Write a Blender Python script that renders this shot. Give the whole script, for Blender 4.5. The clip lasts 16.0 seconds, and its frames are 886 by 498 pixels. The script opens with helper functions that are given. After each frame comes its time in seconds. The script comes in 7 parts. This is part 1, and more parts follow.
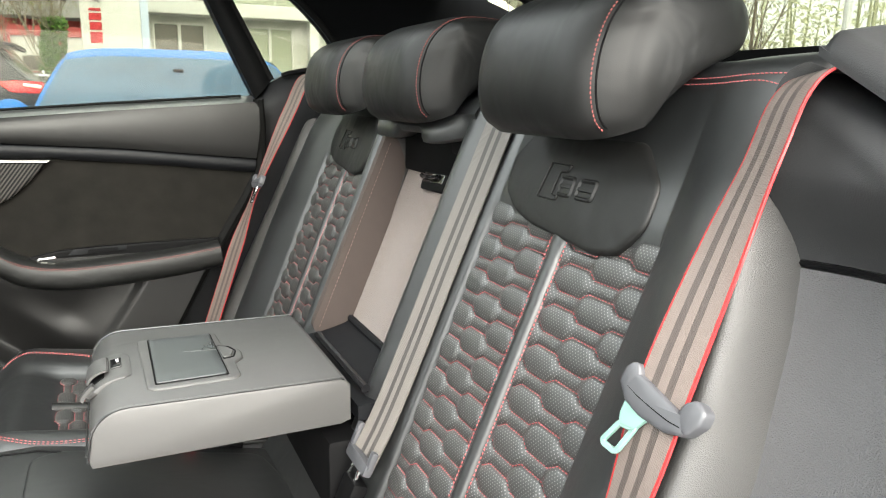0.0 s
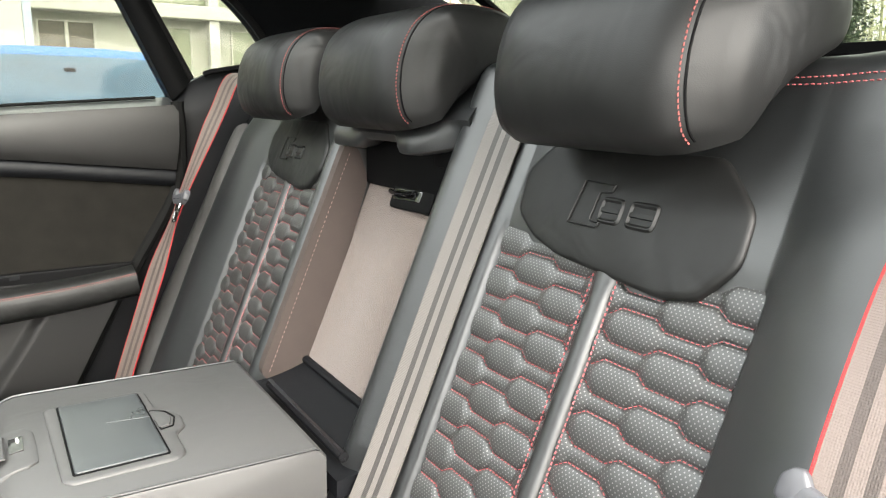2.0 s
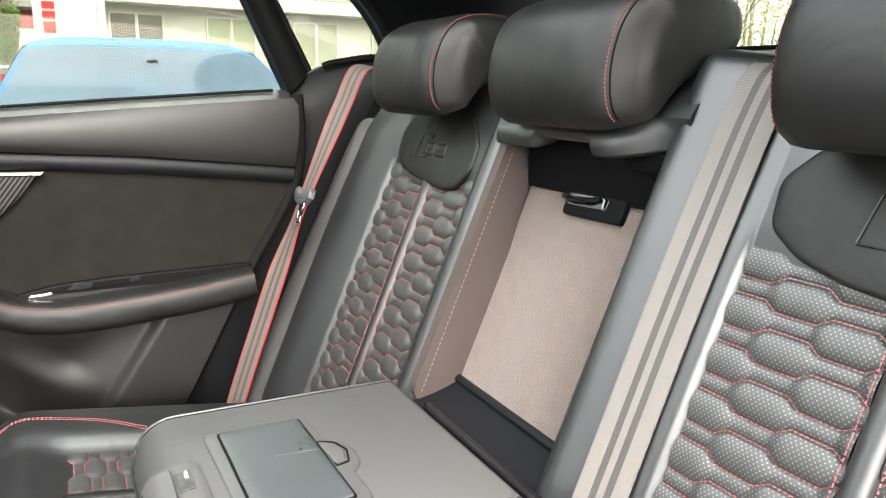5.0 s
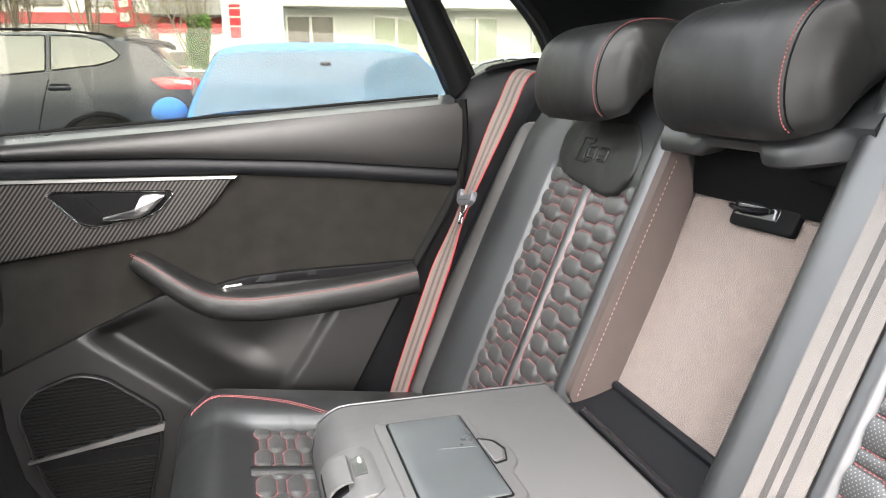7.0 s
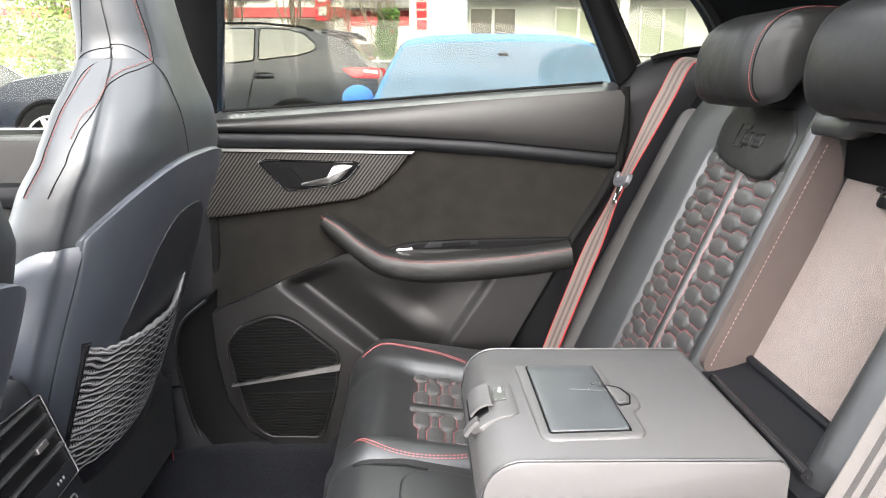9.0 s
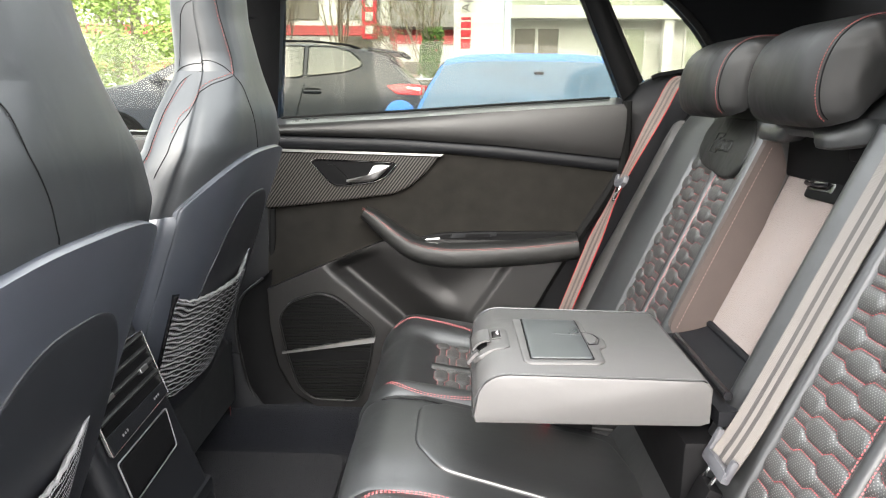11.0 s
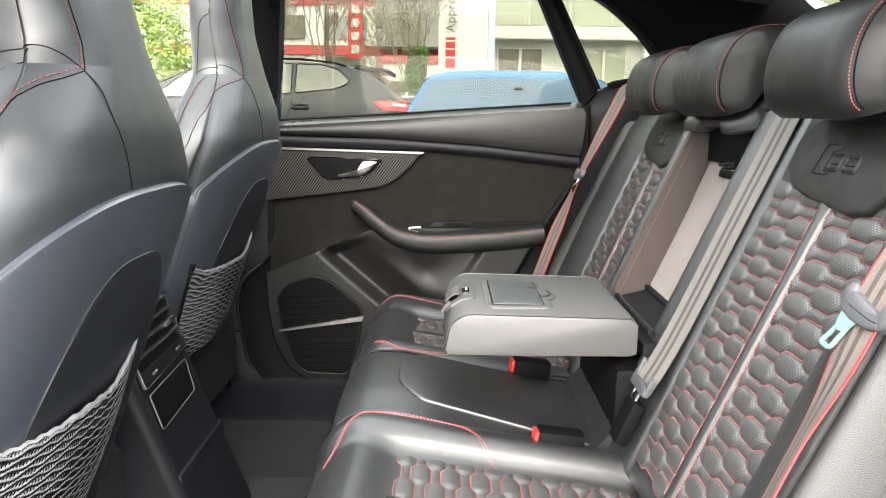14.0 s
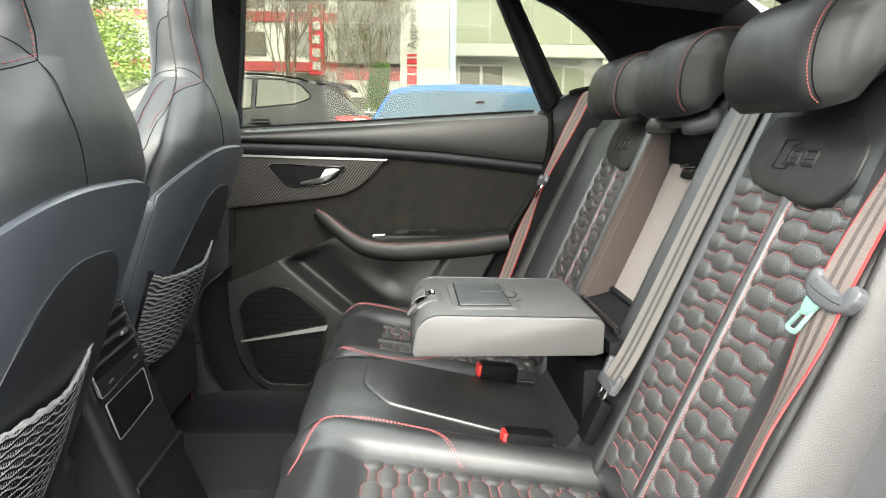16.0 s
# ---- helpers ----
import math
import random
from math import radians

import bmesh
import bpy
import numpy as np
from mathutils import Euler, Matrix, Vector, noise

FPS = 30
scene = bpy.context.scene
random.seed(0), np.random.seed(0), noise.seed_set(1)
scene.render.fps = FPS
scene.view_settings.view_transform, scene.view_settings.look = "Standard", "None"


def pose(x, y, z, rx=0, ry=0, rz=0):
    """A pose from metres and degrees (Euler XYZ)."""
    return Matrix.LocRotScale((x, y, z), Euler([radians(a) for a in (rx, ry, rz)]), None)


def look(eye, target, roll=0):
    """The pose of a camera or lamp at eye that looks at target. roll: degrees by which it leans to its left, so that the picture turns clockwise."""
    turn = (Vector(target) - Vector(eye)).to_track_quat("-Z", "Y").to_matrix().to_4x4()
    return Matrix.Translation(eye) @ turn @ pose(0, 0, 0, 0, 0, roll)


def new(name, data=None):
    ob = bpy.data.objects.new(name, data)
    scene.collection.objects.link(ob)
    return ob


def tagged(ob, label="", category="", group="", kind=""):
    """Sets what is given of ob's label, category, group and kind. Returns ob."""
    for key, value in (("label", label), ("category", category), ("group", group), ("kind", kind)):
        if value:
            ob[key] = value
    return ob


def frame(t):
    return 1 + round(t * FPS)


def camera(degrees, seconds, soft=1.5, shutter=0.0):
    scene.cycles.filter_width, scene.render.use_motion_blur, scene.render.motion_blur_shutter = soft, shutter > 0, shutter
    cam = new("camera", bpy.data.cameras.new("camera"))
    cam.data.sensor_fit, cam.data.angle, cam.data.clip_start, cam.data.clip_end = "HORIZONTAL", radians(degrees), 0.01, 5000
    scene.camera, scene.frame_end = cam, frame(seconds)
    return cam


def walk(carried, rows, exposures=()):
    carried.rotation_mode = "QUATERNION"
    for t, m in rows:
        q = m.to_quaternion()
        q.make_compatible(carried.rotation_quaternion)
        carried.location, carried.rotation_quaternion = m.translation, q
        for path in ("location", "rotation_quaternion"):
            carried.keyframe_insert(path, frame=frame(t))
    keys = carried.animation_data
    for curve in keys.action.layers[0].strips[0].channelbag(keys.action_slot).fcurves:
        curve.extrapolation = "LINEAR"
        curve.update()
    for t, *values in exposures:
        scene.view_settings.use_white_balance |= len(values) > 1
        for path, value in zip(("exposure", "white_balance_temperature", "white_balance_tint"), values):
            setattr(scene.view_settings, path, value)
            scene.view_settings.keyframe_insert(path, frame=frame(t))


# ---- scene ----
cam = camera(63.2, 16.0, soft=1.1)
PATH = [
    (0, (0.118, -0.952, 1.283), (0.945, 0.82, 0.868), 0.9),
    (0.5, (0.124, -0.91, 1.28), (1.001, 0.839, 0.866), 0.9),
    (1, (0.133, -0.863, 1.281), (1.077, 0.85, 0.863), 0.9),
    (1.5, (0.123, -0.812, 1.281), (1.127, 0.868, 0.867), 1.0),
    (2, (0.111, -0.765, 1.282), (1.16, 0.889, 0.876), 1.0),
    (2.5, (0.099, -0.737, 1.283), (1.178, 0.899, 0.884), 1.0),
    (3, (0.088, -0.697, 1.282), (1.177, 0.933, 0.887), 1.1),
    (3.5, (0.075, -0.657, 1.281), (1.156, 0.977, 0.881), 1.3),
    (4, (0.065, -0.63, 1.281), (1.111, 1.025, 0.873), 1.4),
    (4.5, (0.05, -0.618, 1.283), (1.039, 1.068, 0.857), 1.1),
    (5, (0.037, -0.608, 1.284), (0.955, 1.115, 0.85), 0.9),
    (5.2, (0.044, -0.615, 1.295), (0.878, 1.141, 0.826), 0.1),
    (7.5, (0.015, -0.636, 1.306), (0.445, 1.264, 0.852), -0.2),
    (8, (0.01, -0.672, 1.303), (0.3, 1.252, 0.838), -0.1),
    (8.5, (0.009, -0.705, 1.299), (0.171, 1.231, 0.826), -0.1),
    (9, (0.024, -0.746, 1.296), (0.084, 1.196, 0.823), -0.2),
    (11.5, (0.069, -1.04, 1.287), (0.008, 0.914, 0.865), 0.5),
    (12, (0.088, -1.085, 1.29), (0.012, 0.868, 0.863), 0.4),
    (12.5, (0.1, -1.131, 1.287), (0.019, 0.822, 0.864), 0.3),
    (13, (0.092, -1.169, 1.276), (0.023, 0.786, 0.861), 0.5),
    (13.5, (0.083, -1.199, 1.268), (0.041, 0.761, 0.873), 0.6),
    (14, (0.076, -1.209, 1.25), (0.065, 0.755, 0.875), 0.7),
    (14.5, (0.071, -1.207, 1.231), (0.098, 0.76, 0.872), 0.7),
    (15, (0.071, -1.204, 1.221), (0.133, 0.765, 0.877), 0.7),
    (15.5, (0.073, -1.203, 1.223), (0.154, 0.767, 0.887), 0.7),
    (16, (0.072, -1.204, 1.224), (0.163, 0.767, 0.895), 0.7),
]
EXPOSURES = [(0, 3.00, 6520, 7), (2.5, 3.26, 6560, 9), (5, 3.46, 6480, 11), (7.5, 3.60, 6380, 15), (9, 3.57, 6360, 15), (11.5, 3.34, 6450, 12), (13, 3.24, 6450, 12), (16, 3.06, 6500, 7)]
walk(cam, [(t, look(eye, target, roll)) for t, eye, target, roll in PATH], EXPOSURES)

# ---- world and sun: a bright overcast day ----
world = bpy.data.worlds.new("world")
scene.world = world
world.use_nodes = True
wn = world.node_tree
sky = wn.nodes.new("ShaderNodeTexSky")
sky.sky_type, sky.sun_disc = "NISHITA", False
sky.sun_elevation, sky.sun_rotation = radians(41), radians(188)
sky.air_density, sky.dust_density = 1.2, 4.0
cover = wn.nodes.new("ShaderNodeMix")
cover.data_type = "RGBA"
cover.inputs[0].default_value = 0.65
cover.inputs[7].default_value = (9.4, 9.4, 9.1, 1)
wn.links.new(sky.outputs[0], cover.inputs[6])
wn.links.new(cover.outputs[2], wn.nodes["Background"].inputs[0])
wn.nodes["Background"].inputs[1].default_value = 0.14
sun = new("sun", bpy.data.lights.new("sun", "SUN"))
sun.data.energy, sun.data.angle, sun.data.color = 1.9, radians(60), (1.0, 0.97, 0.92)
sun.matrix_world = look((-1.0, -7.0, 6.2), (0, 0, 0))


# ---- materials ----
def nodes_of(m):
    nt = m.node_tree
    return nt, nt.nodes, nt.links, nt.nodes["Principled BSDF"]


def material(name, colour, rough=0.5, metal=0.0, grain=0.0, grain_size=900.0, stain=0.15, stain_size=9.0, bump=0.2, coat=0.0, spec=0.5, sheen=0.0, crease=0.0):
    """A surface with fine relief (grain) and wide, faint unevenness of colour and gloss (stain)."""
    m = bpy.data.materials.new(name)
    m.use_nodes = True
    nt, nd, ln, b = nodes_of(m)
    b.inputs["Metallic"].default_value = metal
    b.inputs["Coat Weight"].default_value = coat
    b.inputs["Specular IOR Level"].default_value = spec
    b.inputs["Sheen Weight"].default_value = sheen
    co = nd.new("ShaderNodeTexCoord")
    wide = nd.new("ShaderNodeTexNoise")
    wide.inputs["Scale"].default_value, wide.inputs["Detail"].default_value = stain_size, 5
    ln.new(co.outputs["Object"], wide.inputs["Vector"])
    mix = nd.new("ShaderNodeMix")
    mix.data_type = "RGBA"
    mix.inputs[6].default_value = (*[c * (1 - stain) for c in colour], 1)
    mix.inputs[7].default_value = (*[min(1, c * (1 + stain)) for c in colour], 1)
    ln.new(wide.outputs["Fac"], mix.inputs[0])
    ln.new(mix.outputs[2], b.inputs["Base Color"])
    r = nd.new("ShaderNodeMapRange")
    r.inputs[3].default_value, r.inputs[4].default_value = max(0.02, rough - 0.08), min(1, rough + 0.08)
    ln.new(wide.outputs["Fac"], r.inputs[0])
    ln.new(r.outputs[0], b.inputs["Roughness"])
    if grain:
        fine = nd.new("ShaderNodeTexVoronoi")
        fine.inputs["Scale"].default_value = grain_size
        ln.new(co.outputs["Object"], fine.inputs["Vector"])
        bp = nd.new("ShaderNodeBump")
        bp.inputs["Strength"].default_value, bp.inputs["Distance"].default_value = bump, grain
        ln.new(fine.outputs["Distance"], bp.inputs["Height"])
        ln.new(bp.outputs[0], b.inputs["Normal"])
        if crease:
            # soft pulls and dents of a stretched cover
            pull = nd.new("ShaderNodeTexNoise")
            pull.inputs["Scale"].default_value, pull.inputs["Detail"].default_value, pull.inputs["Distortion"].default_value = 16.0, 2.0, 0.8
            ln.new(co.outputs["Object"], pull.inputs["Vector"])
            soft = nd.new("ShaderNodeBump")
            soft.inputs["Strength"].default_value, soft.inputs["Distance"].default_value = 0.5, crease
            ln.new(pull.outputs["Fac"], soft.inputs["Height"])
            ln.new(soft.outputs[0], bp.inputs["Normal"])
    return m


def math_node(nd, ln, op, a, b=None):
    n = nd.new("ShaderNodeMath")
    n.operation = op
    for k, v in enumerate((a, b)):
        if v is None:
            continue
        if isinstance(v, (int, float)):
            n.inputs[k].default_value = v
        else:
            ln.new(v, n.inputs[k])
    return n.outputs[0]


def perforated(name, colour, rough):
    """Leather with a staggered grid of fine holes."""
    m = material(name, colour, rough, grain=0.0004, bump=0.15, spec=0.8)
    nt, nd, ln, b = nodes_of(m)
    co = nd.new("ShaderNodeUVMap")
    sep = nd.new("ShaderNodeSeparateXYZ")
    ln.new(co.outputs[0], sep.inputs[0])
    p = 0.0042
    row = math_node(nd, ln, "FLOOR", math_node(nd, ln, "DIVIDE", sep.outputs[1], p * 0.6))
    odd = math_node(nd, ln, "MULTIPLY", math_node(nd, ln, "MODULO", math_node(nd, ln, "ABSOLUTE", row), 2.0), 0.5)
    fx = math_node(nd, ln, "SUBTRACT", math_node(nd, ln, "FRACT", math_node(nd, ln, "ADD", math_node(nd, ln, "DIVIDE", sep.outputs[0], p), odd)), 0.5)
    fy = math_node(nd, ln, "MULTIPLY", math_node(nd, ln, "SUBTRACT", math_node(nd, ln, "FRACT", math_node(nd, ln, "DIVIDE", sep.outputs[1], p * 0.6)), 0.5), 0.6)
    d = math_node(nd, ln, "SQRT", math_node(nd, ln, "ADD", math_node(nd, ln, "MULTIPLY", fx, fx), math_node(nd, ln, "MULTIPLY", fy, fy)))
    hole = math_node(nd, ln, "LESS_THAN", d, 0.15)
    old = b.inputs["Base Color"].links[0].from_socket
    mix = nd.new("ShaderNodeMix")
    mix.data_type = "RGBA"
    mix.inputs[7].default_value = (0.13, 0.132, 0.126, 1)
    ln.new(hole, mix.inputs[0])
    ln.new(old, mix.inputs[6])
    ln.new(mix.outputs[2], b.inputs["Base Color"])
    bp = nd.new("ShaderNodeBump")
    bp.inputs["Strength"].default_value, bp.inputs["Distance"].default_value = 0.3, 0.0006
    bp.invert = True
    ln.new(hole, bp.inputs["Height"])
    ln.new(b.inputs["Normal"].links[0].from_socket, bp.inputs["Normal"])
    ln.new(bp.outputs[0], b.inputs["Normal"])
    return m


def woven(name, dark, light, edge, bands, twill=1400.0):
    """Belt webbing: bands run along the belt, in UV's x from 0 to 1 across it; ribs across."""
    m = material(name, dark, 0.55, stain=0.1)
    nt, nd, ln, b = nodes_of(m)
    uv = nd.new("ShaderNodeUVMap")
    sep = nd.new("ShaderNodeSeparateXYZ")
    ln.new(uv.outputs[0], sep.inputs[0])
    ramp = nd.new("ShaderNodeValToRGB")
    ramp.color_ramp.interpolation = "CONSTANT"
    el = ramp.color_ramp.elements
    el[0].position, el[0].color = 0.0, (*edge, 1)
    el[1].position, el[1].color = 1.0 - bands[0], (*edge, 1)
    for pos, c in bands[1]:
        e = el.new(pos)
        e.color = (*(light if c else dark), 1)
    ln.new(sep.outputs[0], ramp.inputs[0])
    ln.new(ramp.outputs[0], b.inputs["Base Color"])
    wav = math_node(nd, ln, "SINE", math_node(nd, ln, "MULTIPLY", sep.outputs[1], twill * 3))
    wav2 = math_node(nd, ln, "SINE", math_node(nd, ln, "MULTIPLY", sep.outputs[0], 200.0))
    bp = nd.new("ShaderNodeBump")
    bp.inputs["Strength"].default_value, bp.inputs["Distance"].default_value = 0.22, 0.0004
    ln.new(math_node(nd, ln, "ADD", wav, wav2), bp.inputs["Height"])
    ln.new(bp.outputs[0], b.inputs["Normal"])
    return m


def carbon_fibre(name):
    """Twill weave under lacquer: diagonal ribs of grey and black."""
    m = material(name, (0.05, 0.05, 0.05), 0.45, coat=0.0, spec=0.15)
    nt, nd, ln, b = nodes_of(m)
    co = nd.new("ShaderNodeTexCoord")
    sep = nd.new("ShaderNodeSeparateXYZ")
    ln.new(co.outputs["Object"], sep.inputs[0])
    diag = math_node(nd, ln, "ADD", sep.outputs[0], math_node(nd, ln, "MULTIPLY", sep.outputs[2], -0.75))
    f = math_node(nd, ln, "FRACT", math_node(nd, ln, "DIVIDE", diag, 0.0075))
    ramp = nd.new("ShaderNodeValToRGB")
    ramp.color_ramp.elements[0].color = (0.002, 0.002, 0.002, 1)
    ramp.color_ramp.elements[1].color = (0.048, 0.043, 0.040, 1)
    ramp.color_ramp.elements[0].position, ramp.color_ramp.elements[1].position = 0.35, 0.75
    tri = math_node(nd, ln, "ABSOLUTE", math_node(nd, ln, "SUBTRACT", math_node(nd, ln, "MULTIPLY", f, 2.0), 1.0))
    ln.new(tri, ramp.inputs[0])
    ln.new(ramp.outputs[0], b.inputs["Base Color"])
    return m


def glass(name, tint=(0.9, 0.93, 0.92)):
    """A thin pane: clear, with a reflection that grows towards grazing."""
    m = bpy.data.materials.new(name)
    m.use_nodes = True
    nt, nd, ln, b = nodes_of(m)
    tr, gl, mx, fr = nd.new("ShaderNodeBsdfTransparent"), nd.new("ShaderNodeBsdfGlossy"), nd.new("ShaderNodeMixShader"), nd.new("ShaderNodeLayerWeight")
    pw, sc = nd.new("ShaderNodeMath"), nd.new("ShaderNodeMath")
    tr.inputs[0].default_value = (*tint, 1)
    gl.inputs["Roughness"].default_value = 0.02
    fr.inputs[0].default_value = 0.5
    pw.operation, pw.inputs[1].default_value = "POWER", 4.0
    sc.operation, sc.inputs[1].default_value, sc.inputs[2].default_value = "MULTIPLY_ADD", 0.35, 0.02
    ln.new(fr.outputs["Facing"], pw.inputs[0])
    ln.new(pw.outputs[0], sc.inputs[0])
    ln.new(sc.outputs[0], mx.inputs[0])
    ln.new(tr.outputs[0], mx.inputs[1])
    ln.new(gl.outputs[0], mx.inputs[2])
    ln.new(mx.outputs[0], nd["Material Output"].inputs[0])
    return m


LEATHER = material("black_leather", (0.0090, 0.0097, 0.0103), 0.40, spec=0.95, grain=0.0003, grain_size=1100, bump=0.14, stain=0.12, crease=0.0018)
LEATHER_SOFT = material("soft_black_leather", (0.0070, 0.0071, 0.0070), 0.46, spec=0.30, grain=0.0003, grain_size=1100, bump=0.14, stain=0.15, stain_size=14, crease=0.0060)
PERF = perforated("perforated_leather", (0.022, 0.0222, 0.0222), 0.44)
BOLSTER = material("grained_side_leather", (0.034, 0.0335, 0.033), 0.52, spec=0.55, grain=0.0008, grain_size=1100, bump=0.40)
ARM_TOP = material("armrest_leather", (0.0575, 0.0565, 0.0560), 0.44, spec=0.5, grain=0.0003, grain_size=1200, bump=0.12, stain=0.12, crease=0.0018)
SUEDE = material("charcoal_suede", (0.0084, 0.0076, 0.0065), 0.9, spec=0.05, grain=0.0004, grain_size=1500, bump=0.3, stain=0.6, stain_size=26, sheen=0.16)
VINYL = material("black_soft_plastic", (0.0054, 0.0058, 0.0070), 0.50, spec=0.18, grain=0.0005, grain_size=900, bump=0.3)
VINYL_GREY = material("grey_soft_plastic", (0.0070, 0.0068, 0.0068), 0.42, spec=0.34, grain=0.0005, grain_size=900, bump=0.3)
TRIM = material("grained_trim_plastic", (0.060, 0.060, 0.062), 0.6, spec=0.35, grain=0.0009, grain_size=800, bump=0.6, stain=0.2)
PILLAR = material("grey_pillar_plastic", (0.020, 0.0205, 0.0215), 0.52, spec=0.3, grain=0.0005, grain_size=900, bump=0.3)
BLACK = material("matt_black_plastic", (0.003, 0.003, 0.0033), 0.6, spec=0.08, stain=0.2)
GLOSS = material("gloss_black_plastic", (0.008, 0.008, 0.009), 0.08, coat=0.5, stain=0.1)
RUBBER = material("black_rubber", (0.005, 0.005, 0.005), 0.8, spec=0.1)
SILVER = material("satin_aluminium", (0.36, 0.355, 0.35), 0.38, metal=1.0, stain=0.06)
CHROME = material("bright_chrome", (0.85, 0.86, 0.86), 0.08, metal=1.0, stain=0.03)
CARBON = carbon_fibre("carbon_twill")
CARPET = material("black_carpet", (0.0065, 0.0070, 0.0090), 0.95, spec=0.02, grain=0.003, grain_size=420, bump=0.9, stain=0.3, sheen=0.05)
CARPET_GREY = material("grey_lining_carpet", (0.118, 0.089, 0.076), 0.95, grain=0.0015, grain_size=620, bump=0.6, stain=0.22, stain_size=60, sheen=0.25)
LINING = material("grey_lining_leather", (0.052, 0.040, 0.036), 0.7, spec=0.3, grain=0.0006, grain_size=900, bump=0.3, stain=0.15, stain_size=40)
HEADLINER = material("black_headliner", (0.0035, 0.0038, 0.0044), 0.95, spec=0.03, grain=0.0006, grain_size=900, bump=0.4, sheen=0.1)
RED_THREAD = material("red_thread", (0.33, 0.080, 0.084), 0.7, stain=0.2, stain_size=300)
DIM_THREAD = material("dull_red_thread", (0.20, 0.048, 0.042), 0.8, stain=0.2)
RED_EDGE = material("red_belt_edge", (0.26, 0.012, 0.014), 0.5, stain=0.1)
RED_PLASTIC = material("red_buckle_button", (0.42, 0.02, 0.018), 0.35)
BELT_GREY = woven("grey_belt_webbing", (0.036, 0.033, 0.031), (0.110, 0.100, 0.092), (0.088, 0.080, 0.074), (0.0, [(0.02, 1), (0.30, 0), (0.43, 1), (0.57, 0), (0.70, 1)]))
BELT_RED = woven("red_edged_belt_webbing", (0.048, 0.038, 0.034), (0.112, 0.090, 0.080), (0.26, 0.014, 0.015), (0.045, [(0.045, 1), (0.30, 0), (0.43, 1), (0.60, 0), (0.74, 1)]))
NET = material("grey_net_cord", (0.15, 0.15, 0.153), 0.7, grain=0.0006, grain_size=1200, bump=0.5)
GLASS = glass("window_glass", (0.43, 0.44, 0.40))
FRONT_GLASS = glass("front_door_glass", (0.62, 0.63, 0.60))
ROOF_GLASS = glass("roof_glass", (0.82, 0.83, 0.82))
SCREEN_PANE = glass("windscreen_glass", (0.92, 0.93, 0.92))

STEEL_TONGUE = material("pale_steel_tongue", (0.17, 0.29, 0.255), 0.3, metal=0.3, stain=0.08)


LID = material("lid_plastic", (0.040, 0.044, 0.046), 0.30, stain=0.35, stain_size=22)


# ---- building helpers ----
BASE = {}  # the world place of each thing's origin, by name


def thing(name, base, label, category, group="", kind=""):
    """An empty at the thing's base, that parents its parts."""
    ob = new(name)
    ob.location = base
    ob.empty_display_size = 0.05
    BASE[ob.name] = Vector(base)
    return tagged(ob, label, category, group, kind)


def part(name, bm, mat, parent, label="", smooth=True, kind=""):
    """Links a bmesh, built in world coordinates, as one mesh under a thing or a part."""
    base = BASE[parent.name] if parent else Vector((0, 0, 0))
    bmesh.ops.recalc_face_normals(bm, faces=bm.faces)
    bmesh.ops.translate(bm, vec=-base, verts=bm.verts)
    me = bpy.data.meshes.new(name)
    bm.to_mesh(me)
    bm.free()
    for p in me.polygons:
        p.use_smooth = smooth
    me.materials.append(mat)
    ob = new(name, me)
    if smooth:
        me.set_sharp_from_angle(angle=radians(38))
    if parent:
        ob.parent = parent
    BASE[ob.name] = base
    return tagged(ob, label, kind=kind)


def single(name, bm, mat, label, category, kind="", smooth=True, group=""):
    """A thing that is one mesh."""
    ob = part(name, bm, mat, None, label, smooth)
    return tagged(ob, label, category, group, kind)


def piece(name, mesh, m, parent):
    """An object on a shared mesh, at the world pose m, under a thing."""
    ob = new(name, mesh)
    ob.parent = parent
    ob.matrix_basis = Matrix.Translation(-BASE[parent.name]) @ m
    return ob


def smoothstep(a, b, x):
    t = min(1.0, max(0.0, (x - a) / (b - a)))
    return t * t * (3 - 2 * t)


def lerp(table, x):
    """Reads a short table of (x, y) rows between its rows."""
    if x <= table[0][0]:
        return table[0][1]
    for (a, p), (b, q) in zip(table, table[1:]):
        if x <= b:
            t = (x - a) / (b - a)
            return p + (q - p) * t
    return table[-1][1]


def box(x0, x1, y0, y1, z0, z1, bevel=0.0, segments=2):
    bm = bmesh.new()
    bmesh.ops.create_cube(bm, size=1)
    for v in bm.verts:
        v.co = Vector(((x0 + x1) / 2 + v.co.x * (x1 - x0), (y0 + y1) / 2 + v.co.y * (y1 - y0), (z0 + z1) / 2 + v.co.z * (z1 - z0)))
    if bevel:
        bmesh.ops.bevel(bm, geom=bm.edges[:], offset=bevel, segments=segments, affect="EDGES", profile=0.6)
    return bm


def add(bm, other):
    """Joins another bmesh into bm."""
    me = bpy.data.meshes.new("joined")
    other.to_mesh(me)
    other.free()
    bm.from_mesh(me)
    bpy.data.meshes.remove(me)
    return bm


def turned(bm, m):
    bmesh.ops.transform(bm, matrix=m, verts=bm.verts)
    return bm


def samples(a, b, r, n):
    """Places from a to b, closer together near both ends."""
    edge = [r * (1 - math.cos(math.pi / 2 * k / 5)) for k in range(5)]
    mid = [a + r + (b - a - 2 * r) * k / n for k in range(n + 1)]
    return [a + e for e in edge] + mid + [b - e for e in reversed(edge)]


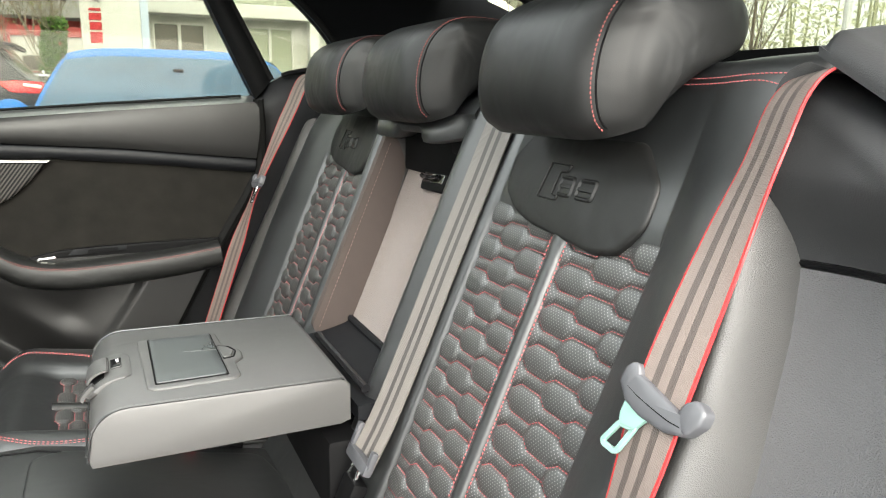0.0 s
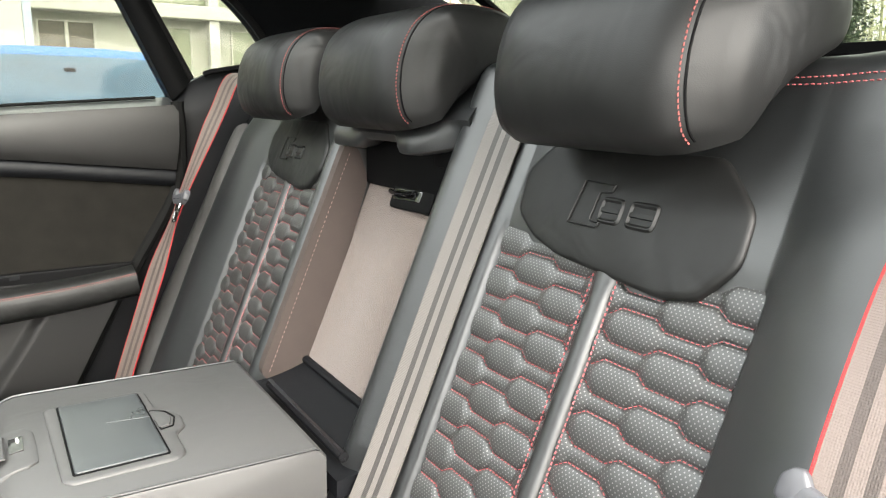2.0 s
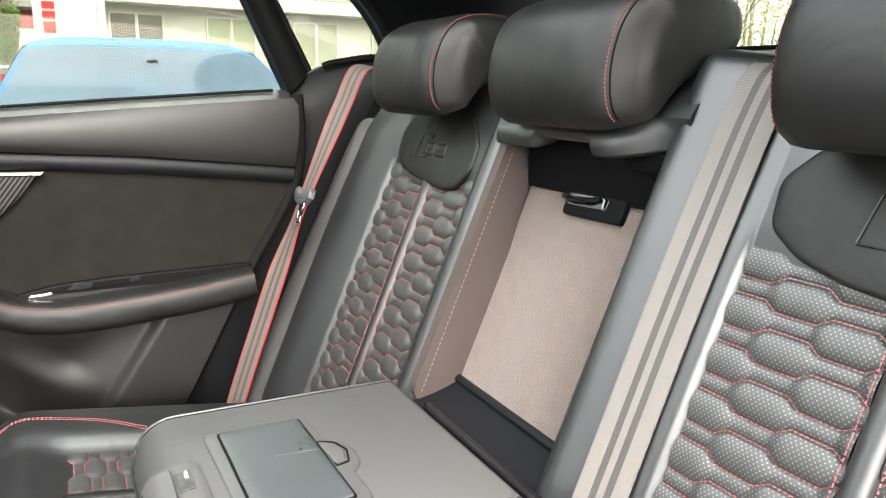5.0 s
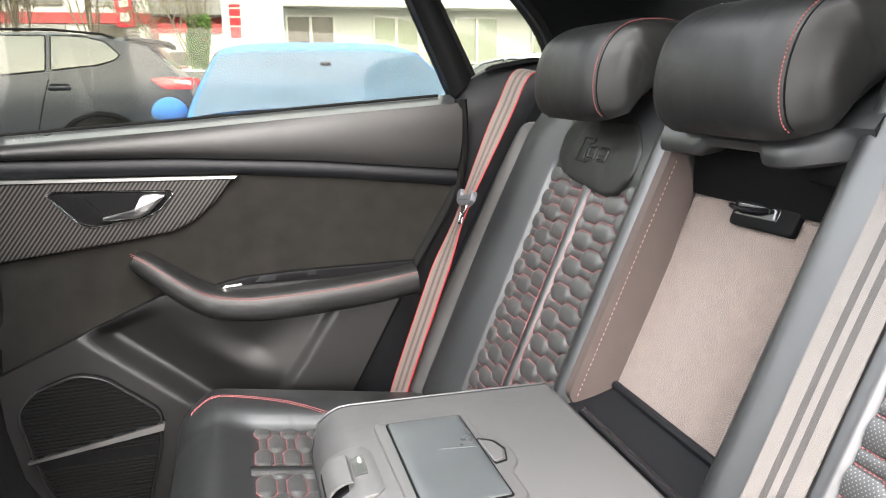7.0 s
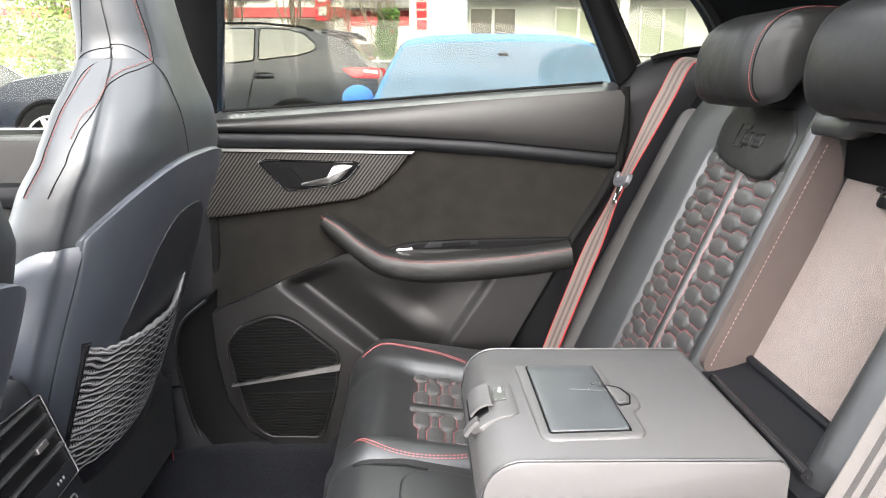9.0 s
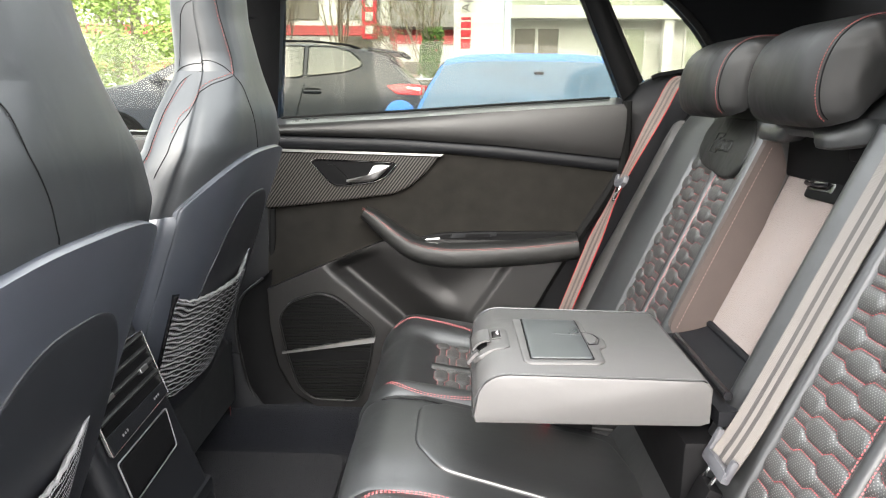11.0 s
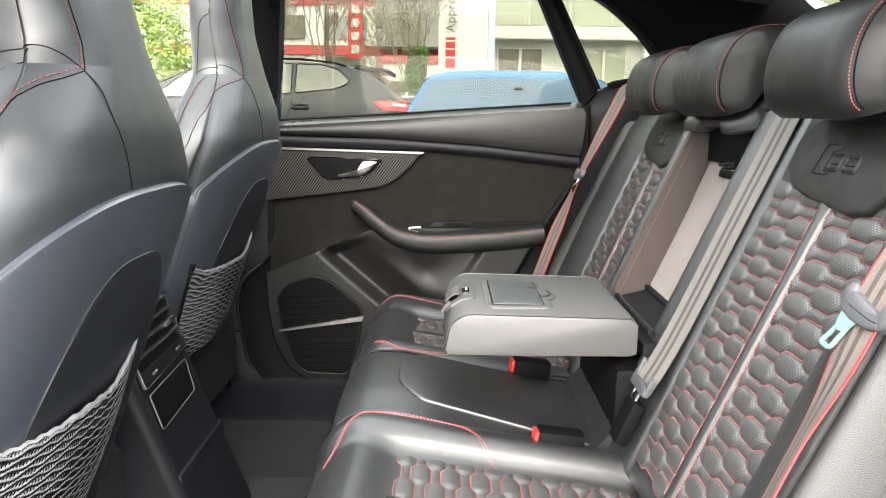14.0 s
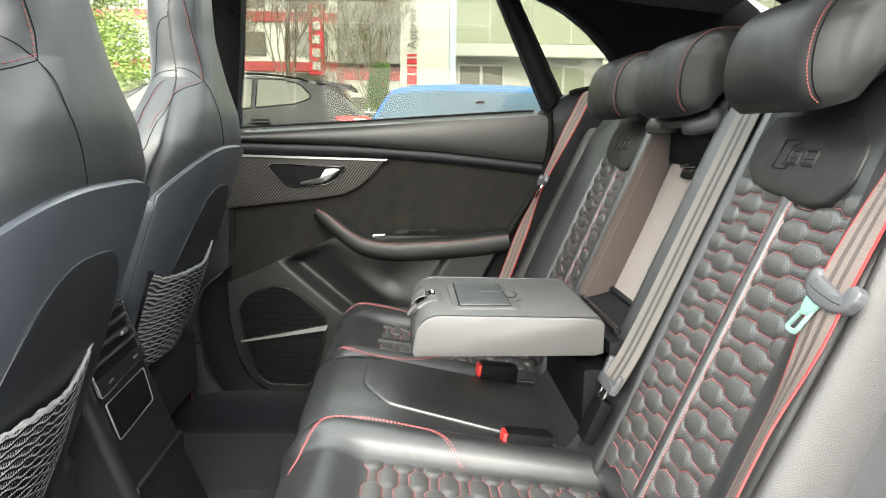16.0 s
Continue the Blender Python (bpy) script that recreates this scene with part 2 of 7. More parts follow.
def pillow(at, u0, u1, v0, v1, height, r, depth, nu=24, nv=24, more_u=()):
    """A padded slab. at(u, v, h) places a point; height(u, v) is the face, rounded off over r at its rim, with a skirt down to -depth."""
    us, vs = sorted(samples(u0, u1, r, nu) + list(more_u)), samples(v0, v1, r, nv)
    bm = bmesh.new()
    rows = []
    for v in vs:
        row = []
        for u in us:
            a = math.hypot(max(0, r - min(u - u0, u1 - u)), max(0, r - min(v - v0, v1 - v)))
            drop = r - math.sqrt(max(0, r * r - min(a, r) ** 2))
            row.append(bm.verts.new(at(u, v, height(u, v) - drop)))
        rows.append(row)
    for a, b in zip(rows, rows[1:]):
        for k in range(len(us) - 1):
            bm.faces.new((a[k], a[k + 1], b[k + 1], b[k]))
    rim = [(u, vs[0]) for u in us] + [(us[-1], v) for v in vs[1:]] + [(u, vs[-1]) for u in reversed(us[:-1])] + [(us[0], v) for v in reversed(vs[1:-1])]
    top = rows[0] + [row[-1] for row in rows[1:]] + list(reversed(rows[-1][:-1])) + [row[0] for row in reversed(rows[1:-1])]
    low = [bm.verts.new(at(u, v, -depth)) for u, v in rim]
    n = len(top)
    for k in range(n):
        bm.faces.new((top[k], top[(k + 1) % n], low[(k + 1) % n], low[k]))
    bm.faces.new(low)
    return bm


def sheet(f, nu, nv, back):
    """A surface f(s, t), s and t from 0 to 1, with the thickness back (a vector)."""
    bm = bmesh.new()
    back = Vector(back)
    front, rear = [], []
    for j in range(nv + 1):
        pts = [Vector(f(i / nu, j / nv)) for i in range(nu + 1)]
        front.append([bm.verts.new(p) for p in pts])
        rear.append([bm.verts.new(p + back) for p in pts])
    for g in (front, rear):
        for a, b in zip(g, g[1:]):
            for k in range(nu):
                bm.faces.new((a[k], a[k + 1], b[k + 1], b[k]))
    rim = lambda g: g[0] + [r[-1] for r in g[1:]] + list(reversed(g[-1][:-1])) + [r[0] for r in reversed(g[1:-1])]
    a, b = rim(front), rim(rear)
    for k in range(len(a)):
        bm.faces.new((a[k], a[(k + 1) % len(a)], b[(k + 1) % len(a)], b[k]))
    return bm


def rounded(points, radius=0.01, steps=4):
    """Rounds off the corners of a closed outline of (a, b) points."""
    out, n = [], len(points)
    for k in range(n):
        p, q, s = (Vector(points[(k + d) % n]) for d in (-1, 0, 1))
        r = min(radius, (p - q).length * 0.45, (s - q).length * 0.45)
        a, b = q + (p - q).normalized() * r, q + (s - q).normalized() * r
        for j in range(steps + 1):
            t = j / steps
            out.append(tuple(a * (1 - t) ** 2 + q * 2 * t * (1 - t) + b * t * t))
    return out


def refine(points, longest):
    """Splits the long edges of a closed outline."""
    out, n = [], len(points)
    for k in range(n):
        p, q = Vector(points[k]), Vector(points[(k + 1) % n])
        m = max(1, int((q - p).length / longest))
        out += [tuple(p + (q - p) * j / m) for j in range(m)]
    return out


def plate(at, outline, h0, h1, rim=0.003, dome=0.0, rings=(0.75, 0.45, 0.2)):
    """A slab with the closed outline (u, v): it rises from h0 to h1 with a rounded rim, and domes up towards its middle."""
    c = Vector((sum(p[0] for p in outline) / len(outline), sum(p[1] for p in outline) / len(outline)))
    size = min((Vector(p) - c).length for p in outline)
    levels = [(1.0, h0), (1.0, h1 - rim)]
    for k in range(1, 4):
        a = math.pi / 2 * k / 3
        levels.append((1 - (1 - math.cos(a)) * min(0.6, rim / size), h1 - rim + rim * math.sin(a)))
    base = levels[-1][0]
    levels += [(base * s, h1 + dome * (1 - s * s)) for s in rings]
    bm = bmesh.new()
    loops = [[bm.verts.new(at(*(c + (Vector(p) - c) * s), h)) for p in outline] for s, h in levels]
    n = len(outline)
    for a, b in zip(loops, loops[1:]):
        for k in range(n):
            bm.faces.new((a[k], a[(k + 1) % n], b[(k + 1) % n], b[k]))
    mid = bm.verts.new(at(c.x, c.y, h1 + dome))
    for k in range(n):
        bm.faces.new((loops[-1][k], loops[-1][(k + 1) % n], mid))
    bm.faces.new(loops[0])
    return bm


def ring(at, outline, inner, h0, h1, bevel=0.0015):
    """A frame between an outline and the same outline moved in by inner."""
    n = len(outline)
    c = Vector((sum(p[0] for p in outline) / n, sum(p[1] for p in outline) / n))
    area = sum(outline[k][0] * outline[(k + 1) % n][1] - outline[(k + 1) % n][0] * outline[k][1] for k in range(n))
    sign = 1 if area > 0 else -1

    def moved(d):
        out = []
        for k in range(n):
            p, q, s = (Vector(outline[(k + j) % n]) for j in (-1, 0, 1))
            t = (q - p).normalized() + (s - q).normalized()
            t = t.normalized() if t.length > 1e-6 else (s - q).normalized()
            out.append(q + Vector((-t.y, t.x)) * d * sign)
        return out

    bm = bmesh.new()
    prof = [(0, h0), (0, h1 - bevel), (bevel, h1), (inner - bevel, h1), (inner, h1 - bevel), (inner, h0)]
    loops = [[bm.verts.new(at(p.x, p.y, h)) for p in moved(d)] for d, h in prof]
    for a, b in zip(loops, loops[1:] + loops[:1]):
        for k in range(n):
            bm.faces.new((a[k], a[(k + 1) % n], b[(k + 1) % n], b[k]))
    return bm


def tube(points, radius, sides=8, squash=1.0):
    """A round bar along points; radius may be a number or a function of 0..1."""
    bm = bmesh.new()
    pts = [Vector(p) for p in points]
    loops = []
    up = Vector((0.3, 0.2, 1)).normalized()
    for k, p in enumerate(pts):
        d = (pts[min(k + 1, len(pts) - 1)] - pts[max(k - 1, 0)]).normalized()
        side = d.cross(up).normalized()
        nrm = side.cross(d)
        r = radius(k / (len(pts) - 1)) if callable(radius) else radius
        loops.append([bm.verts.new(p + side * math.cos(2 * math.pi * j / sides) * r + nrm * math.sin(2 * math.pi * j / sides) * r * squash) for j in range(sides)])
    for a, b in zip(loops, loops[1:]):
        for j in range(sides):
            bm.faces.new((a[j], a[(j + 1) % sides], b[(j + 1) % sides], b[j]))
    bm.faces.new(loops[0])
    bm.faces.new(list(reversed(loops[-1])))
    return bm


def curve_through(points, steps=8):
    """A smooth line through points (Catmull-Rom)."""
    p = [Vector(q) for q in points]
    p = [p[0] * 2 - p[1]] + p + [p[-1] * 2 - p[-2]]
    out = []
    for a, b, c, d in zip(p, p[1:], p[2:], p[3:]):
        for k in range(steps):
            t = k / steps
            out.append(0.5 * (2 * b + (c - a) * t + (2 * a - 5 * b + 4 * c - d) * t * t + (3 * b - a - 3 * c + d) * t ** 3))
    return out + [p[-2]]


def ribbon(points, sides, width, thick=0.0018):
    """A flat band along points; sides are its cross directions. UV's x runs across it from 0 to 1, y along it in metres."""
    bm = bmesh.new()
    uv = bm.loops.layers.uv.new("UVMap")
    pts = [Vector(p) for p in points]
    length, rows = 0.0, []
    for k, p in enumerate(pts):
        d = (pts[min(k + 1, len(pts) - 1)] - pts[max(k - 1, 0)]).normalized()
        s = Vector(sides[k]).normalized()
        nrm = d.cross(s).normalized() * thick / 2
        length += (p - pts[k - 1]).length if k else 0
        rows.append((length, [(bm.verts.new(p + s * width * (f - 0.5) + nrm), bm.verts.new(p + s * width * (f - 0.5) - nrm), f) for f in (0, 0.5, 1)]))
    def face(vs, us):
        f = bm.faces.new(vs)
        for lp, w in zip(f.loops, us):
            lp[uv].uv = w
    for (la, a), (lb, b) in zip(rows, rows[1:]):
        for k in range(2):
            us = [(a[k][2], la), (a[k + 1][2], la), (b[k + 1][2], lb), (b[k][2], lb)]
            face([a[k][0], a[k + 1][0], b[k + 1][0], b[k][0]], us)
            face([a[k][1], a[k + 1][1], b[k + 1][1], b[k][1]], us)
        for k in (0, 2):
            face([a[k][0], b[k][0], b[k][1], a[k][1]], [(a[k][2], la), (b[k][2], lb), (b[k][2], lb), (a[k][2], la)])
    return bm


def stitches(lines, normal, length=0.0028, gap=0.0018, width=0.0008, high=0.0006):
    """Rows of small raised stitches along lines of points."""
    bm = bmesh.new()
    for pts in lines:
        pts = [Vector(p) for p in pts]
        far, out = 0.0, []
        for a, b in zip(pts, pts[1:]):
            seg = (b - a).length
            if seg < 1e-6:
                continue
            d = (b - a) / seg
            while far < seg:
                out.append((a + d * far, d))
                far += length + gap
            far -= seg
        for p, d in out:
            n = Vector(normal(p) if callable(normal) else normal).normalized()
            s = d.cross(n).normalized() * width / 2
            e, h = d * length / 2, n * high
            q = [bm.verts.new(p + c) for c in (-e - s - h, e - s - h, e + s - h, -e + s - h, -e * 0.7 - s * 0.6 + h, e * 0.7 - s * 0.6 + h, e * 0.7 + s * 0.6 + h, -e * 0.7 + s * 0.6 + h)]
            for f in ((4, 5, 6, 7), (0, 1, 5, 4), (1, 2, 6, 5), (2, 3, 7, 6), (3, 0, 4, 7)):
                bm.faces.new([q[k] for k in f])
    return bm


def planar_uv(bm, fu, fv):
    uv = bm.loops.layers.uv.get("UVMap") or bm.loops.layers.uv.new("UVMap")
    for f in bm.faces:
        for lp in f.loops:
            lp[uv].uv = (fu(lp.vert.co), fv(lp.vert.co))
    return bm


XYZ = lambda x, y, z: Vector((x, y, z))


# ---- the setting: ground, car floor, roof, pillars ----
OUT = 0.10  # the height of the ground outside
YS = 0.36  # from the car's middle to the middle of an outer seat
# The paleness is added so that the ground throws daylight up at the seats.
ASPHALT = material("worn_paving_light_bounce", (0.22, 0.218, 0.215), 0.85, grain=0.01, grain_size=60, bump=0.6, stain=0.3, stain_size=0.4)
single("ground", sheet(lambda s, t: (-500 + 1000 * s, -500 + 1000 * t, OUT), 4, 4, (0, 0, -0.3)), ASPHALT, "grey worn paving of a car park, made paler to bounce daylight into the cabin", "ground", "structure")


def floor_height(x, y):
    tunnel = 0.085 * (1 - smoothstep(0.16, 0.23, abs(y)))
    rise = 0.27 * smoothstep(-0.16, -0.07, x)
    rim = 0.09 * smoothstep(0.60, 0.70, y)
    return 0.42 + max(tunnel, rise, rim)


single("floor", sheet(lambda s, t: (lambda x, y: (x, y, floor_height(x, y)))(-1.3 + 1.3 * s, -0.74 + 1.5 * t), 70, 90, (0, 0, -0.05)), CARPET, "black carpeted car floor with a raised middle tunnel", "floor", "structure")


fm = thing("floor_mat", (-0.42, 0.42, 0.42), "black carpet mat lying in the rear footwell", "floor mat")
part("mat", plate(lambda u, v, h: Vector((u, v, 0.422 + h)), refine(rounded([(-0.72, 0.26), (-0.21, 0.26), (-0.21, 0.60), (-0.72, 0.60)], 0.05), 0.06), 0, 0.010, 0.004), CARPET, fm)


def roof_z(x, y):
    return 1.635 - 0.055 * (y / 0.72) ** 2 - 0.12 * max(0, x - 0.25) ** 1.6 - 0.12 * max(0, -x - 0.6)


def roof_ring(s, t):
    """The headliner runs round the glass roof: s goes round it, t from its edge out to the sides."""
    k, f = int(s * 4) % 4, s * 4 - int(s * 4)
    a, b = [(-1.10, -0.50), (0.42, -0.50), (0.42, 0.50), (-1.10, 0.50)], [(-1.35, -0.70), (0.88, -0.70), (0.88, 0.72), (-1.35, 0.72)]
    p = Vector(a[k]).lerp(Vector(a[(k + 1) % 4]), f).lerp(Vector(b[k]).lerp(Vector(b[(k + 1) % 4]), f), t)
    return (p.x, p.y, roof_z(p.x, p.y))


single("ceiling", sheet(roof_ring, 80, 14, (0, 0, 0.05)), HEADLINER, "black fabric headliner round the glass roof", "ceiling", "structure")
gr = thing("window_3", (-0.5, 0, 1.66), "grey-tinted panoramic glass roof panel", "window", kind="structure")
pane = part("pane", box(-1.12, 0.44, -0.52, 0.52, 1.690, 1.696), ROOF_GLASS, gr, smooth=False)

# pillars of the far side: between the doors, behind the rear door, and at the tail
pb = thing("pillar_1", (-0.47, 0.80, 0.45), "black trimmed pillar between the doors", "pillar", kind="structure")
part("upper_trim", sheet(lambda s, t: (-0.50 + 0.095 * s + 0.04 * t, 0.80 - 0.02 * math.sin(math.pi * s) - 0.05 * t * t, 1.16 + 0.42 * t), 8, 10, (0, 0.06, 0)), BLACK, pb)
flare = lambda z: lerp([(0.472, -0.30), (0.476, -0.374), (0.497, -0.435), (0.555, -0.471), (0.635, -0.488), (0.72, -0.497), (0.79, -0.480), (0.83, -0.430), (0.86, -0.415)], z)


def pillar_side(z, s, out=0.0):
    right = min(-0.415, flare(z) + 0.004)
    return (-0.64 + (right + 0.64) * s, 0.715 - 0.026 * math.sin(math.pi * s * 0.8) + 0.07 * max(0, z - 0.50) - out, z)


part("lower_trim", sheet(lambda s, t: pillar_side(0.646 + 0.534 * t, s), 12, 30, (0, 0.06, 0)), VINYL, pb)
part("foot_cover", sheet(lambda s, t: pillar_side(0.43 + 0.213 * t, s, 0.003), 12, 20, (0, 0.06, 0)), VINYL, pb)
outer_u = curve_through([(-0.425, 0.84), (-0.480, 0.79), (-0.497, 0.72), (-0.488, 0.635), (-0.471, 0.555), (-0.435, 0.497), (-0.374, 0.476), (-0.281, 0.470), (-0.08, 0.470)], 6)
inner_u = curve_through([(-0.404, 0.86), (-0.406, 0.80), (-0.408, 0.72), (-0.399, 0.64), (-0.384, 0.59), (-0.356, 0.546), (-0.295, 0.513), (-0.20, 0.507), (-0.05, 0.507)], 6)


def flare_at(s, t):
    k = min(len(outer_u) - 1, round(t * (len(outer_u) - 1)))
    p = Vector(outer_u[k]).lerp(Vector(inner_u[k]), s)
    return (p.x, 0.700 + 0.020 * s - 0.004 * math.sin(math.pi * s), p.y)


part("flare_panel", sheet(flare_at, 8, 48, (0, 0.04, 0)), BLACK, pb, "dark flare round the door's lower corner")
part("flare_edge", tube([(p[0], 0.700, p[1]) for p in outer_u], 0.0035), VINYL_GREY, pb)
part("belt_guide", turned(box(-0.02, 0.02, -0.012, 0.012, -0.05, 0.05, 0.008), pose(-0.44, 0.765, 1.50)), BLACK, pb)
hook = curve_through([(-0.395, 0.765, 1.545), (-0.392, 0.752, 1.525), (-0.385, 0.745, 1.512), (-0.378, 0.752, 1.520)], 5)
part("coat_hook", tube(hook, 0.005), BLACK, pb)

ps = thing("sill_trim", (-0.3, 0.72, 0.45), "black moulded sill and wheel-side trim below the far doors", "sill", kind="structure")


def sill(s, t):
    x = -0.70 + 0.62 * s
    top = 0.52 + 0.20 * smoothstep(-0.20, -0.05, x)
    a = t * math.pi / 2
    return (x, 0.66 + 0.09 * (1 - math.cos(a)), 0.44 + (top - 0.44) * math.sin(a))


part("sill_cover", sheet(sill, 30, 10, (0, 0.04, -0.02)), VINYL, ps)

pc = thing("window_frame_rear_door", (0.37, 0.80, 1.27), "black frame post of the rear door window", "window frame", kind="structure")
post = [(0.302, 1.567), (0.347, 1.568), (0.480, 1.312), (0.442, 1.270)]


def post_at(s, t):
    a, b = Vector(post[0]).lerp(Vector(post[3]), t), Vector(post[1]).lerp(Vector(post[2]), t)
    p = a.lerp(b, s)
    return (p.x, 0.775 - 0.012 * math.sin(math.pi * s) + 0.02 * t, p.y)


part("post", sheet(post_at, 8, 12, (0, 0.05, 0)), BLACK, pc)
part("rubber_seal", tube([(0.352 + 0.130 * k / 8, 0.785 + 0.012 * k / 8, 1.566 - 0.252 * k / 8) for k in range(9)], 0.007), RUBBER, pc)

gl = thing("window_1", (0.0, 0.80, 1.24), "clear side glass of the far rear door", "window", kind="structure")


def slab(outline, y0, y1):
    """A flat pane with the outline (x, z)."""
    bm = bmesh.new()
    a, b = [bm.verts.new((x, y0, z)) for x, z in outline], [bm.verts.new((x, y1, z)) for x, z in outline]
    n = len(outline)
    for k in range(n):
        bm.faces.new((a[k], a[(k + 1) % n], b[(k + 1) % n], b[k]))
    bm.faces.new(a)
    bm.faces.new(list(reversed(b)))
    return bm


pane = part("pane", slab([(-0.42, 1.18), (0.465, 1.24), (0.335, 1.575), (-0.42, 1.575)], 0.815, 0.819), GLASS, gl, smooth=False)
pane.visible_shadow = False
pane = part("quarter_pane", slab([(0.485, 1.30), (0.66, 1.36), (0.68, 1.42), (0.42, 1.58), (0.345, 1.575)], 0.818, 0.822), GLASS, gl, smooth=False)
pane.visible_shadow = False

# the tail: dark quarter panels beside the rear window, the rear shelf edge and the tailgate glass
pd = thing("rear_quarter_trim", (0.7, 0.76, 1.3), "black fabric-covered roof pillar beside the rear window", "pillar", kind="structure")
arch = curve_through([(0.36, 1.60), (0.424, 1.572), (0.487, 1.541), (0.56, 1.485), (0.625, 1.415), (0.66, 1.345), (0.665, 1.28)], 6)


def quarter(s, t):
    p = arch[min(len(arch) - 1, round(s * (len(arch) - 1)))]
    q = Vector((lerp([(0, 0.88), (0.3, 1.0), (0.6, 1.22), (1, 1.36)], s), lerp([(0, 1.61), (0.3, 1.515), (0.6, 1.44), (1, 1.25)], s)))
    m = Vector(p).lerp(q, t)
    return (m.x, 0.80 - 0.10 * t - 0.03 * math.sin(math.pi * t), m.y)


part("pillar_cover", sheet(quarter, 36, 14, (0, 0.05, 0)), HEADLINER, pd)
part("seal", tube([(p[0], 0.785, p[1]) for p in arch], 0.008), RUBBER, pd)
for sgn in (1, -1):
    rq = thing("wall_rear", (0.9, 0.74 * sgn, 1.0), "dark trimmed side wall of the boot", "wall", kind="structure")
    part("boot_side", sheet(lambda s, t: (0.60 + 0.65 * s, sgn * 0.76, 0.70 + 0.58 * t), 2, 2, (0, sgn * 0.03, 0)), HEADLINER, rq)
rs = thing("rear_shelf", (0.72, 0, 1.3), "black rear edge and soft load cover behind the seats", "shelf", kind="structure")
part("shelf_bar", tube([(0.74 + 0.02 * math.cos(a * math.pi / 10), -0.72 + 1.44 * a / 10, 1.322) for a in range(11)], 0.016), BLACK, rs)
part("cover_cloth", sheet(lambda s, t: (0.62 + 0.60 * s, -0.74 + 1.48 * t, 1.296 - 0.006 * math.cos(s * 9) - 0.004 * math.sin(t * 40 + s * 8)), 20, 50, (0, 0, -0.01)), VINYL, rs)
tg = thing("window_2", (1.2, 0, 1.3), "sloping rear window of the car", "window", kind="structure")
pane = part("pane", sheet(lambda s, t: (1.46 - 0.58 * t, -0.68 + 1.36 * s, 1.31 + 0.28 * t), 2, 2, (0.004, 0, 0.004)), GLASS, tg, smooth=False)
pane.visible_shadow = False
part("window_frame", ring(lambda u, v, h: Vector((1.46 - 0.58 * v + h, u, 1.31 + 0.28 * v)), rounded([(-0.68, 0), (0.68, 0), (0.60, 1.0), (-0.60, 1.0)], 0.08), 0.03, 0, 0.02), BLACK, tg)

# near side: rear quarter of the body and the trim round the open door
nq = thing("near_quarter_trim", (0.6, -0.72, 0.9), "dark grained trim beside the seat at the open rear door", "trim", kind="structure")


near_edge = lambda z: lerp([(0.50, -0.676), (1.038, -0.647), (1.064, -0.642), (1.132, -0.628), (1.177, -0.614), (1.204, -0.601), (1.235, -0.580), (1.33, -0.572)], z)


def near_side(z, s):
    """The trim's face: it starts beside the bolster and runs out to the door opening, turning forwards."""
    return (0.375 + 0.42 * (z - 0.805) + 0.010 - 0.035 * smoothstep(1.17, 1.24, z) + 0.02 * s - 0.08 * s * s, near_edge(z) - 0.19 * s, z)


part("wheel_arch_cover", sheet(lambda s, t: near_side((0.50 + 0.672 * t) + 0.012 * t * s, s), 20, 30, (0.04, 0.02, 0)), TRIM, nq, "grey coarse-grained moulding")
part("panel_gap", tube([Vector(near_side(1.175 + 0.012 * k / 12, k / 12)) + Vector((0.001, 0.001, 0)) for k in range(13)], 0.0022, 6), BLACK, nq)
part("edge_gap", tube([Vector(near_side(0.70 + 0.56 * k / 24, 0.012)) + Vector((-0.005, 0, 0)) for k in range(25)], 0.0020, 6), BLACK, nq)
def shoulder(s, t):
    """The smooth moulding above the gap; its top rolls back under the window ledge."""
    top = 1.312 - 0.085 * s
    z0 = 1.178 + 0.012 * s
    if t < 0.6:
        return near_side(z0 + (top - 0.028 - z0) * t / 0.6, s)
    a = (t - 0.6) / 0.4 * radians(95)
    x, y, z = near_side(top - 0.028, s)
    return (x + 0.040 * (1 - math.cos(a)), y, z + 0.028 * math.sin(a))


part("pillar_cover", sheet(shoulder, 20, 24, (0.05, 0.02, 0)), PILLAR, nq, "smooth dark belt-side moulding")
part("pillar_top", pillow(lambda u, v, h: Vector((0.546 + v - 0.15 * u, -0.612 - u, 1.329 - 0.52 * u + 1.1 * u * v + 0.05 * v + h)), 0.0, 0.21, 0.0, 0.28, lambda u, v: 0.004 + 0.010 * math.sin(math.pi * min(1, v / 0.2) * 0.5), 0.014, 0.016, 18, 18), PILLAR, nq)
part("roof_pillar", sheet(lambda s, t: (0.80 + 0.60 * t, -0.74 + 0.03 * s, 1.28 + 0.26 * s * (1 - t)), 8, 8, (0, -0.05, 0)), HEADLINER, nq)


# far side, behind the rear door: trim from the door's edge back to the tail, below the quarter glass
fq = thing("far_quarter_trim", (0.55, 0.78, 0.9), "dark smooth trim below the far quarter window", "trim", kind="structure")
quarter_top = lambda x: lerp([(0.20, 1.10), (0.40, 1.22), (0.44, 1.268), (0.47, 1.303), (0.51, 1.325), (0.58, 1.338), (0.64, 1.335), (0.80, 1.30)], x)


def quarter_side(s, t):
    z0 = 0.46
    x = 0.08 + 0.74 * s
    zt = quarter_top(x) if x > 0.40 else 0.50 + (x - 0.08) * 2.25
    z = z0 + (zt - z0) * t
    inward = 0.07 * smoothstep(0.46, 0.62, x) * smoothstep(1.02, 1.25, z)
    return (x, 0.772 - inward + 0.03 * smoothstep(0.95, 1.0, t), z)


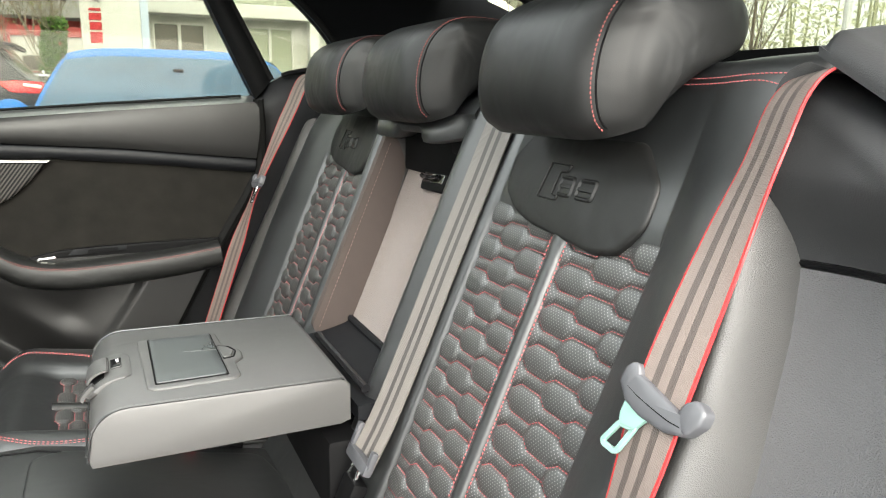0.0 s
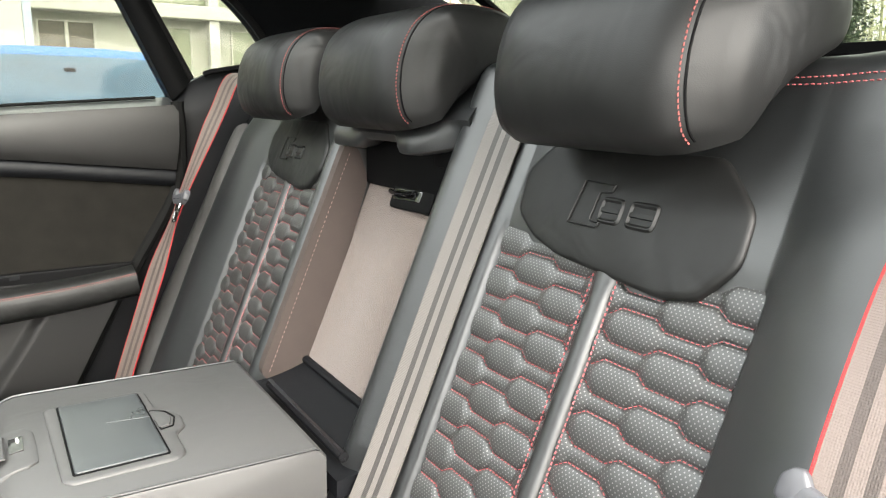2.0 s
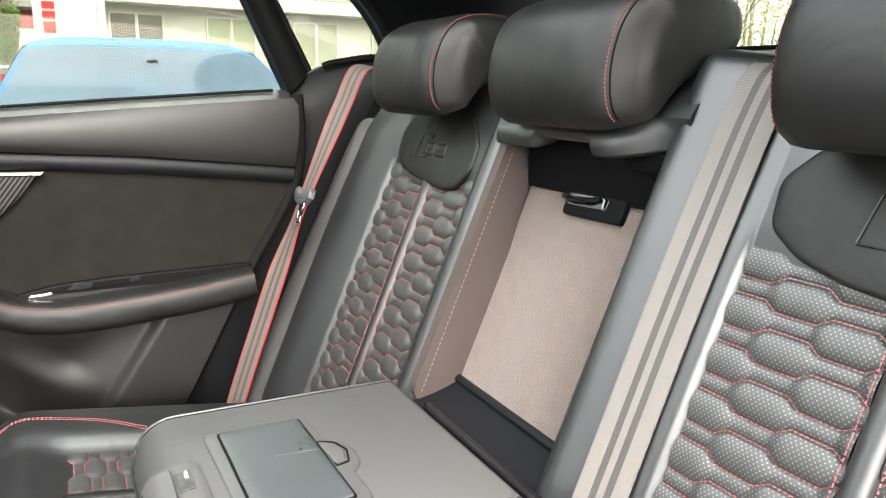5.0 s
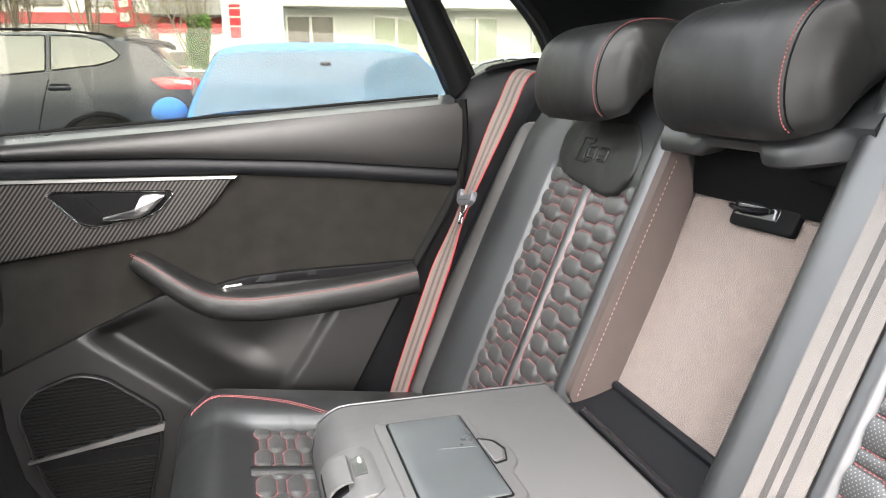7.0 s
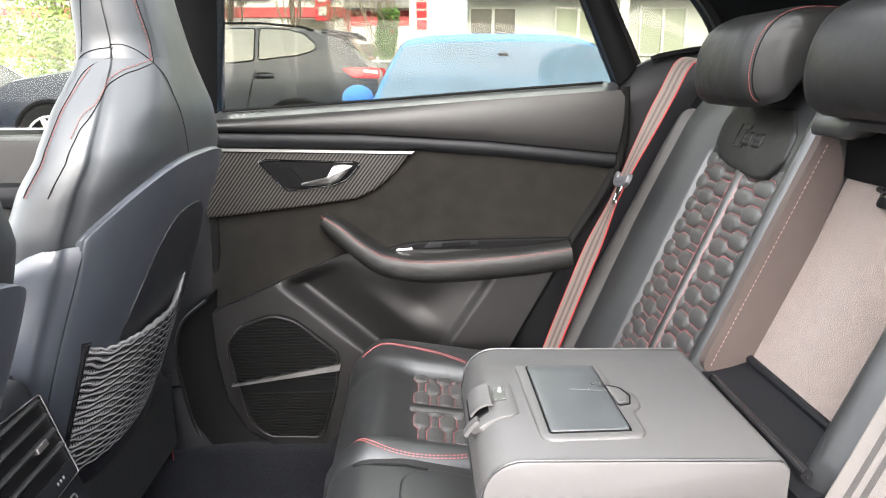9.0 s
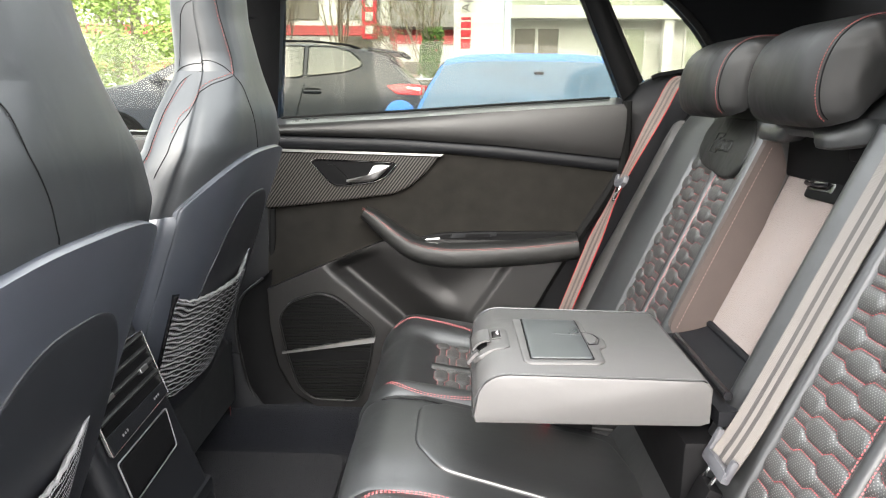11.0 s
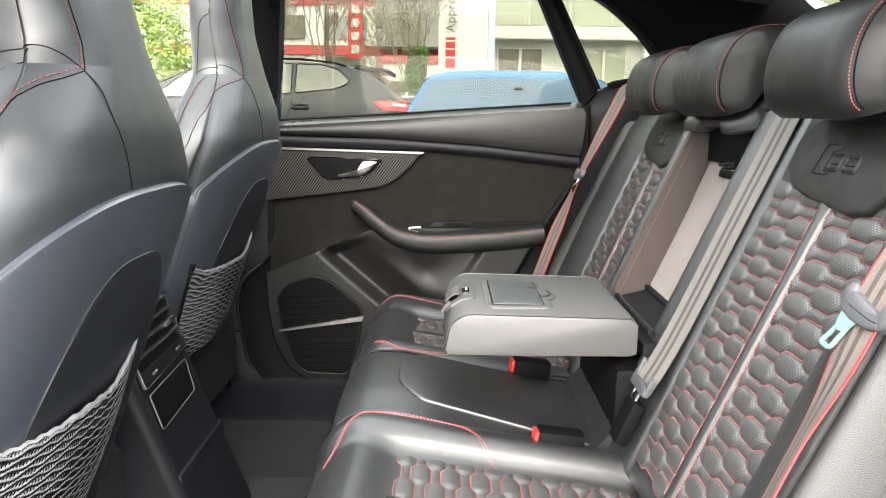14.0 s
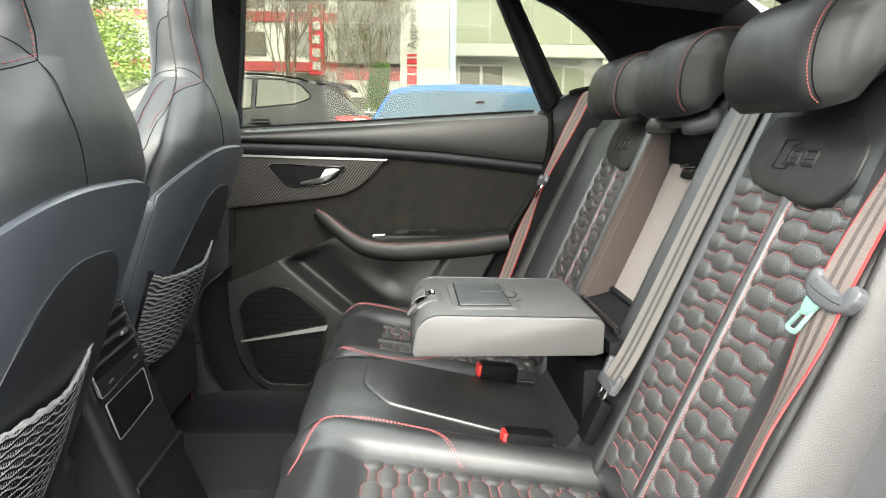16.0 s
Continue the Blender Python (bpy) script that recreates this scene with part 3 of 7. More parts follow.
part("trim_panel", sheet(quarter_side, 50, 24, (0, 0.03, 0)), VINYL, fq)
part("top_seal", tube([(0.50 + 0.14 * k / 10, 0.775 - 0.055 * smoothstep(0.46, 0.62, 0.50 + 0.14 * k / 10), quarter_top(0.50 + 0.14 * k / 10) + 0.004) for k in range(11)], 0.006), BLACK, fq)


# near side, ahead of the open rear door, and the front of the cabin: they shade the footwells
ns = thing("near_front_door", (-1.0, -0.78, 0.45), "closed near front door, dark inner panel", "door", kind="structure")
part("door_panel", box(-1.60, -0.62, -0.83, -0.77, 0.45, 1.20, 0.02), VINYL, ns)
nb = thing("pillar_2", (-0.55, -0.78, 0.45), "black pillar ahead of the open door", "pillar", kind="structure")
part("pillar_trim", sheet(lambda s, t: (-0.66 + 0.12 * s + 0.05 * t, -0.78 + 0.06 * t * t, 0.42 + 1.18 * t), 6, 12, (0, -0.05, 0)), VINYL, nb)
sl = thing("near_sill", (-0.1, -0.78, 0.42), "black sill under the open rear door", "sill", kind="structure")
part("sill_cover", box(-0.62, 0.45, -0.84, -0.70, 0.38, 0.50, 0.03), VINYL, sl)
db = thing("dashboard", (-1.6, 0, 0.5), "black dashboard across the cabin", "dashboard", kind="structure")
part("dash_top", pillow(lambda x, y, h: Vector((x, y, h)), -1.95, -1.45, -0.76, 0.76, lambda x, y: 1.10 + 0.03 * math.cos(y * 3), 0.06, -0.45, 14, 24), VINYL, db)
nr = thing("near_roof_rail", (0, -0.72, 1.5), "black padded roof rail above the open door", "roof rail", kind="structure")
part("rail_cover", tube([(-1.30, -0.70, 1.47), (-0.60, -0.715, 1.545), (0.0, -0.715, 1.555), (0.45, -0.71, 1.535), (0.86, -0.69, 1.47), (1.30, -0.66, 1.34)], 0.045, 10), HEADLINER, nr)
ff = thing("far_front_door", (-1.0, 0.78, 0.45), "closed far front door, pale and dark inner panel", "door", kind="structure")
part("door_panel", box(-1.60, -0.52, 0.77, 0.83, 0.45, 1.17, 0.02), VINYL_GREY, ff)
part("door_ledge", box(-1.60, -0.52, 0.72, 0.78, 1.03, 1.08, 0.02), VINYL, ff)
pane = part("pane", slab([(-1.55, 1.16), (-0.50, 1.18), (-0.50, 1.575), (-1.20, 1.575)], 0.815, 0.819), FRONT_GLASS, ff, smooth=False)
pane.visible_shadow = False

# the outer body closes the cabin round the open rear door
BODY = material("dark_body_paint", (0.02, 0.02, 0.022), 0.3, coat=0.6, stain=0.05)
bs = thing("car_body", (0, 0, 0.3), "dark painted outer body of the car", "car body", kind="structure")
part("bonnet", pillow(lambda x, y, h: Vector((x, y, h)), -3.0, -1.92, -0.86, 0.86, lambda x, y: 1.05 + 0.10 * (x + 3.0) / 1.08 - 0.08 * y * y, 0.10, -0.40, 16, 20), BODY, bs)
part("roof_skin", sheet(lambda s, t: tuple(Vector(roof_ring(s, t)) + Vector((0, 0.10 * (1 if roof_ring(s, t)[1] > 0 else -1) * t, 0.062))), 80, 10, (0, 0, 0.01)), BODY, bs)
part("side_panel", box(-1.95, 1.52, 0.845, 0.88, 0.32, 1.185, 0.015), BODY, bs)
part("side_panel", box(-1.95, -0.64, -0.89, -0.855, 0.32, 1.185, 0.015), BODY, bs)
part("side_panel", box(0.80, 1.52, -0.89, -0.855, 0.32, 1.185, 0.015), BODY, bs)
part("tail_panel", pillow(lambda x, y, h: Vector((x, y, h)), 1.48, 1.80, -0.86, 0.86, lambda x, y: 1.24 - 0.15 * (x - 1.48), 0.06, -0.40, 8, 16), BODY, bs)
part("underbody", box(-2.9, 1.7, -0.83, 0.83, 0.27, 0.355, 0.02), BLACK, bs)
ws4 = thing("window_4", (-1.6, 0, 1.2), "clear windscreen of the car", "window", kind="structure")
pane = part("pane", sheet(lambda s, t: (-2.02 + 0.66 * t, -0.72 + 1.44 * s, 1.13 + 0.46 * t), 4, 4, (-0.004, 0, 0.004)), SCREEN_PANE, ws4, smooth=False)
pane.visible_shadow = False


# ---- rear seat: backrests, headrests, cushions ----
LEAN_E, LEAN_N, SEAT_O = Vector((0.387, 0, 0.922)), Vector((-0.922, 0, 0.387)), Vector((0.375, 0, 0.805))
COL, ROW = 0.0455, 0.0424  # the quilting's pitch across and along
PAD_TOP, BAR_TOP = 0.0143, 0.0068  # half heights of a pad and of the bar beside it


def shared_mesh(name, bm, mat):
    bmesh.ops.recalc_face_normals(bm, faces=bm.faces)
    planar_uv(bm, lambda c: c.x, lambda c: c.y)
    me = bpy.data.meshes.new(name)
    bm.to_mesh(me)
    bm.free()
    for p in me.polygons:
        p.use_smooth = True
    me.materials.append(mat)
    return me


def seam_half(u):
    """Half the height of a stitched band, u from the middle of one of its pads."""
    return PAD_TOP + (BAR_TOP - PAD_TOP) * min(1.0, max(0.0, (abs(u) - 0.0165) / 0.0115))


def padded_unit(lo, hi, nu=26, nv=10):
    """One pad with the half bars beside it, puffed up between its two seams; lo and hi cut it off at the panel's edges."""
    bm = bmesh.new()
    rows = []
    for i in range(nu + 1):
        u = lo + (hi - lo) * i / nu
        b, swell = seam_half(u), 0.0034 + 0.0030 * (1 - smoothstep(0.019, 0.030, abs(u)))
        row = []
        for j in range(nv + 1):
            f = -math.cos(math.pi * j / nv)
            row.append(bm.verts.new((u, b * f, -0.0014 + swell * (1 - f * f) ** 0.42)))
        rows.append(row)
    for a, b in zip(rows, rows[1:]):
        for k in range(nv):
            bm.faces.new((a[k], b[k], b[k + 1], a[k + 1]))
    return bm


UNITS = {}


def unit_mesh(lo, hi):
    key = (round(lo, 4), round(hi, 4))
    if key not in UNITS:
        UNITS[key] = shared_mesh("quilted_pad", padded_unit(lo, hi), PERF)
    return UNITS[key]


def quilt(parent, at, halves, v0, v1, keep=lambda u, v: True, low=-0.010):
    """Hexagonal pads in stitched wavy bands, both sides of a middle strip."""
    def pose_at(u, v, h):
        o = at(u, v, h)
        du, dv = (at(u + 0.01, v, h) - o).normalized(), (at(u, v + 0.01, h) - o).normalized()
        up = (at(u, v, h + 0.01) - o).normalized()
        flip = du.cross(dv).dot(up) < 0
        n = (-du).cross(dv).normalized() if flip else du.cross(dv).normalized()
        return Matrix((-du if flip else du, dv, n)).transposed().to_4x4(), o, flip
    lines, rows = [], int((v1 - v0) / ROW) + 1
    for sgn, half in ((-1, halves[0]), (1, halves[1])):
        cols = [0.0405 + COL * k for k in range(-1, 4) if 0.0405 + COL * (k - 1) < half]
        for r in range(rows + 1):
            for k, c in enumerate(cols, -1):
                v = v0 + ROW * r + (ROW / 2 if k % 2 else 0)
                if keep(sgn * c, v) and v0 - 0.01 < v < v1:
                    m, o, flip = pose_at(sgn * c, v, low)
                    lo, hi = max(-COL, 0.011 - c), min(COL, half + (0.004 if sgn > 0 else 0.0) - c)
                    lo, hi = (lo, hi) if (sgn > 0) != flip else (-hi, -lo)
                    piece("quilted_pad", unit_mesh(lo, hi), Matrix.Translation(o) @ m, parent)
            for top in (0, 1):
                pts, u = [], 0.014
                while u < half + 0.004:
                    k = (u - 0.0405) / COL
                    near = (k - 2 * round(k / 2)) * COL  # from the nearest pad of this band
                    v = v0 + ROW * r + (seam_half(near) if top else -seam_half(near))
                    if keep(sgn * u, v) and v0 - 0.02 < v < v1:
                        pts.append(at(sgn * u, v, low + 0.0004))
                    elif len(pts) > 1:
                        lines.append(pts)
                        pts = []
                    u += 0.0023
                if len(pts) > 1:
                    lines.append(pts)
    normal = (at(0, (v0 + v1) / 2, 0.01) - at(0, (v0 + v1) / 2, 0)).normalized()
    part("stitching", stitches(lines, normal), RED_THREAD, parent, "red zigzag quilting thread", kind="stuff")


INNER_NEAR = [(0.142, -0.0065), (0.152, -0.0022), (0.166, -0.0005), (0.185, 0.002), (0.210, 0.009), (0.235, 0.017), (0.262, 0.018)]
INNER_FAR = [(0.142, -0.004), (0.155, 0.008), (0.168, 0.019), (0.187, 0.026), (0.210, 0.022)]


def backrest(side):
    where = "beside the open door" if side < 0 else "beside the closed far door"
    ob = thing("rear_car_seat", (0.36, side * YS, 0.72), f"black leather rear backrest with quilted hexagons {where}", "car seat", "rear backrests")

    def at(u, v, h):
        p = SEAT_O + LEAN_E * v + LEAN_N * h
        return Vector((p.x, side * (YS + u), p.z))

    def height(u, v):
        a, half = abs(u), 0.142 if u < 0 else 0.133
        if u < 0:
            rise = lerp(INNER_NEAR if side < 0 else INNER_FAR, a)
        else:
            t = min(1, max(0, (a - half) / 0.12))
            rise = -0.005 + 0.036 * math.sin(math.pi * (0.66 if side < 0 else 0.60) * t) * (0.75 + 0.25 * smoothstep(0.5, 0.2, v))
        rise *= 1 - 0.75 * smoothstep(0.42, 0.52, v) * (1 if u > 0 else 0)
        top = smoothstep(0.37, 0.41, v)
        h = -0.010 + (rise + 0.010) * smoothstep(half - 0.001, half + 0.008, a)
        return h * (1 - top) + top * (-0.004 + (rise + 0.004) * smoothstep(half - 0.03, half + 0.02, a)) - 0.010 * smoothstep(0.53, 0.60, v)

    part("backrest_cover", pillow(at, -0.262 if side < 0 else -0.209, 0.238 if side < 0 else 0.252, -0.10, 0.566 if side < 0 else 0.552, height, 0.024, 0.085, 70, 60, [e + d * (1 if e > 0 else -1) for e in (-0.142, 0.133) for d in (-0.0012, 0.0, 0.0020, 0.0045, 0.0075)]), LEATHER, ob)
    panel = rounded([(-0.131, 0.408), (-0.100, 0.388), (-0.060, 0.377), (0.055, 0.366), (0.088, 0.372), (0.114, 0.402), (0.112, 0.440), (0.075, 0.478), (-0.110, 0.478), (-0.137, 0.448)], 0.010)
    if side > 0:
        panel = [(-u, v) for u, v in panel]
    part("head_panel", plate(at, refine(panel, 0.012), -0.014, 0.0005, 0.004, 0.003, (0.85, 0.7, 0.5, 0.25)), LEATHER_SOFT, ob, "smooth padded leather panel")
    # the pressed badge: a slanted block and two rounded shapes, as raised outlines
    face = lambda u, v, h: at(u if side < 0 else -u, v, h)
    block = [(-0.056, 0.406), (-0.020, 0.406), (-0.018, 0.412), (-0.030, 0.412), (-0.028, 0.436), (-0.016, 0.437), (-0.013, 0.445), (-0.050, 0.446)]
    letter = [[(-0.024, 0.411), (0.002, 0.411), (0.002, 0.434), (-0.024, 0.434)], [(0.007, 0.411), (0.037, 0.411), (0.038, 0.434), (0.007, 0.434)]]
    badge = part("badge", ring(face, rounded(block, 0.002, 2), 0.0016, -0.004, 0.0050, 0.0006), LEATHER_SOFT, ob, "embossed badge")
    for o in letter:
        part("badge_shape", ring(face, rounded(o, 0.006, 3), 0.0045, -0.004, 0.0054, 0.0018), LEATHER_SOFT, badge)
    part("badge_bar", plate(face, rounded([(0.010, 0.4205), (0.036, 0.4205), (0.036, 0.4245), (0.010, 0.4245)], 0.001, 1), -0.004, 0.0053, 0.0015), LEATHER_SOFT, badge)
    part("badge_bar", plate(face, rounded([(-0.021, 0.4205), (0.0, 0.4205), (0.0, 0.4245), (-0.021, 0.4245)], 0.001, 1), -0.004, 0.0053, 0.0015), LEATHER_SOFT, badge)
    def strip(s, t):
        v, a = -0.06 + 0.445 * t, 2 * s - 1
        w = 0.0115 + 0.006 * smoothstep(0.355, 0.385, v)
        return at(a * w, v, -0.0105 + 0.0105 * math.sqrt(max(0, 1 - a * a)))
    part("middle_strip", sheet(strip, 10, 40, LEAN_N * -0.004), LEATHER, ob)
    low_edge = lambda u: lerp([(-0.137, 0.43), (-0.131, 0.408), (-0.100, 0.388), (-0.060, 0.377), (0.055, 0.366), (0.088, 0.372), (0.114, 0.402), (0.13, 0.43)], u)
    quilt(ob, at, (0.142, 0.133), -0.0444, 0.42, lambda u, v: v < low_edge(u if side < 0 else -u) + 0.012)
    seam = [[at(sg * 0.0135, -0.04 + 0.42 * k / 60, -0.0045) for k in range(61)] for sg in (-1, 1)]
    vs = 0.540 if side < 0 else 0.524
    for u0 in (0.03, -0.20):
        for d in (0.0, 0.0055):
            row = [(u0 + 0.20 * k / 30, vs - d - (0.002 + 1.4 * d) * smoothstep(0.17, 0.23, u0 + 0.20 * k / 30)) for k in range(31)]
            seam.append([at(u, v, height(u, v) + 0.0004) for u, v in row])
    part("edge_stitching", stitches(seam, LEAN_N), RED_THREAD, ob, "red seam thread", kind="stuff")
    return ob


near_back, far_back = backrest(-1), backrest(1)

PROFILE = curve_through([(0.502, 1.247), (0.484, 1.262), (0.477, 1.295), (0.484, 1.335), (0.503, 1.365), (0.540, 1.384), (0.590, 1.386), (0.632, 1.377), (0.646, 1.353), (0.638, 1.328), (0.612, 1.3145), (0.589, 1.304), (0.566, 1.289), (0.545, 1.271), (0.530, 1.257), (0.516, 1.2495), (0.502, 1.247)], 4)


def headrest(y, half, label):
    ob = thing("headrest", (0.56, y, 1.28), label, "headrest", "rear headrests")
    cx, cz = 0.555, 1.325
    fr = [-1, -0.985, -0.95, -0.89, -0.80, -0.65, -0.4, 0, 0.4, 0.65, 0.80, 0.89, 0.95, 0.985, 1]

    def point(p, f, out=0.0):
        a = abs(f)
        s = 1 - 0.16 * max(0, (a - 0.62) / 0.38) ** 2.6
        x, z = cx + (p[0] - cx) * s, cz + (p[1] - cz) * s
        front = smoothstep(0.54, 0.49, p[0])
        x -= front * 0.010 * (1 - f * f) - front * 0.022 * max(0, (a - 0.72) / 0.28) ** 2
        wide = half * (1 + 0.06 * smoothstep(0.5, 0.6, p[0]))
        q = Vector((x, y + wide * f, z))
        d = Vector((p[0] - cx, 0, p[1] - cz)).normalized()
        return q + d * out

    bm = bmesh.new()
    loops = [[bm.verts.new(point(p, f)) for p in PROFILE[:-1]] for f in fr]
    n = len(PROFILE) - 1
    for a, b in zip(loops, loops[1:]):
        for k in range(n):
            bm.faces.new((a[k], a[(k + 1) % n], b[(k + 1) % n], b[k]))
    for lp in (loops[0], loops[-1]):
        sg = 1 if lp is loops[-1] else -1
        mid_ = sum((v.co for v in lp), Vector()) / n
        ring_ = lp
        for f, up in ((0.90, 0.0035), (0.72, 0.0065), (0.45, 0.0085), (0.2, 0.0095)):
            nxt = [bm.verts.new(mid_.lerp(v.co, f) + Vector((0, sg * up, 0))) for v in lp]
            for k in range(n):
                bm.faces.new((ring_[k], ring_[(k + 1) % n], nxt[(k + 1) % n], nxt[k]))
            ring_ = nxt
        bm.faces.new(ring_)
    part("cushion", bm, LEATHER_SOFT, ob)
    arc = PROFILE[2:32]
    for sg in (-1, 1):
        part("piping", tube([point(p, sg * 0.885, -0.0006) for p in arc], 0.0011, 6), BLACK, ob)
    part("stitching", stitches([[point(p, sg * 0.865, 0.0004) for p in arc] for sg in (-1, 1)], lambda q: (q.x - cx, 0, q.z - cz), 0.0026, 0.0013, 0.0007), DIM_THREAD, ob, "red seam thread", kind="stuff")
    for sg in (-0.45, 0.45):
        part("post", tube([(0.590, y + half * sg, 1.20), (0.590, y + half * sg, 1.325)], 0.006), BLACK, ob)
    return ob


headrest(-0.353, 0.112, "black leather headrest on the backrest by the open door")
headrest(0.022, 0.116, "black leather headrest on the middle seat")
headrest(0.373, 0.112, "black leather headrest on the far backrest")

# middle section: the opening behind the folded armrest
mid = thing("middle_seat_section", (0.5, 0, 0.85), "open armrest recess with pinkish grey lining in the middle backrest", "seat recess")
for sgn in (1,):
    side = [(0.530, 1.226), (0.548, 1.214), (0.562, 1.172), (0.478, 0.895), (0.440, 0.875), (0.398, 0.912)]
    bm = slab(rounded(side, 0.012), sgn * 0.146, sgn * 0.166)
    part("side_lining", bm, LINING, mid, "grey-brown leather side lining", smooth=False)
part("side_stitching", stitches([[(0.412 + 0.124 * k / 40, 0.1455, 0.915 + 0.297 * k / 40) for k in range(41)]], (0, -1, 0), 0.004, 0.003), material("pink_thread", (0.20, 0.13, 0.12), 0.7), mid, kind="stuff")
part("back_lining", sheet(lambda s, t: (lambda z: (0.572 + 0.42 * (z - 1.175) + 0.003 * math.sin(9 * s) * math.sin(math.pi * t), -0.152 + 0.304 * s, z))(0.86 + 0.32 * t), 20, 20, (0.02, 0, 0)), CARPET_GREY, mid, "pinkish grey carpet lining")

def collar(s, t):
    """The leather fascia under the middle headrest: a padded lip in front with a notch for the latch, running back to the shelf."""
    y = -0.128 + 0.280 * s
    notch = smoothstep(-0.030, -0.014, y) * smoothstep(0.088, 0.066, y) * smoothstep(0.42, 0.10, t)
    x = lerp([(0, 0.548), (0.10, 0.524), (0.18, 0.514), (0.30, 0.514), (0.42, 0.526), (0.65, 0.575), (1, 0.655)], t)
    z = lerp([(0, 1.222), (0.10, 1.218), (0.18, 1.222), (0.30, 1.238), (0.42, 1.256), (0.65, 1.290), (1, 1.322)], t)
    merge = smoothstep(-0.045, -0.112, y) * smoothstep(0.60, 0.25, t)
    return (x + 0.008 * notch + 0.034 * merge, y, z + 0.012 * notch + 0.010 * merge)


part("filler_panel", box(0.606, 0.650, -0.33, 0.30, 1.10, 1.312, 0.008), LEATHER_SOFT, mid)
part("top_collar", sheet(collar, 60, 24, (0.004, 0, 0.004)), LEATHER, mid)
part("dark_hollow", box(0.560, 0.62, -0.15, 0.15, 1.165, 1.240, 0.006), BLACK, mid)
part("catch_block", box(0.548, 0.60, -0.14, -0.05, 1.205, 1.232, 0.006), BLACK, mid)
latch_at = lambda u, v, h: Vector((0.558 + 0.42 * v - 0.91 * h, u, 1.146 + v + 0.38 * h))
lp_ = part("latch_plate", plate(latch_at, rounded([(-0.036, -0.002), (0.062, -0.004), (0.064, 0.034), (0.050, 0.052), (-0.020, 0.054), (-0.036, 0.042)], 0.006), 0.0, 0.008, 0.002), BLACK, mid)
part("latch_hook", tube([latch_at(0.062, 0.014, 0.012), latch_at(0.050, 0.012, 0.014), latch_at(0.020, 0.014, 0.014), latch_at(0.004, 0.018, 0.010)], 0.0032), GLOSS, lp_)
part("latch_slot", plate(latch_at, rounded([(-0.01, 0.008), (0.06, 0.006), (0.06, 0.02), (-0.01, 0.022)], 0.003), 0.006, 0.0085, 0.0006), GLOSS, lp_)
tray = part("hinge_tray", sheet(lambda s, t: (0.380 + 0.105 * s, -0.148 + 0.296 * t, 0.902 + 0.004 * s + 0.022 * s * s), 16, 10, (0, 0, -0.02)), VINYL, mid, "black soft hinge cover behind the armrest")
part("hinge_bar", tube([(0.396, -0.13, 0.916), (0.396, 0.10, 0.916)], 0.006), GLOSS, tray)
part("hinge_lip", tube([(0.464, -0.145, 0.922), (0.464, 0.145, 0.922)], 0.006), VINYL, tray)
part("lower_cover", box(0.34, 0.46, -0.148, 0.148, 0.66, 0.86, 0.01), BLACK, mid)

# fixed side bolsters between the backrests and the wheel-arch trim
SIDE_W = [(-0.12, 0.088), (0.10, 0.084), (0.263, 0.074), (0.285, 0.070), (0.355, 0.058), (0.403, 0.045), (0.433, 0.030), (0.449, 0.014), (0.458, 0.004)]


def side_bolster(side):
    where = "by the open door" if side < 0 else "by the far door"
    ob = thing("side_bolster", (0.40, side * 0.64, 0.75), f"grained black leather side bolster {where}", "car seat", "side bolsters")

    def at(u, v, h):
        p = SEAT_O + LEAN_E * v + LEAN_N * (h + 0.012 - 0.05 * u * u)
        return Vector((p.x, side * (YS + (0.220 if side < 0 else 0.230) + u * lerp(SIDE_W, v)), p.z))

    part("bolster_cover", pillow(at, 0.0, 1.0, -0.12, 0.455, lambda u, v: -0.014 + 0.066 * smoothstep(-0.1, 0.85, u) - 0.032 * max(0.0, (u - 0.62) / 0.38) ** 2 + 0.010 * smoothstep(0.3, 0.0, v), 0.02, 0.06, 24, 40), BOLSTER, ob)
    part("piping", tube([at(0.03, -0.10 + 0.54 * k / 30, -0.012) for k in range(31)], 0.0014, 6), BLACK, ob)
    return ob


side_bolster(-1)
side_bolster(1)


def side_panel(side):
    """The dark trim that rises behind the belt to the window."""
    ob = thing("belt_side_trim", (0.52, side * 0.68, 1.1), "black trim panel behind the belt below the side window", "trim", "belt side trims", kind="structure")
    def f(s, t):
        z = 0.70 + 0.63 * t
        x0 = 0.375 + 0.42 * (z - 0.805) + 0.055
        return (x0 + (0.02 - 0.10 * s) * (1 - 0.5 * t) - 0.09 * s * (1 - s) * t, side * (0.60 + 0.19 * s), z - 0.05 * s * t + 0.02 * math.sin(math.pi * s) * t)
    part("panel", sheet(f, 16, 24, (0.04, 0, 0)), VINYL, ob)
    part("belt_slot", turned(box(-0.012, 0.012, -0.034, 0.034, -0.006, 0.006, 0.003), pose(0.565, side * 0.613, 1.305, 0, 35, 0)), BLACK, ob)
    return ob


side_panel(1)

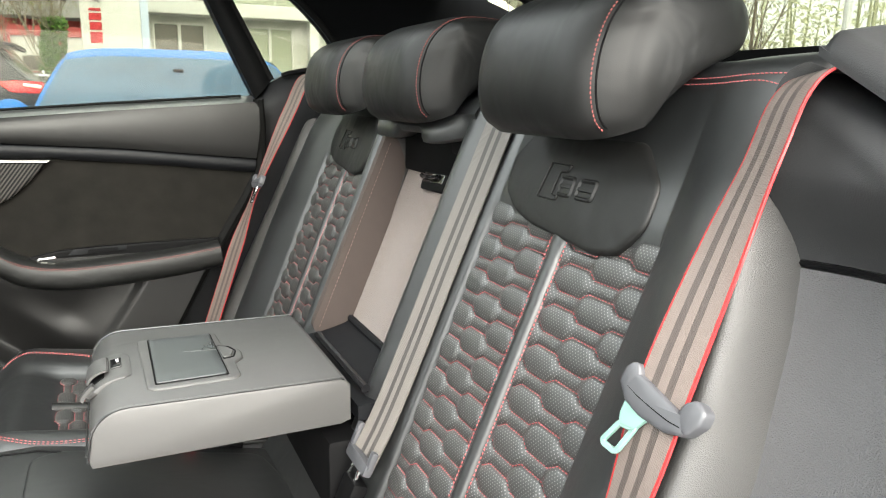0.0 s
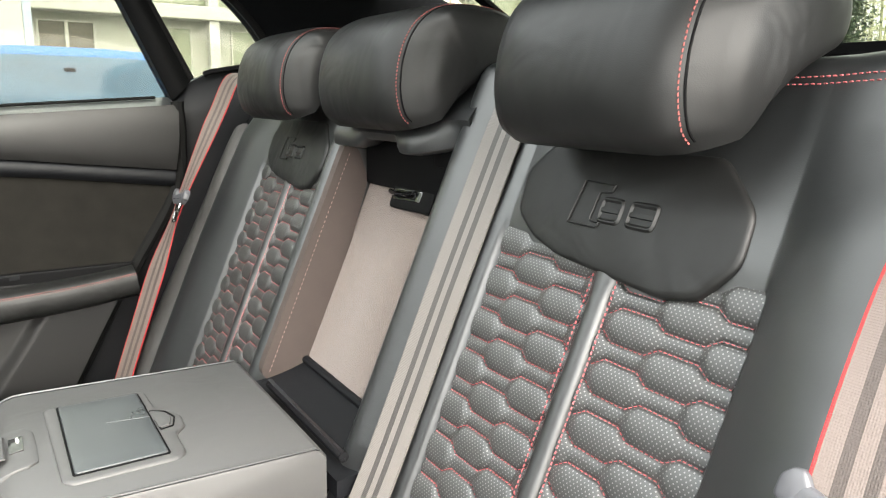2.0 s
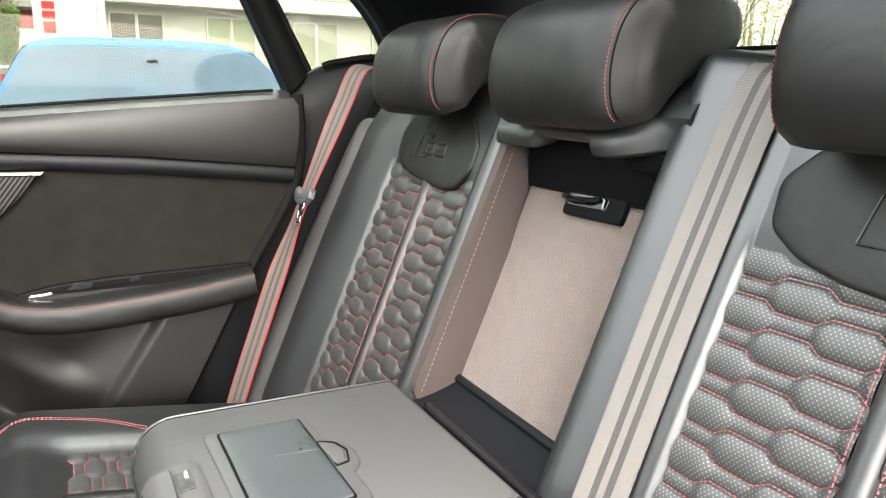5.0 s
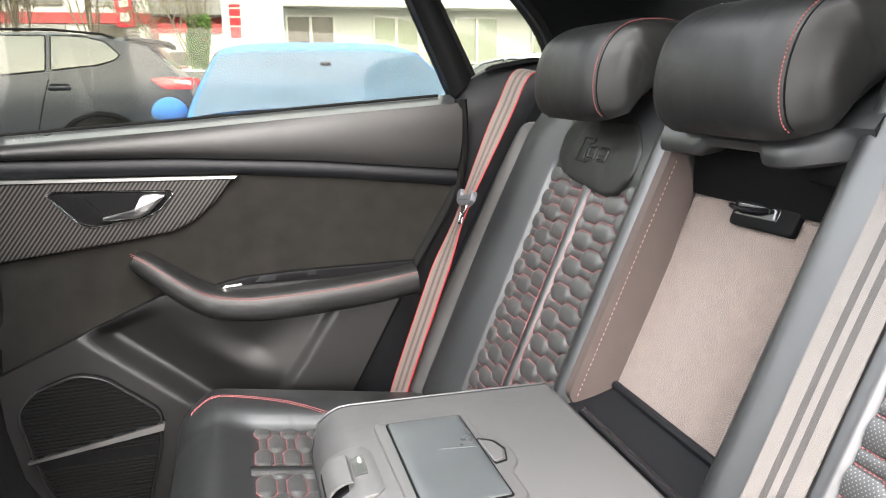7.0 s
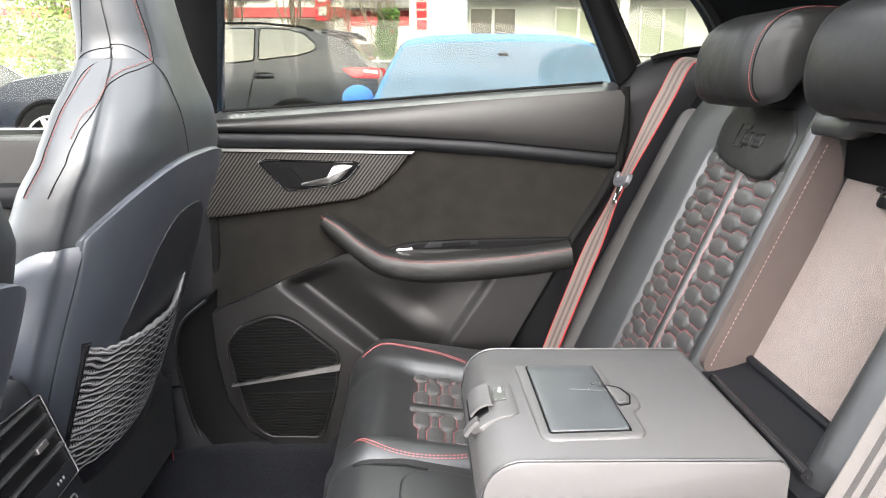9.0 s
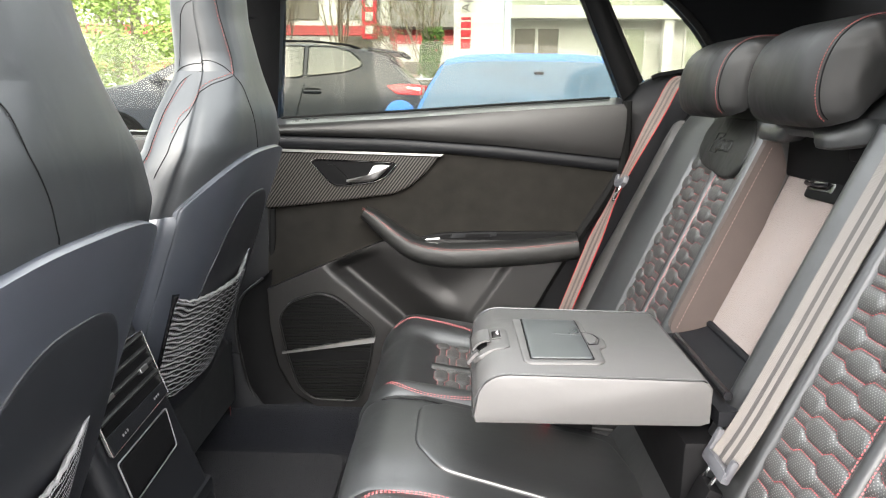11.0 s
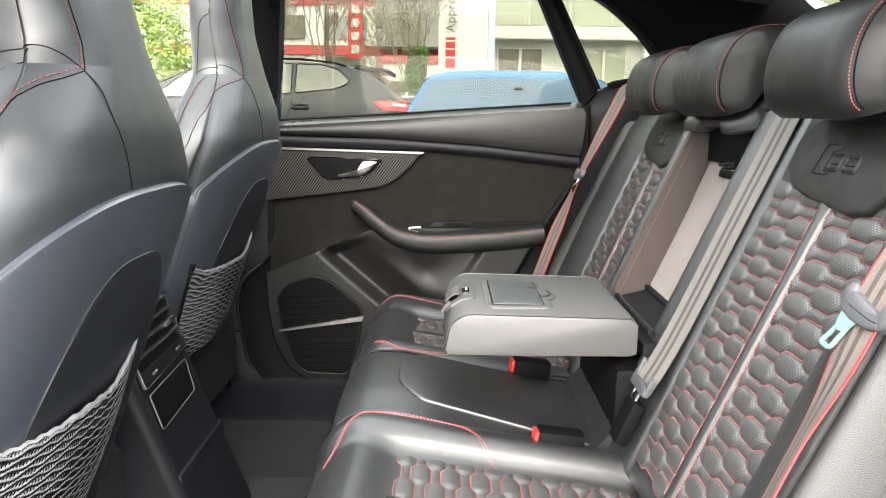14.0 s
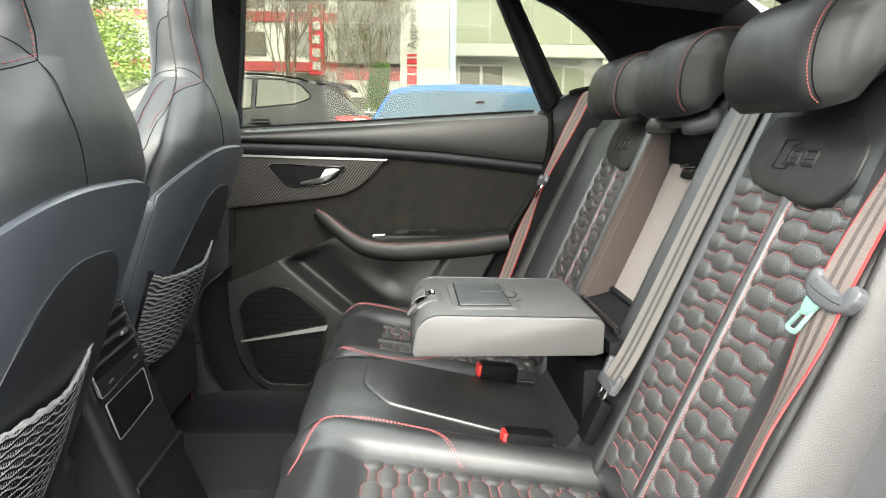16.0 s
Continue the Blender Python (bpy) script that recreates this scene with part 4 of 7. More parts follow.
# ---- rear bench cushions ----
def bench(side):
    where = "by the open door" if side < 0 else "by the far door"
    ob = thing("seat_cushion", (0.10, side * YS, 0.60), f"black leather bench cushion with quilted hexagons {where}", "car seat", "rear cushions")
    half = 0.128

    def top(x, u):
        a = abs(u)
        base = 0.756 - 0.155 * x - 0.05 * smoothstep(-0.02, -0.12, x) ** 2
        rise = 0.006 * smoothstep(half, half + 0.04, a) + 0.009 * math.sin(math.pi * min(1, max(0, (a - half) / (0.08 if u < 0 else 0.15)))) ** 2
        rise += 0.012 * smoothstep(-0.135, -0.200, u)
        inset = smoothstep(-0.05, 0.014, x) * (1 - smoothstep(half - 0.004, half + 0.030, a))
        return base + (rise + 0.012) * (1 - inset) - 0.002 * inset

    at = lambda x, u, h: Vector((x, side * (YS + u), h))
    part("cushion_cover", pillow(at, -0.118, 0.40, -0.228, 0.285, top, 0.035, -0.60, 44, 50), LEATHER, ob)
    quilt(ob, lambda u, v, h: Vector((v, side * (YS + u), 0.756 - 0.155 * v + h)), (half, half), 0.022, 0.36, low=-0.002)
    part("middle_strip", sheet(lambda s, t: (0.002 + 0.37 * t, side * (YS + 0.0115 * (2 * s - 1)), 0.7535 - 0.155 * (0.002 + 0.37 * t) + 0.0095 * math.sqrt(max(0, 1 - (2 * s - 1) ** 2))), 10, 30, (0, 0, -0.006)), LEATHER_SOFT, ob)
    def surface(x, u):
        a = max(0.0, 0.035 - (x + 0.118))
        return top(x, u) - (0.035 - math.sqrt(max(0.0, 0.035 ** 2 - a * a))) + 0.0004

    lines = []
    for d in (0.0, 0.006):
        arc = curve_through([(-0.098, -0.120 + d), (-0.080, -0.152 + d), (-0.050, -0.190 + d), (-0.003, -0.208 + d), (0.051, -0.206 + d), (0.103, -0.190 + d), (0.135, -0.158 + d), (0.157, -0.128 + d)], 8)
        lines.append([Vector((p[0], side * (YS + p[1]), surface(p[0], p[1]))) for p in arc])
        front = curve_through([(-0.092 - d * 0.3, -0.18), (-0.094 - d * 0.3, -0.05), (-0.094 - d * 0.3, 0.12), (-0.085 - d * 0.3, 0.24)], 8)
        lines.append([Vector((p[0], side * (YS + p[1]), top(p[0], p[1]) - 0.012 - d)) for p in front])
        out = curve_through([(-0.09, 0.20 + d), (-0.04, 0.205 + d), (0.05, 0.19 + d), (0.12, 0.16 + d), (0.16, 0.135 + d)], 8)
        lines.append([Vector((p[0], side * (YS + p[1]), surface(p[0], p[1]))) for p in out])
    part("edge_stitching", stitches(lines, (0, 0, 1), 0.0036, 0.0022, 0.0007), RED_THREAD, ob, "red double seam thread", kind="stuff")
    return ob


bench(-1)
bench(1)

mc = thing("middle_seat_cushion", (0.10, 0, 0.62), "smooth black leather middle seat cushion with a raised pad", "car seat")


def mid_top(x, y):
    return 0.792 - 0.215 * max(0, x) - 0.034 * smoothstep(-0.035, -0.125, x) ** 1.6 + 0.006 * math.cos(y * 9) - 0.010 * smoothstep(-0.07, -0.15, y)


part("cushion_cover", pillow(lambda x, y, h: Vector((x, y, h)), -0.105, 0.36, -0.152, 0.140, mid_top, 0.015, -0.60, 40, 26), LEATHER, mc)
pad = refine(rounded([(-0.006, 0.075), (-0.006, -0.045), (0.030, -0.098), (0.320, -0.125), (0.335, -0.06), (0.300, 0.10), (0.030, 0.105)], 0.02), 0.03)
part("raised_pad", plate(lambda x, y, h: Vector((x, y, mid_top(x, y) + h)), pad, -0.01, 0.0045, 0.003, 0.002, (0.95, 0.85, 0.6, 0.3)), LEATHER, mc)
part("seam", tube([(p[0], p[1], mid_top(p[0], p[1]) + 0.001) for p in ((-0.07, 0.118), (-0.04, 0.112), (0.0, 0.108), (0.03, 0.106))], 0.0014, 6), BLACK, mc)
part("back_fold", sheet(lambda s, t: (0.30 + 0.07 * t, -0.15 + 0.29 * s, 0.715 + 0.10 * t - 0.01 * math.sin(math.pi * t)), 12, 8, (0.03, 0, 0)), LEATHER, mc)

# ---- folded-down armrest ----
arm = thing("folding_armrest", (0.22, -0.005, 0.879), "folded-down grey-black leather armrest with a storage lid", "armrest")
A0, A1 = -0.146, 0.136


ARM_PROF = [(0.372, 0.884), (0.372, 0.930)] + [(0.366 - 0.003 * k, 0.9385 + 0.0013 * k) for k in range(3)] + [(0.36 - 0.24 * k / 8, 0.942 + 0.004 * k / 8) for k in range(9)] + [(0.118 - 0.040 * math.sin(a * math.pi / 16), 0.908 + 0.038 * math.cos(a * math.pi / 16)) for a in range(1, 9)] + [(0.076, 0.898), (0.0745, 0.888), (0.078, 0.879), (0.20, 0.879), (0.36, 0.880)]


def arm_body(y0, y1, r):
    bm = bmesh.new()
    n = len(ARM_PROF)
    c = Vector((0.22, 0.91))
    rows = []
    for y, inset in ((y0, r), (y0 + r * 0.3, r * 0.3), (y0 + r, 0), ((y0 + y1) / 2, 0), (y1 - r, 0), (y1 - r * 0.3, r * 0.3), (y1, r)):
        row = []
        for k, (x, z) in enumerate(ARM_PROF):
            d = Vector((x, z)) - c
            row.append(bm.verts.new((x - math.copysign(min(inset, abs(d.x)), d.x) * (0.9 if abs(d.x) > 0.12 else 0), y, z - math.copysign(inset, d.y))))
        rows.append(row)
    for a, b in zip(rows, rows[1:]):
        for k in range(n):
            bm.faces.new((a[k], a[(k + 1) % n], b[(k + 1) % n], b[k]))
    bm.faces.new(rows[0])
    bm.faces.new(list(reversed(rows[-1])))
    return bm


part("body", arm_body(A0, A1, 0.005), ARM_TOP, arm)
for y in (A0 + 0.001, A1 - 0.001):
    part("piping", tube([(x, y, z) for x, z in ARM_PROF[3:24]], 0.0016, 6), LEATHER, arm)
part("front_seam", tube([(0.0735, A0 + 0.002 + (A1 - A0 - 0.004) * k / 6, 0.896) for k in range(7)], 0.0010, 6), LEATHER, arm)
arm_top = lambda x, y, h: Vector((x, y, 0.9465 - 0.0167 * (x - 0.12) + h))
lid_o = [(0.136, 0.070), (0.140, 0.077), (0.232, 0.080), (0.239, 0.074), (0.241, 0.024), (0.254, 0.010), (0.262, -0.010), (0.260, -0.036), (0.248, -0.050), (0.248, -0.094), (0.240, -0.104), (0.148, -0.110), (0.140, -0.102)]
lid_frame = part("lid_frame", plate(arm_top, refine(rounded(lid_o, 0.006), 0.02), -0.003, 0.0026, 0.0026, 0.0), ARM_TOP, arm, "raised soft rim round the lid")
lid_in = [(0.1505, 0.0670), (0.2300, 0.0680), (0.2320, -0.0920), (0.1510, -0.0970)]
lid = part("storage_lid", plate(arm_top, refine(rounded(lid_in, 0.004), 0.02), 0.0, 0.0050, 0.0012, 0.0), LID, arm, "smooth grey plastic lid with dust smears")
part("lid_groove", tube([arm_top(0.190 + 0.041 * k / 6, 0.000 - 0.004 * k / 6, 0.0050) for k in range(7)], 0.0004, 6), LID, lid)
part("lid_gap", ring(arm_top, rounded([(0.1485, 0.0690), (0.2320, 0.0700), (0.2340, -0.0940), (0.1490, -0.0990)], 0.004), 0.0022, 0.0, 0.0036, 0.0003), BLACK, arm)
part("lid_tab", plate(arm_top, rounded([(0.233, 0.012), (0.246, 0.004), (0.251, -0.012), (0.246, -0.030), (0.235, -0.034)], 0.003), 0.0, 0.0048, 0.0012), ARM_TOP, arm)
part("lid_tab_gap", ring(arm_top, rounded([(0.233, 0.016), (0.249, 0.007), (0.255, -0.012), (0.249, -0.034), (0.235, -0.038)], 0.003), 0.0018, 0.0, 0.0038, 0.0003), BLACK, arm)
# release catch in the nose
nose = lambda u, v, h: Vector((0.118 - 0.052 * math.sin(v), u, 0.902 + 0.0465 * math.cos(v))) + Vector((-math.sin(v), 0, math.cos(v))) * h
cat_o = [(-0.056, 0.02), (-0.048, -0.16), (0.020, -0.14), (0.034, 0.02), (0.038, 0.75), (0.030, 1.05), (-0.050, 1.05), (-0.060, 0.75)]
catch = part("catch_frame", plate(nose, refine(rounded(cat_o, 0.02), 0.05), -0.006, -0.0005, 0.001, 0.0), ARM_TOP, arm, "smooth plastic catch housing in the nose")
part("catch_well", plate(nose, refine(rounded([(-0.038, 0.46), (0.022, 0.46), (0.024, 1.00), (-0.042, 1.00)], 0.02), 0.05), -0.004, 0.0005, 0.0004), BLACK, catch)
part("catch_lever", sheet(lambda s, t: nose(-0.034 + 0.050 * s, 0.36 + 0.50 * t, 0.0055 + 0.0025 * math.sin(math.pi * t)), 4, 8, (0.002, 0, -0.002)), ARM_TOP, catch, "grey plastic release lever")
part("catch_slot", plate(nose, rounded([(-0.020, 0.06), (0.012, 0.06), (0.012, 0.30), (-0.020, 0.30)], 0.004), -0.004, 0.0012, 0.0004), GLOSS, catch)
part("catch_clip", plate(nose, rounded([(0.002, 0.12), (0.007, 0.12), (0.007, 0.17), (0.002, 0.17)], 0.001), 0.0, 0.0032, 0.0008), CHROME, catch)
part("catch_tongue", sheet(lambda s, t: nose(-0.052 + 0.012 * s, 0.72 + 0.42 * t, 0.004), 2, 6, (0.003, 0, -0.003)), ARM_TOP, catch)


# ---- belts and buckles ----
def seat_point(side, y_off, v, h):
    p = SEAT_O + LEAN_E * v + LEAN_N * h
    return Vector((p.x, side * y_off, p.z))


GRIP = material("grey_grip_plastic", (0.055, 0.056, 0.062), 0.45, stain=0.08)


def outer_belt(side):
    where = "by the open door" if side < 0 else "by the far door"
    ob = thing("seat_belt", (0.47, side * 0.61, 1.06), f"grey striped seat belt with red edges hanging {where}", "seat belt", "outer belts")
    S = lambda y, v, h: seat_point(side, y, v, h)
    if side < 0:
        run = [(0.626, 0.552, -0.060), (0.614, 0.548, -0.014), (0.606, 0.530, 0.024), (0.605, 0.505, 0.041), (0.606, 0.46, 0.044), (0.603, 0.40, 0.044), (0.609, 0.298, 0.052), (0.613, 0.22, 0.050), (0.614, 0.14, 0.050), (0.617, 0.05, 0.05), (0.619, -0.07, 0.048), (0.622, -0.17, 0.04)]
    else:
        run = [(0.650, 0.545, -0.020), (0.638, 0.545, 0.030), (0.622, 0.525, 0.066), (0.615, 0.46, 0.073), (0.608, 0.40, 0.078), (0.598, 0.298, 0.084), (0.602, 0.22, 0.082), (0.610, 0.14, 0.078), (0.622, 0.05, 0.070), (0.634, -0.07, 0.060), (0.640, -0.17, 0.05)]
    pts = curve_through([S(*q) for q in run], 6)
    sides = []
    for k, p in enumerate(pts):
        t = k / (len(pts) - 1)
        twist = -0.45 * smoothstep(0.56, 0.72, t)
        sides.append(Vector((-math.sin(twist), side * -math.cos(twist), 0)) - LEAN_N * 0.38 * (1 - smoothstep(0.35, 0.55, t)))
    part("webbing", ribbon(pts, sides, 0.047), BELT_RED, ob)
    for sg in (-1, 1):
        part("red_edge", tube([p + s.normalized() * sg * 0.0230 for p, s in zip(pts, sides)], 0.0009, 6), RED_EDGE, ob, "bright red woven edge")
    # latch tongue threaded on the belt
    c = S(0.612, 0.288, 0.052) if side < 0 else S(0.598, 0.286, 0.086)
    at = lambda u, v, h: c + Vector((0, side * u, 0)) + LEAN_E * v + LEAN_N * h
    grip = bmesh.new()
    for outline, high in (
        ([(-0.038, -0.003), (-0.031, 0.008), (-0.022, 0.008), (0.022, -0.003), (0.036, -0.002), (0.030, -0.015), (0.014, -0.019), (-0.010, -0.018), (-0.028, -0.013)], 0.0065),
        ([(-0.0385, -0.004), (-0.0375, 0.008), (-0.032, 0.014), (-0.026, 0.014), (-0.020, 0.006), (-0.026, -0.008)], 0.0062),
        ([(0.018, -0.008), (0.022, 0.005), (0.030, 0.010), (0.040, 0.005), (0.039, -0.004), (0.030, -0.015)], 0.0062),
    ):
        add(grip, plate(at, refine(rounded(outline, 0.003), 0.008), -0.004, high, 0.0025, 0.0008, (0.85, 0.6)))
    tg_ = part("tongue_grip", grip, GRIP, ob, "smooth dark grey plastic grip")
    part("grip_seam", tube([at(-0.028, -0.003, 0.0062), at(-0.016, -0.006, 0.0069), at(0.0, -0.0085, 0.0071), at(0.016, -0.0105, 0.0069), at(0.026, -0.0105, 0.0062)], 0.0004, 5), BLACK, tg_)
    frame_o = rounded([(-0.026, -0.027), (-0.036, -0.045), (-0.033, -0.049), (-0.019, -0.050), (-0.0155, -0.046), (-0.0075, -0.025)], 0.0025, 3)
    blade = ring(at, frame_o, 0.0042, 0.002, 0.0045, 0.0005)
    add(blade, plate(at, rounded([(-0.027, -0.012), (-0.0275, -0.022), (-0.0245, -0.0295), (-0.0095, -0.0275), (-0.004, -0.020), (0.002, -0.014)], 0.002), 0.002, 0.0047, 0.0006))
    part("tongue_blade", blade, STEEL_TONGUE if side < 0 else CHROME, tg_, "bare steel latch blade")
    return ob


outer_belt(-1)
outer_belt(1)

ib = thing("middle_seat_belt", (0.44, -0.19, 0.85), "plain grey striped belt running down the inner bolster", "seat belt")
pts = curve_through([seat_point(-1, 0.186, 0.562, -0.045), seat_point(-1, 0.182, 0.546, -0.002), seat_point(-1, 0.180, 0.50, 0.008), seat_point(-1, 0.177, 0.40, 0.008), seat_point(-1, 0.176, 0.30, 0.008), seat_point(-1, 0.177, 0.20, 0.008), seat_point(-1, 0.180, 0.10, 0.011), seat_point(-1, 0.186, 0.035, 0.020)], 6)
part("webbing", ribbon(pts, [Vector((0.24, -1, -0.10))] * len(pts), 0.048), BELT_GREY, ib)
mm = Matrix.Translation(seat_point(-1, 0.186, 0.046, 0.024)) @ Matrix((Vector((0, -1, 0)), LEAN_E, LEAN_N)).transposed().to_4x4()
fb = bmesh.new()
add(fb, box(-0.034, 0.034, -0.014, 0.002, -0.006, 0.006, 0.004))
add(fb, box(-0.036, -0.026, -0.006, 0.030, -0.004, 0.004, 0.003))
add(fb, box(0.026, 0.036, -0.006, 0.018, -0.004, 0.004, 0.003))
tgm = part("tongue_grip", turned(fb, mm), GRIP, ib, "grey plastic belt grip")
part("tongue_blade", turned(ring(XYZ, rounded([(-0.016, -0.012), (0.012, -0.012), (0.010, -0.046), (-0.016, -0.046)], 0.004), 0.004, -0.0015, 0.0015, 0.0005), mm), CHROME, tgm)
part("buckle_body", turned(box(-0.020, 0.020, -0.10, -0.030, -0.016, 0.004, 0.005), mm), BLACK, ib)


def buckle(x, y, z, turn, label):
    ob = thing("belt_buckle", (x, y, z), label, "belt buckle", "belt buckles")
    m = pose(x, y, z, 0, 8, turn)
    part("housing", turned(box(0.0, 0.075, -0.018, 0.018, -0.024, 0.016, 0.008), m), BLACK, ob)
    part("release_button", turned(box(-0.005, 0.004, -0.013, 0.013, -0.012, 0.012, 0.003), m), RED_PLASTIC, ob, "bright red release button")
    part("strap", turned(box(0.07, 0.16, -0.013, 0.013, -0.018, -0.012, 0.002), m), VINYL_GREY, ob)
    return ob


buckle(0.218, -0.164, 0.756, 4, "black belt buckle with a red button lying on the cushion edge")
buckle(0.208, 0.140, 0.762, 8, "black belt buckle with a red button beside the middle cushion")


# ---- far rear door ----
SILL = material("satin_sill_plastic", (0.03, 0.031, 0.034), 0.3, spec=0.7, grain=0.0003, grain_size=1200, bump=0.1)
door = thing("door_1", (0.0, 0.74, 0.50), "closed far rear door with suede, carbon and leather trim", "door", kind="structure")
DY = 0.728


def door_front(z):
    """The door's rear edge: x where it ends at a height."""
    return lerp([(0.48, 0.07), (0.72, 0.206), (0.887, 0.299), (0.966, 0.345), (1.103, 0.421), (1.195, 0.434), (1.27, 0.438)], z)


def door_face(x, z):
    """How far the door's skin stands out into the car (towards smaller y)."""
    out = 0.014 * smoothstep(0.93, 0.86, z) + 0.012 * smoothstep(0.80, 0.60, z)
    return out


def panel_between(zlo, zhi, bulge, lip=0.0, x0=-0.415, nx=40, nz=8, yoff=0.0, xend=None):
    """A strip of the door between two heights, given as functions of x."""
    def f(s, t):
        zc = 1.0
        x = x0 + ((xend if xend is not None else 0.44) - x0) * s
        for _ in range(3):
            z = zlo(x) + (zhi(x) - zlo(x)) * t
            if xend is None:
                x = x0 + (door_front(z) - x0) * s
        z = zlo(x) + (zhi(x) - zlo(x)) * t
        return (x, DY - yoff - door_face(x, z) - bulge * math.sin(math.pi * t) ** 0.7 - lip * (1 - t), z)
    return sheet(f, nx, nz, (0, 0.03, 0))


top_line = lambda x: lerp([(-0.42, 1.205), (-0.08, 1.2265), (0.13, 1.2425), (0.44, 1.264)], x)
line1 = lambda x: lerp([(-0.42, 1.186), (-0.1, 1.180), (0.15, 1.165), (0.44, 1.136)], x)
line2 = lambda x: lerp([(-0.42, 1.154), (0.0, 1.146), (0.2, 1.130), (0.44, 1.103)], x)
part("belt_line_pad", panel_between(line1, top_line, 0.010, 0.008), VINYL_GREY, door, "smooth dark upper pad")
part("sill_ledge", sheet(lambda s, t: (-0.415 + 0.852 * s, DY + 0.002 + 0.085 * t, top_line(-0.415 + 0.852 * s) - 0.002 + 0.016 * t), 24, 4, (0, 0, -0.02)), SILL, door, "satin grey sill ledge")
part("glass_seal", tube([(-0.39 + 0.80 * k / 20, 0.800, top_line(-0.39 + 0.80 * k / 20) + 0.0145) for k in range(21)], 0.003), RUBBER, door)
part("lower_roll", panel_between(line2, line1, 0.010, 0.0, nz=6), VINYL, door)
low_mid = lambda x: lerp([(-0.42, 0.80), (-0.275, 0.864), (-0.135, 0.923), (0.0, 0.93), (0.44, 0.93)], x)
part("suede_panel", panel_between(low_mid, line2, 0.0, 0.0, nz=14, yoff=-0.004), SUEDE, door, "charcoal suede panel")
inlay = [(-0.415, 1.146), (0.004, 1.138), (-0.03, 1.098), (-0.065, 1.067), (-0.105, 1.048), (-0.20, 1.034), (-0.415, 1.008)]
flat = lambda x, z, h: Vector((x, DY + 0.002 - h, z))
part("carbon_inlay", plate(flat, refine(rounded(inlay, 0.006, 3), 0.03), -0.002, 0.009, 0.003, 0.0), CARBON, door, "dark carbon-fibre inlay with a diagonal weave")
part("bright_strip", slab([(-0.415, 1.147), (0.006, 1.1385), (0.012, 1.143), (-0.415, 1.1525)], DY - 0.012, DY), SILVER, door, "satin metal trim strip", smooth=False)
bez = rounded([(-0.306, 1.124), (-0.294, 1.130), (-0.105, 1.124), (-0.097, 1.117), (-0.123, 1.087), (-0.150, 1.074), (-0.238, 1.063), (-0.258, 1.070)], 0.006, 3)
handle = part("handle_bezel", ring(flat, bez, 0.0030, 0.0, 0.014, 0.0015), CHROME, door, "thin bright surround")
part("handle_cup", plate(flat, [(x * 0.975 - 0.005, 1.097 + (z - 1.097) * 0.90) for x, z in bez], 0.0, 0.0098, 0.001), BLACK, handle)
lev = [(-0.222, 1.074), (-0.160, 1.078), (-0.142, 1.086), (-0.128, 1.100), (-0.112, 1.116), (-0.134, 1.119), (-0.152, 1.117), (-0.158, 1.104), (-0.166, 1.093), (-0.180, 1.087), (-0.222, 1.080)]
part("handle_lever", plate(lambda u, v, h: Vector((u, DY - 0.010 - h + 0.010 * smoothstep(-0.16, -0.22, u), v)), refine(rounded(lev, 0.004), 0.012), 0.0, 0.016, 0.005, 0.002, (0.75, 0.45)), SILVER, handle, "satin silver pull lever")
part("handle_arm", slab([(-0.262, 1.116), (-0.244, 1.116), (-0.206, 1.074), (-0.224, 1.073)], DY - 0.013, DY - 0.006), BLACK, handle, smooth=False)

# armrest swoop
axis = curve_through([(-0.178, 1.004), (-0.150, 0.985), (-0.10, 0.945), (-0.05, 0.915), (0.02, 0.903), (0.12, 0.906), (0.24, 0.915), (0.335, 0.928)], 6)
grip = bmesh.new()
loops = []
for k, p in enumerate(axis):
    t = k / (len(axis) - 1)
    tall = lerp([(0, 0.014), (0.15, 0.021), (0.45, 0.029), (0.7, 0.032), (1, 0.030)], t)
    deep = lerp([(0, 0.028), (0.3, 0.052), (0.7, 0.060), (1, 0.052)], t)
    d = (Vector(axis[min(k + 1, len(axis) - 1)]) - Vector(axis[max(k - 1, 0)])).normalized()
    nrm = Vector((-d.y, d.x))
    row = []
    for j in range(14):
        a = math.pi * (j / 13 - 0.5)
        off = math.copysign(abs(math.sin(a)) ** 0.7, math.sin(a)) * tall
        row.append(grip.verts.new((p[0] + nrm.x * off, DY - deep * abs(math.cos(a)) ** 0.6, p[1] + nrm.y * off)))
    loops.append(row)
for a, b in zip(loops, loops[1:]):
    for k in range(13):
        grip.faces.new((a[k], a[k + 1], b[k + 1], b[k]))
    grip.faces.new((a[0], b[0], b[13], a[13]))
grip.faces.new(loops[0])
grip.faces.new(list(reversed(loops[-1])))
armrest = part("door_armrest", grip, LEATHER_SOFT, door, "padded leather armrest with a red seam")
seam = []
for d in (0.0, 0.0035):
    seam.append([Vector((p[0], DY - lerp([(0, 0.028), (0.3, 0.052), (0.7, 0.060), (1, 0.052)], k / (len(axis) - 1)) * 0.93, p[1] + lerp([(0, 0.008), (0.45, 0.018), (1, 0.016)], k / (len(axis) - 1)) + d)) for k, p in enumerate(axis)])
part("armrest_stitching", stitches(seam, (0, -1, 0.6), 0.003, 0.0016, 0.0011), DIM_THREAD, armrest, kind="stuff")
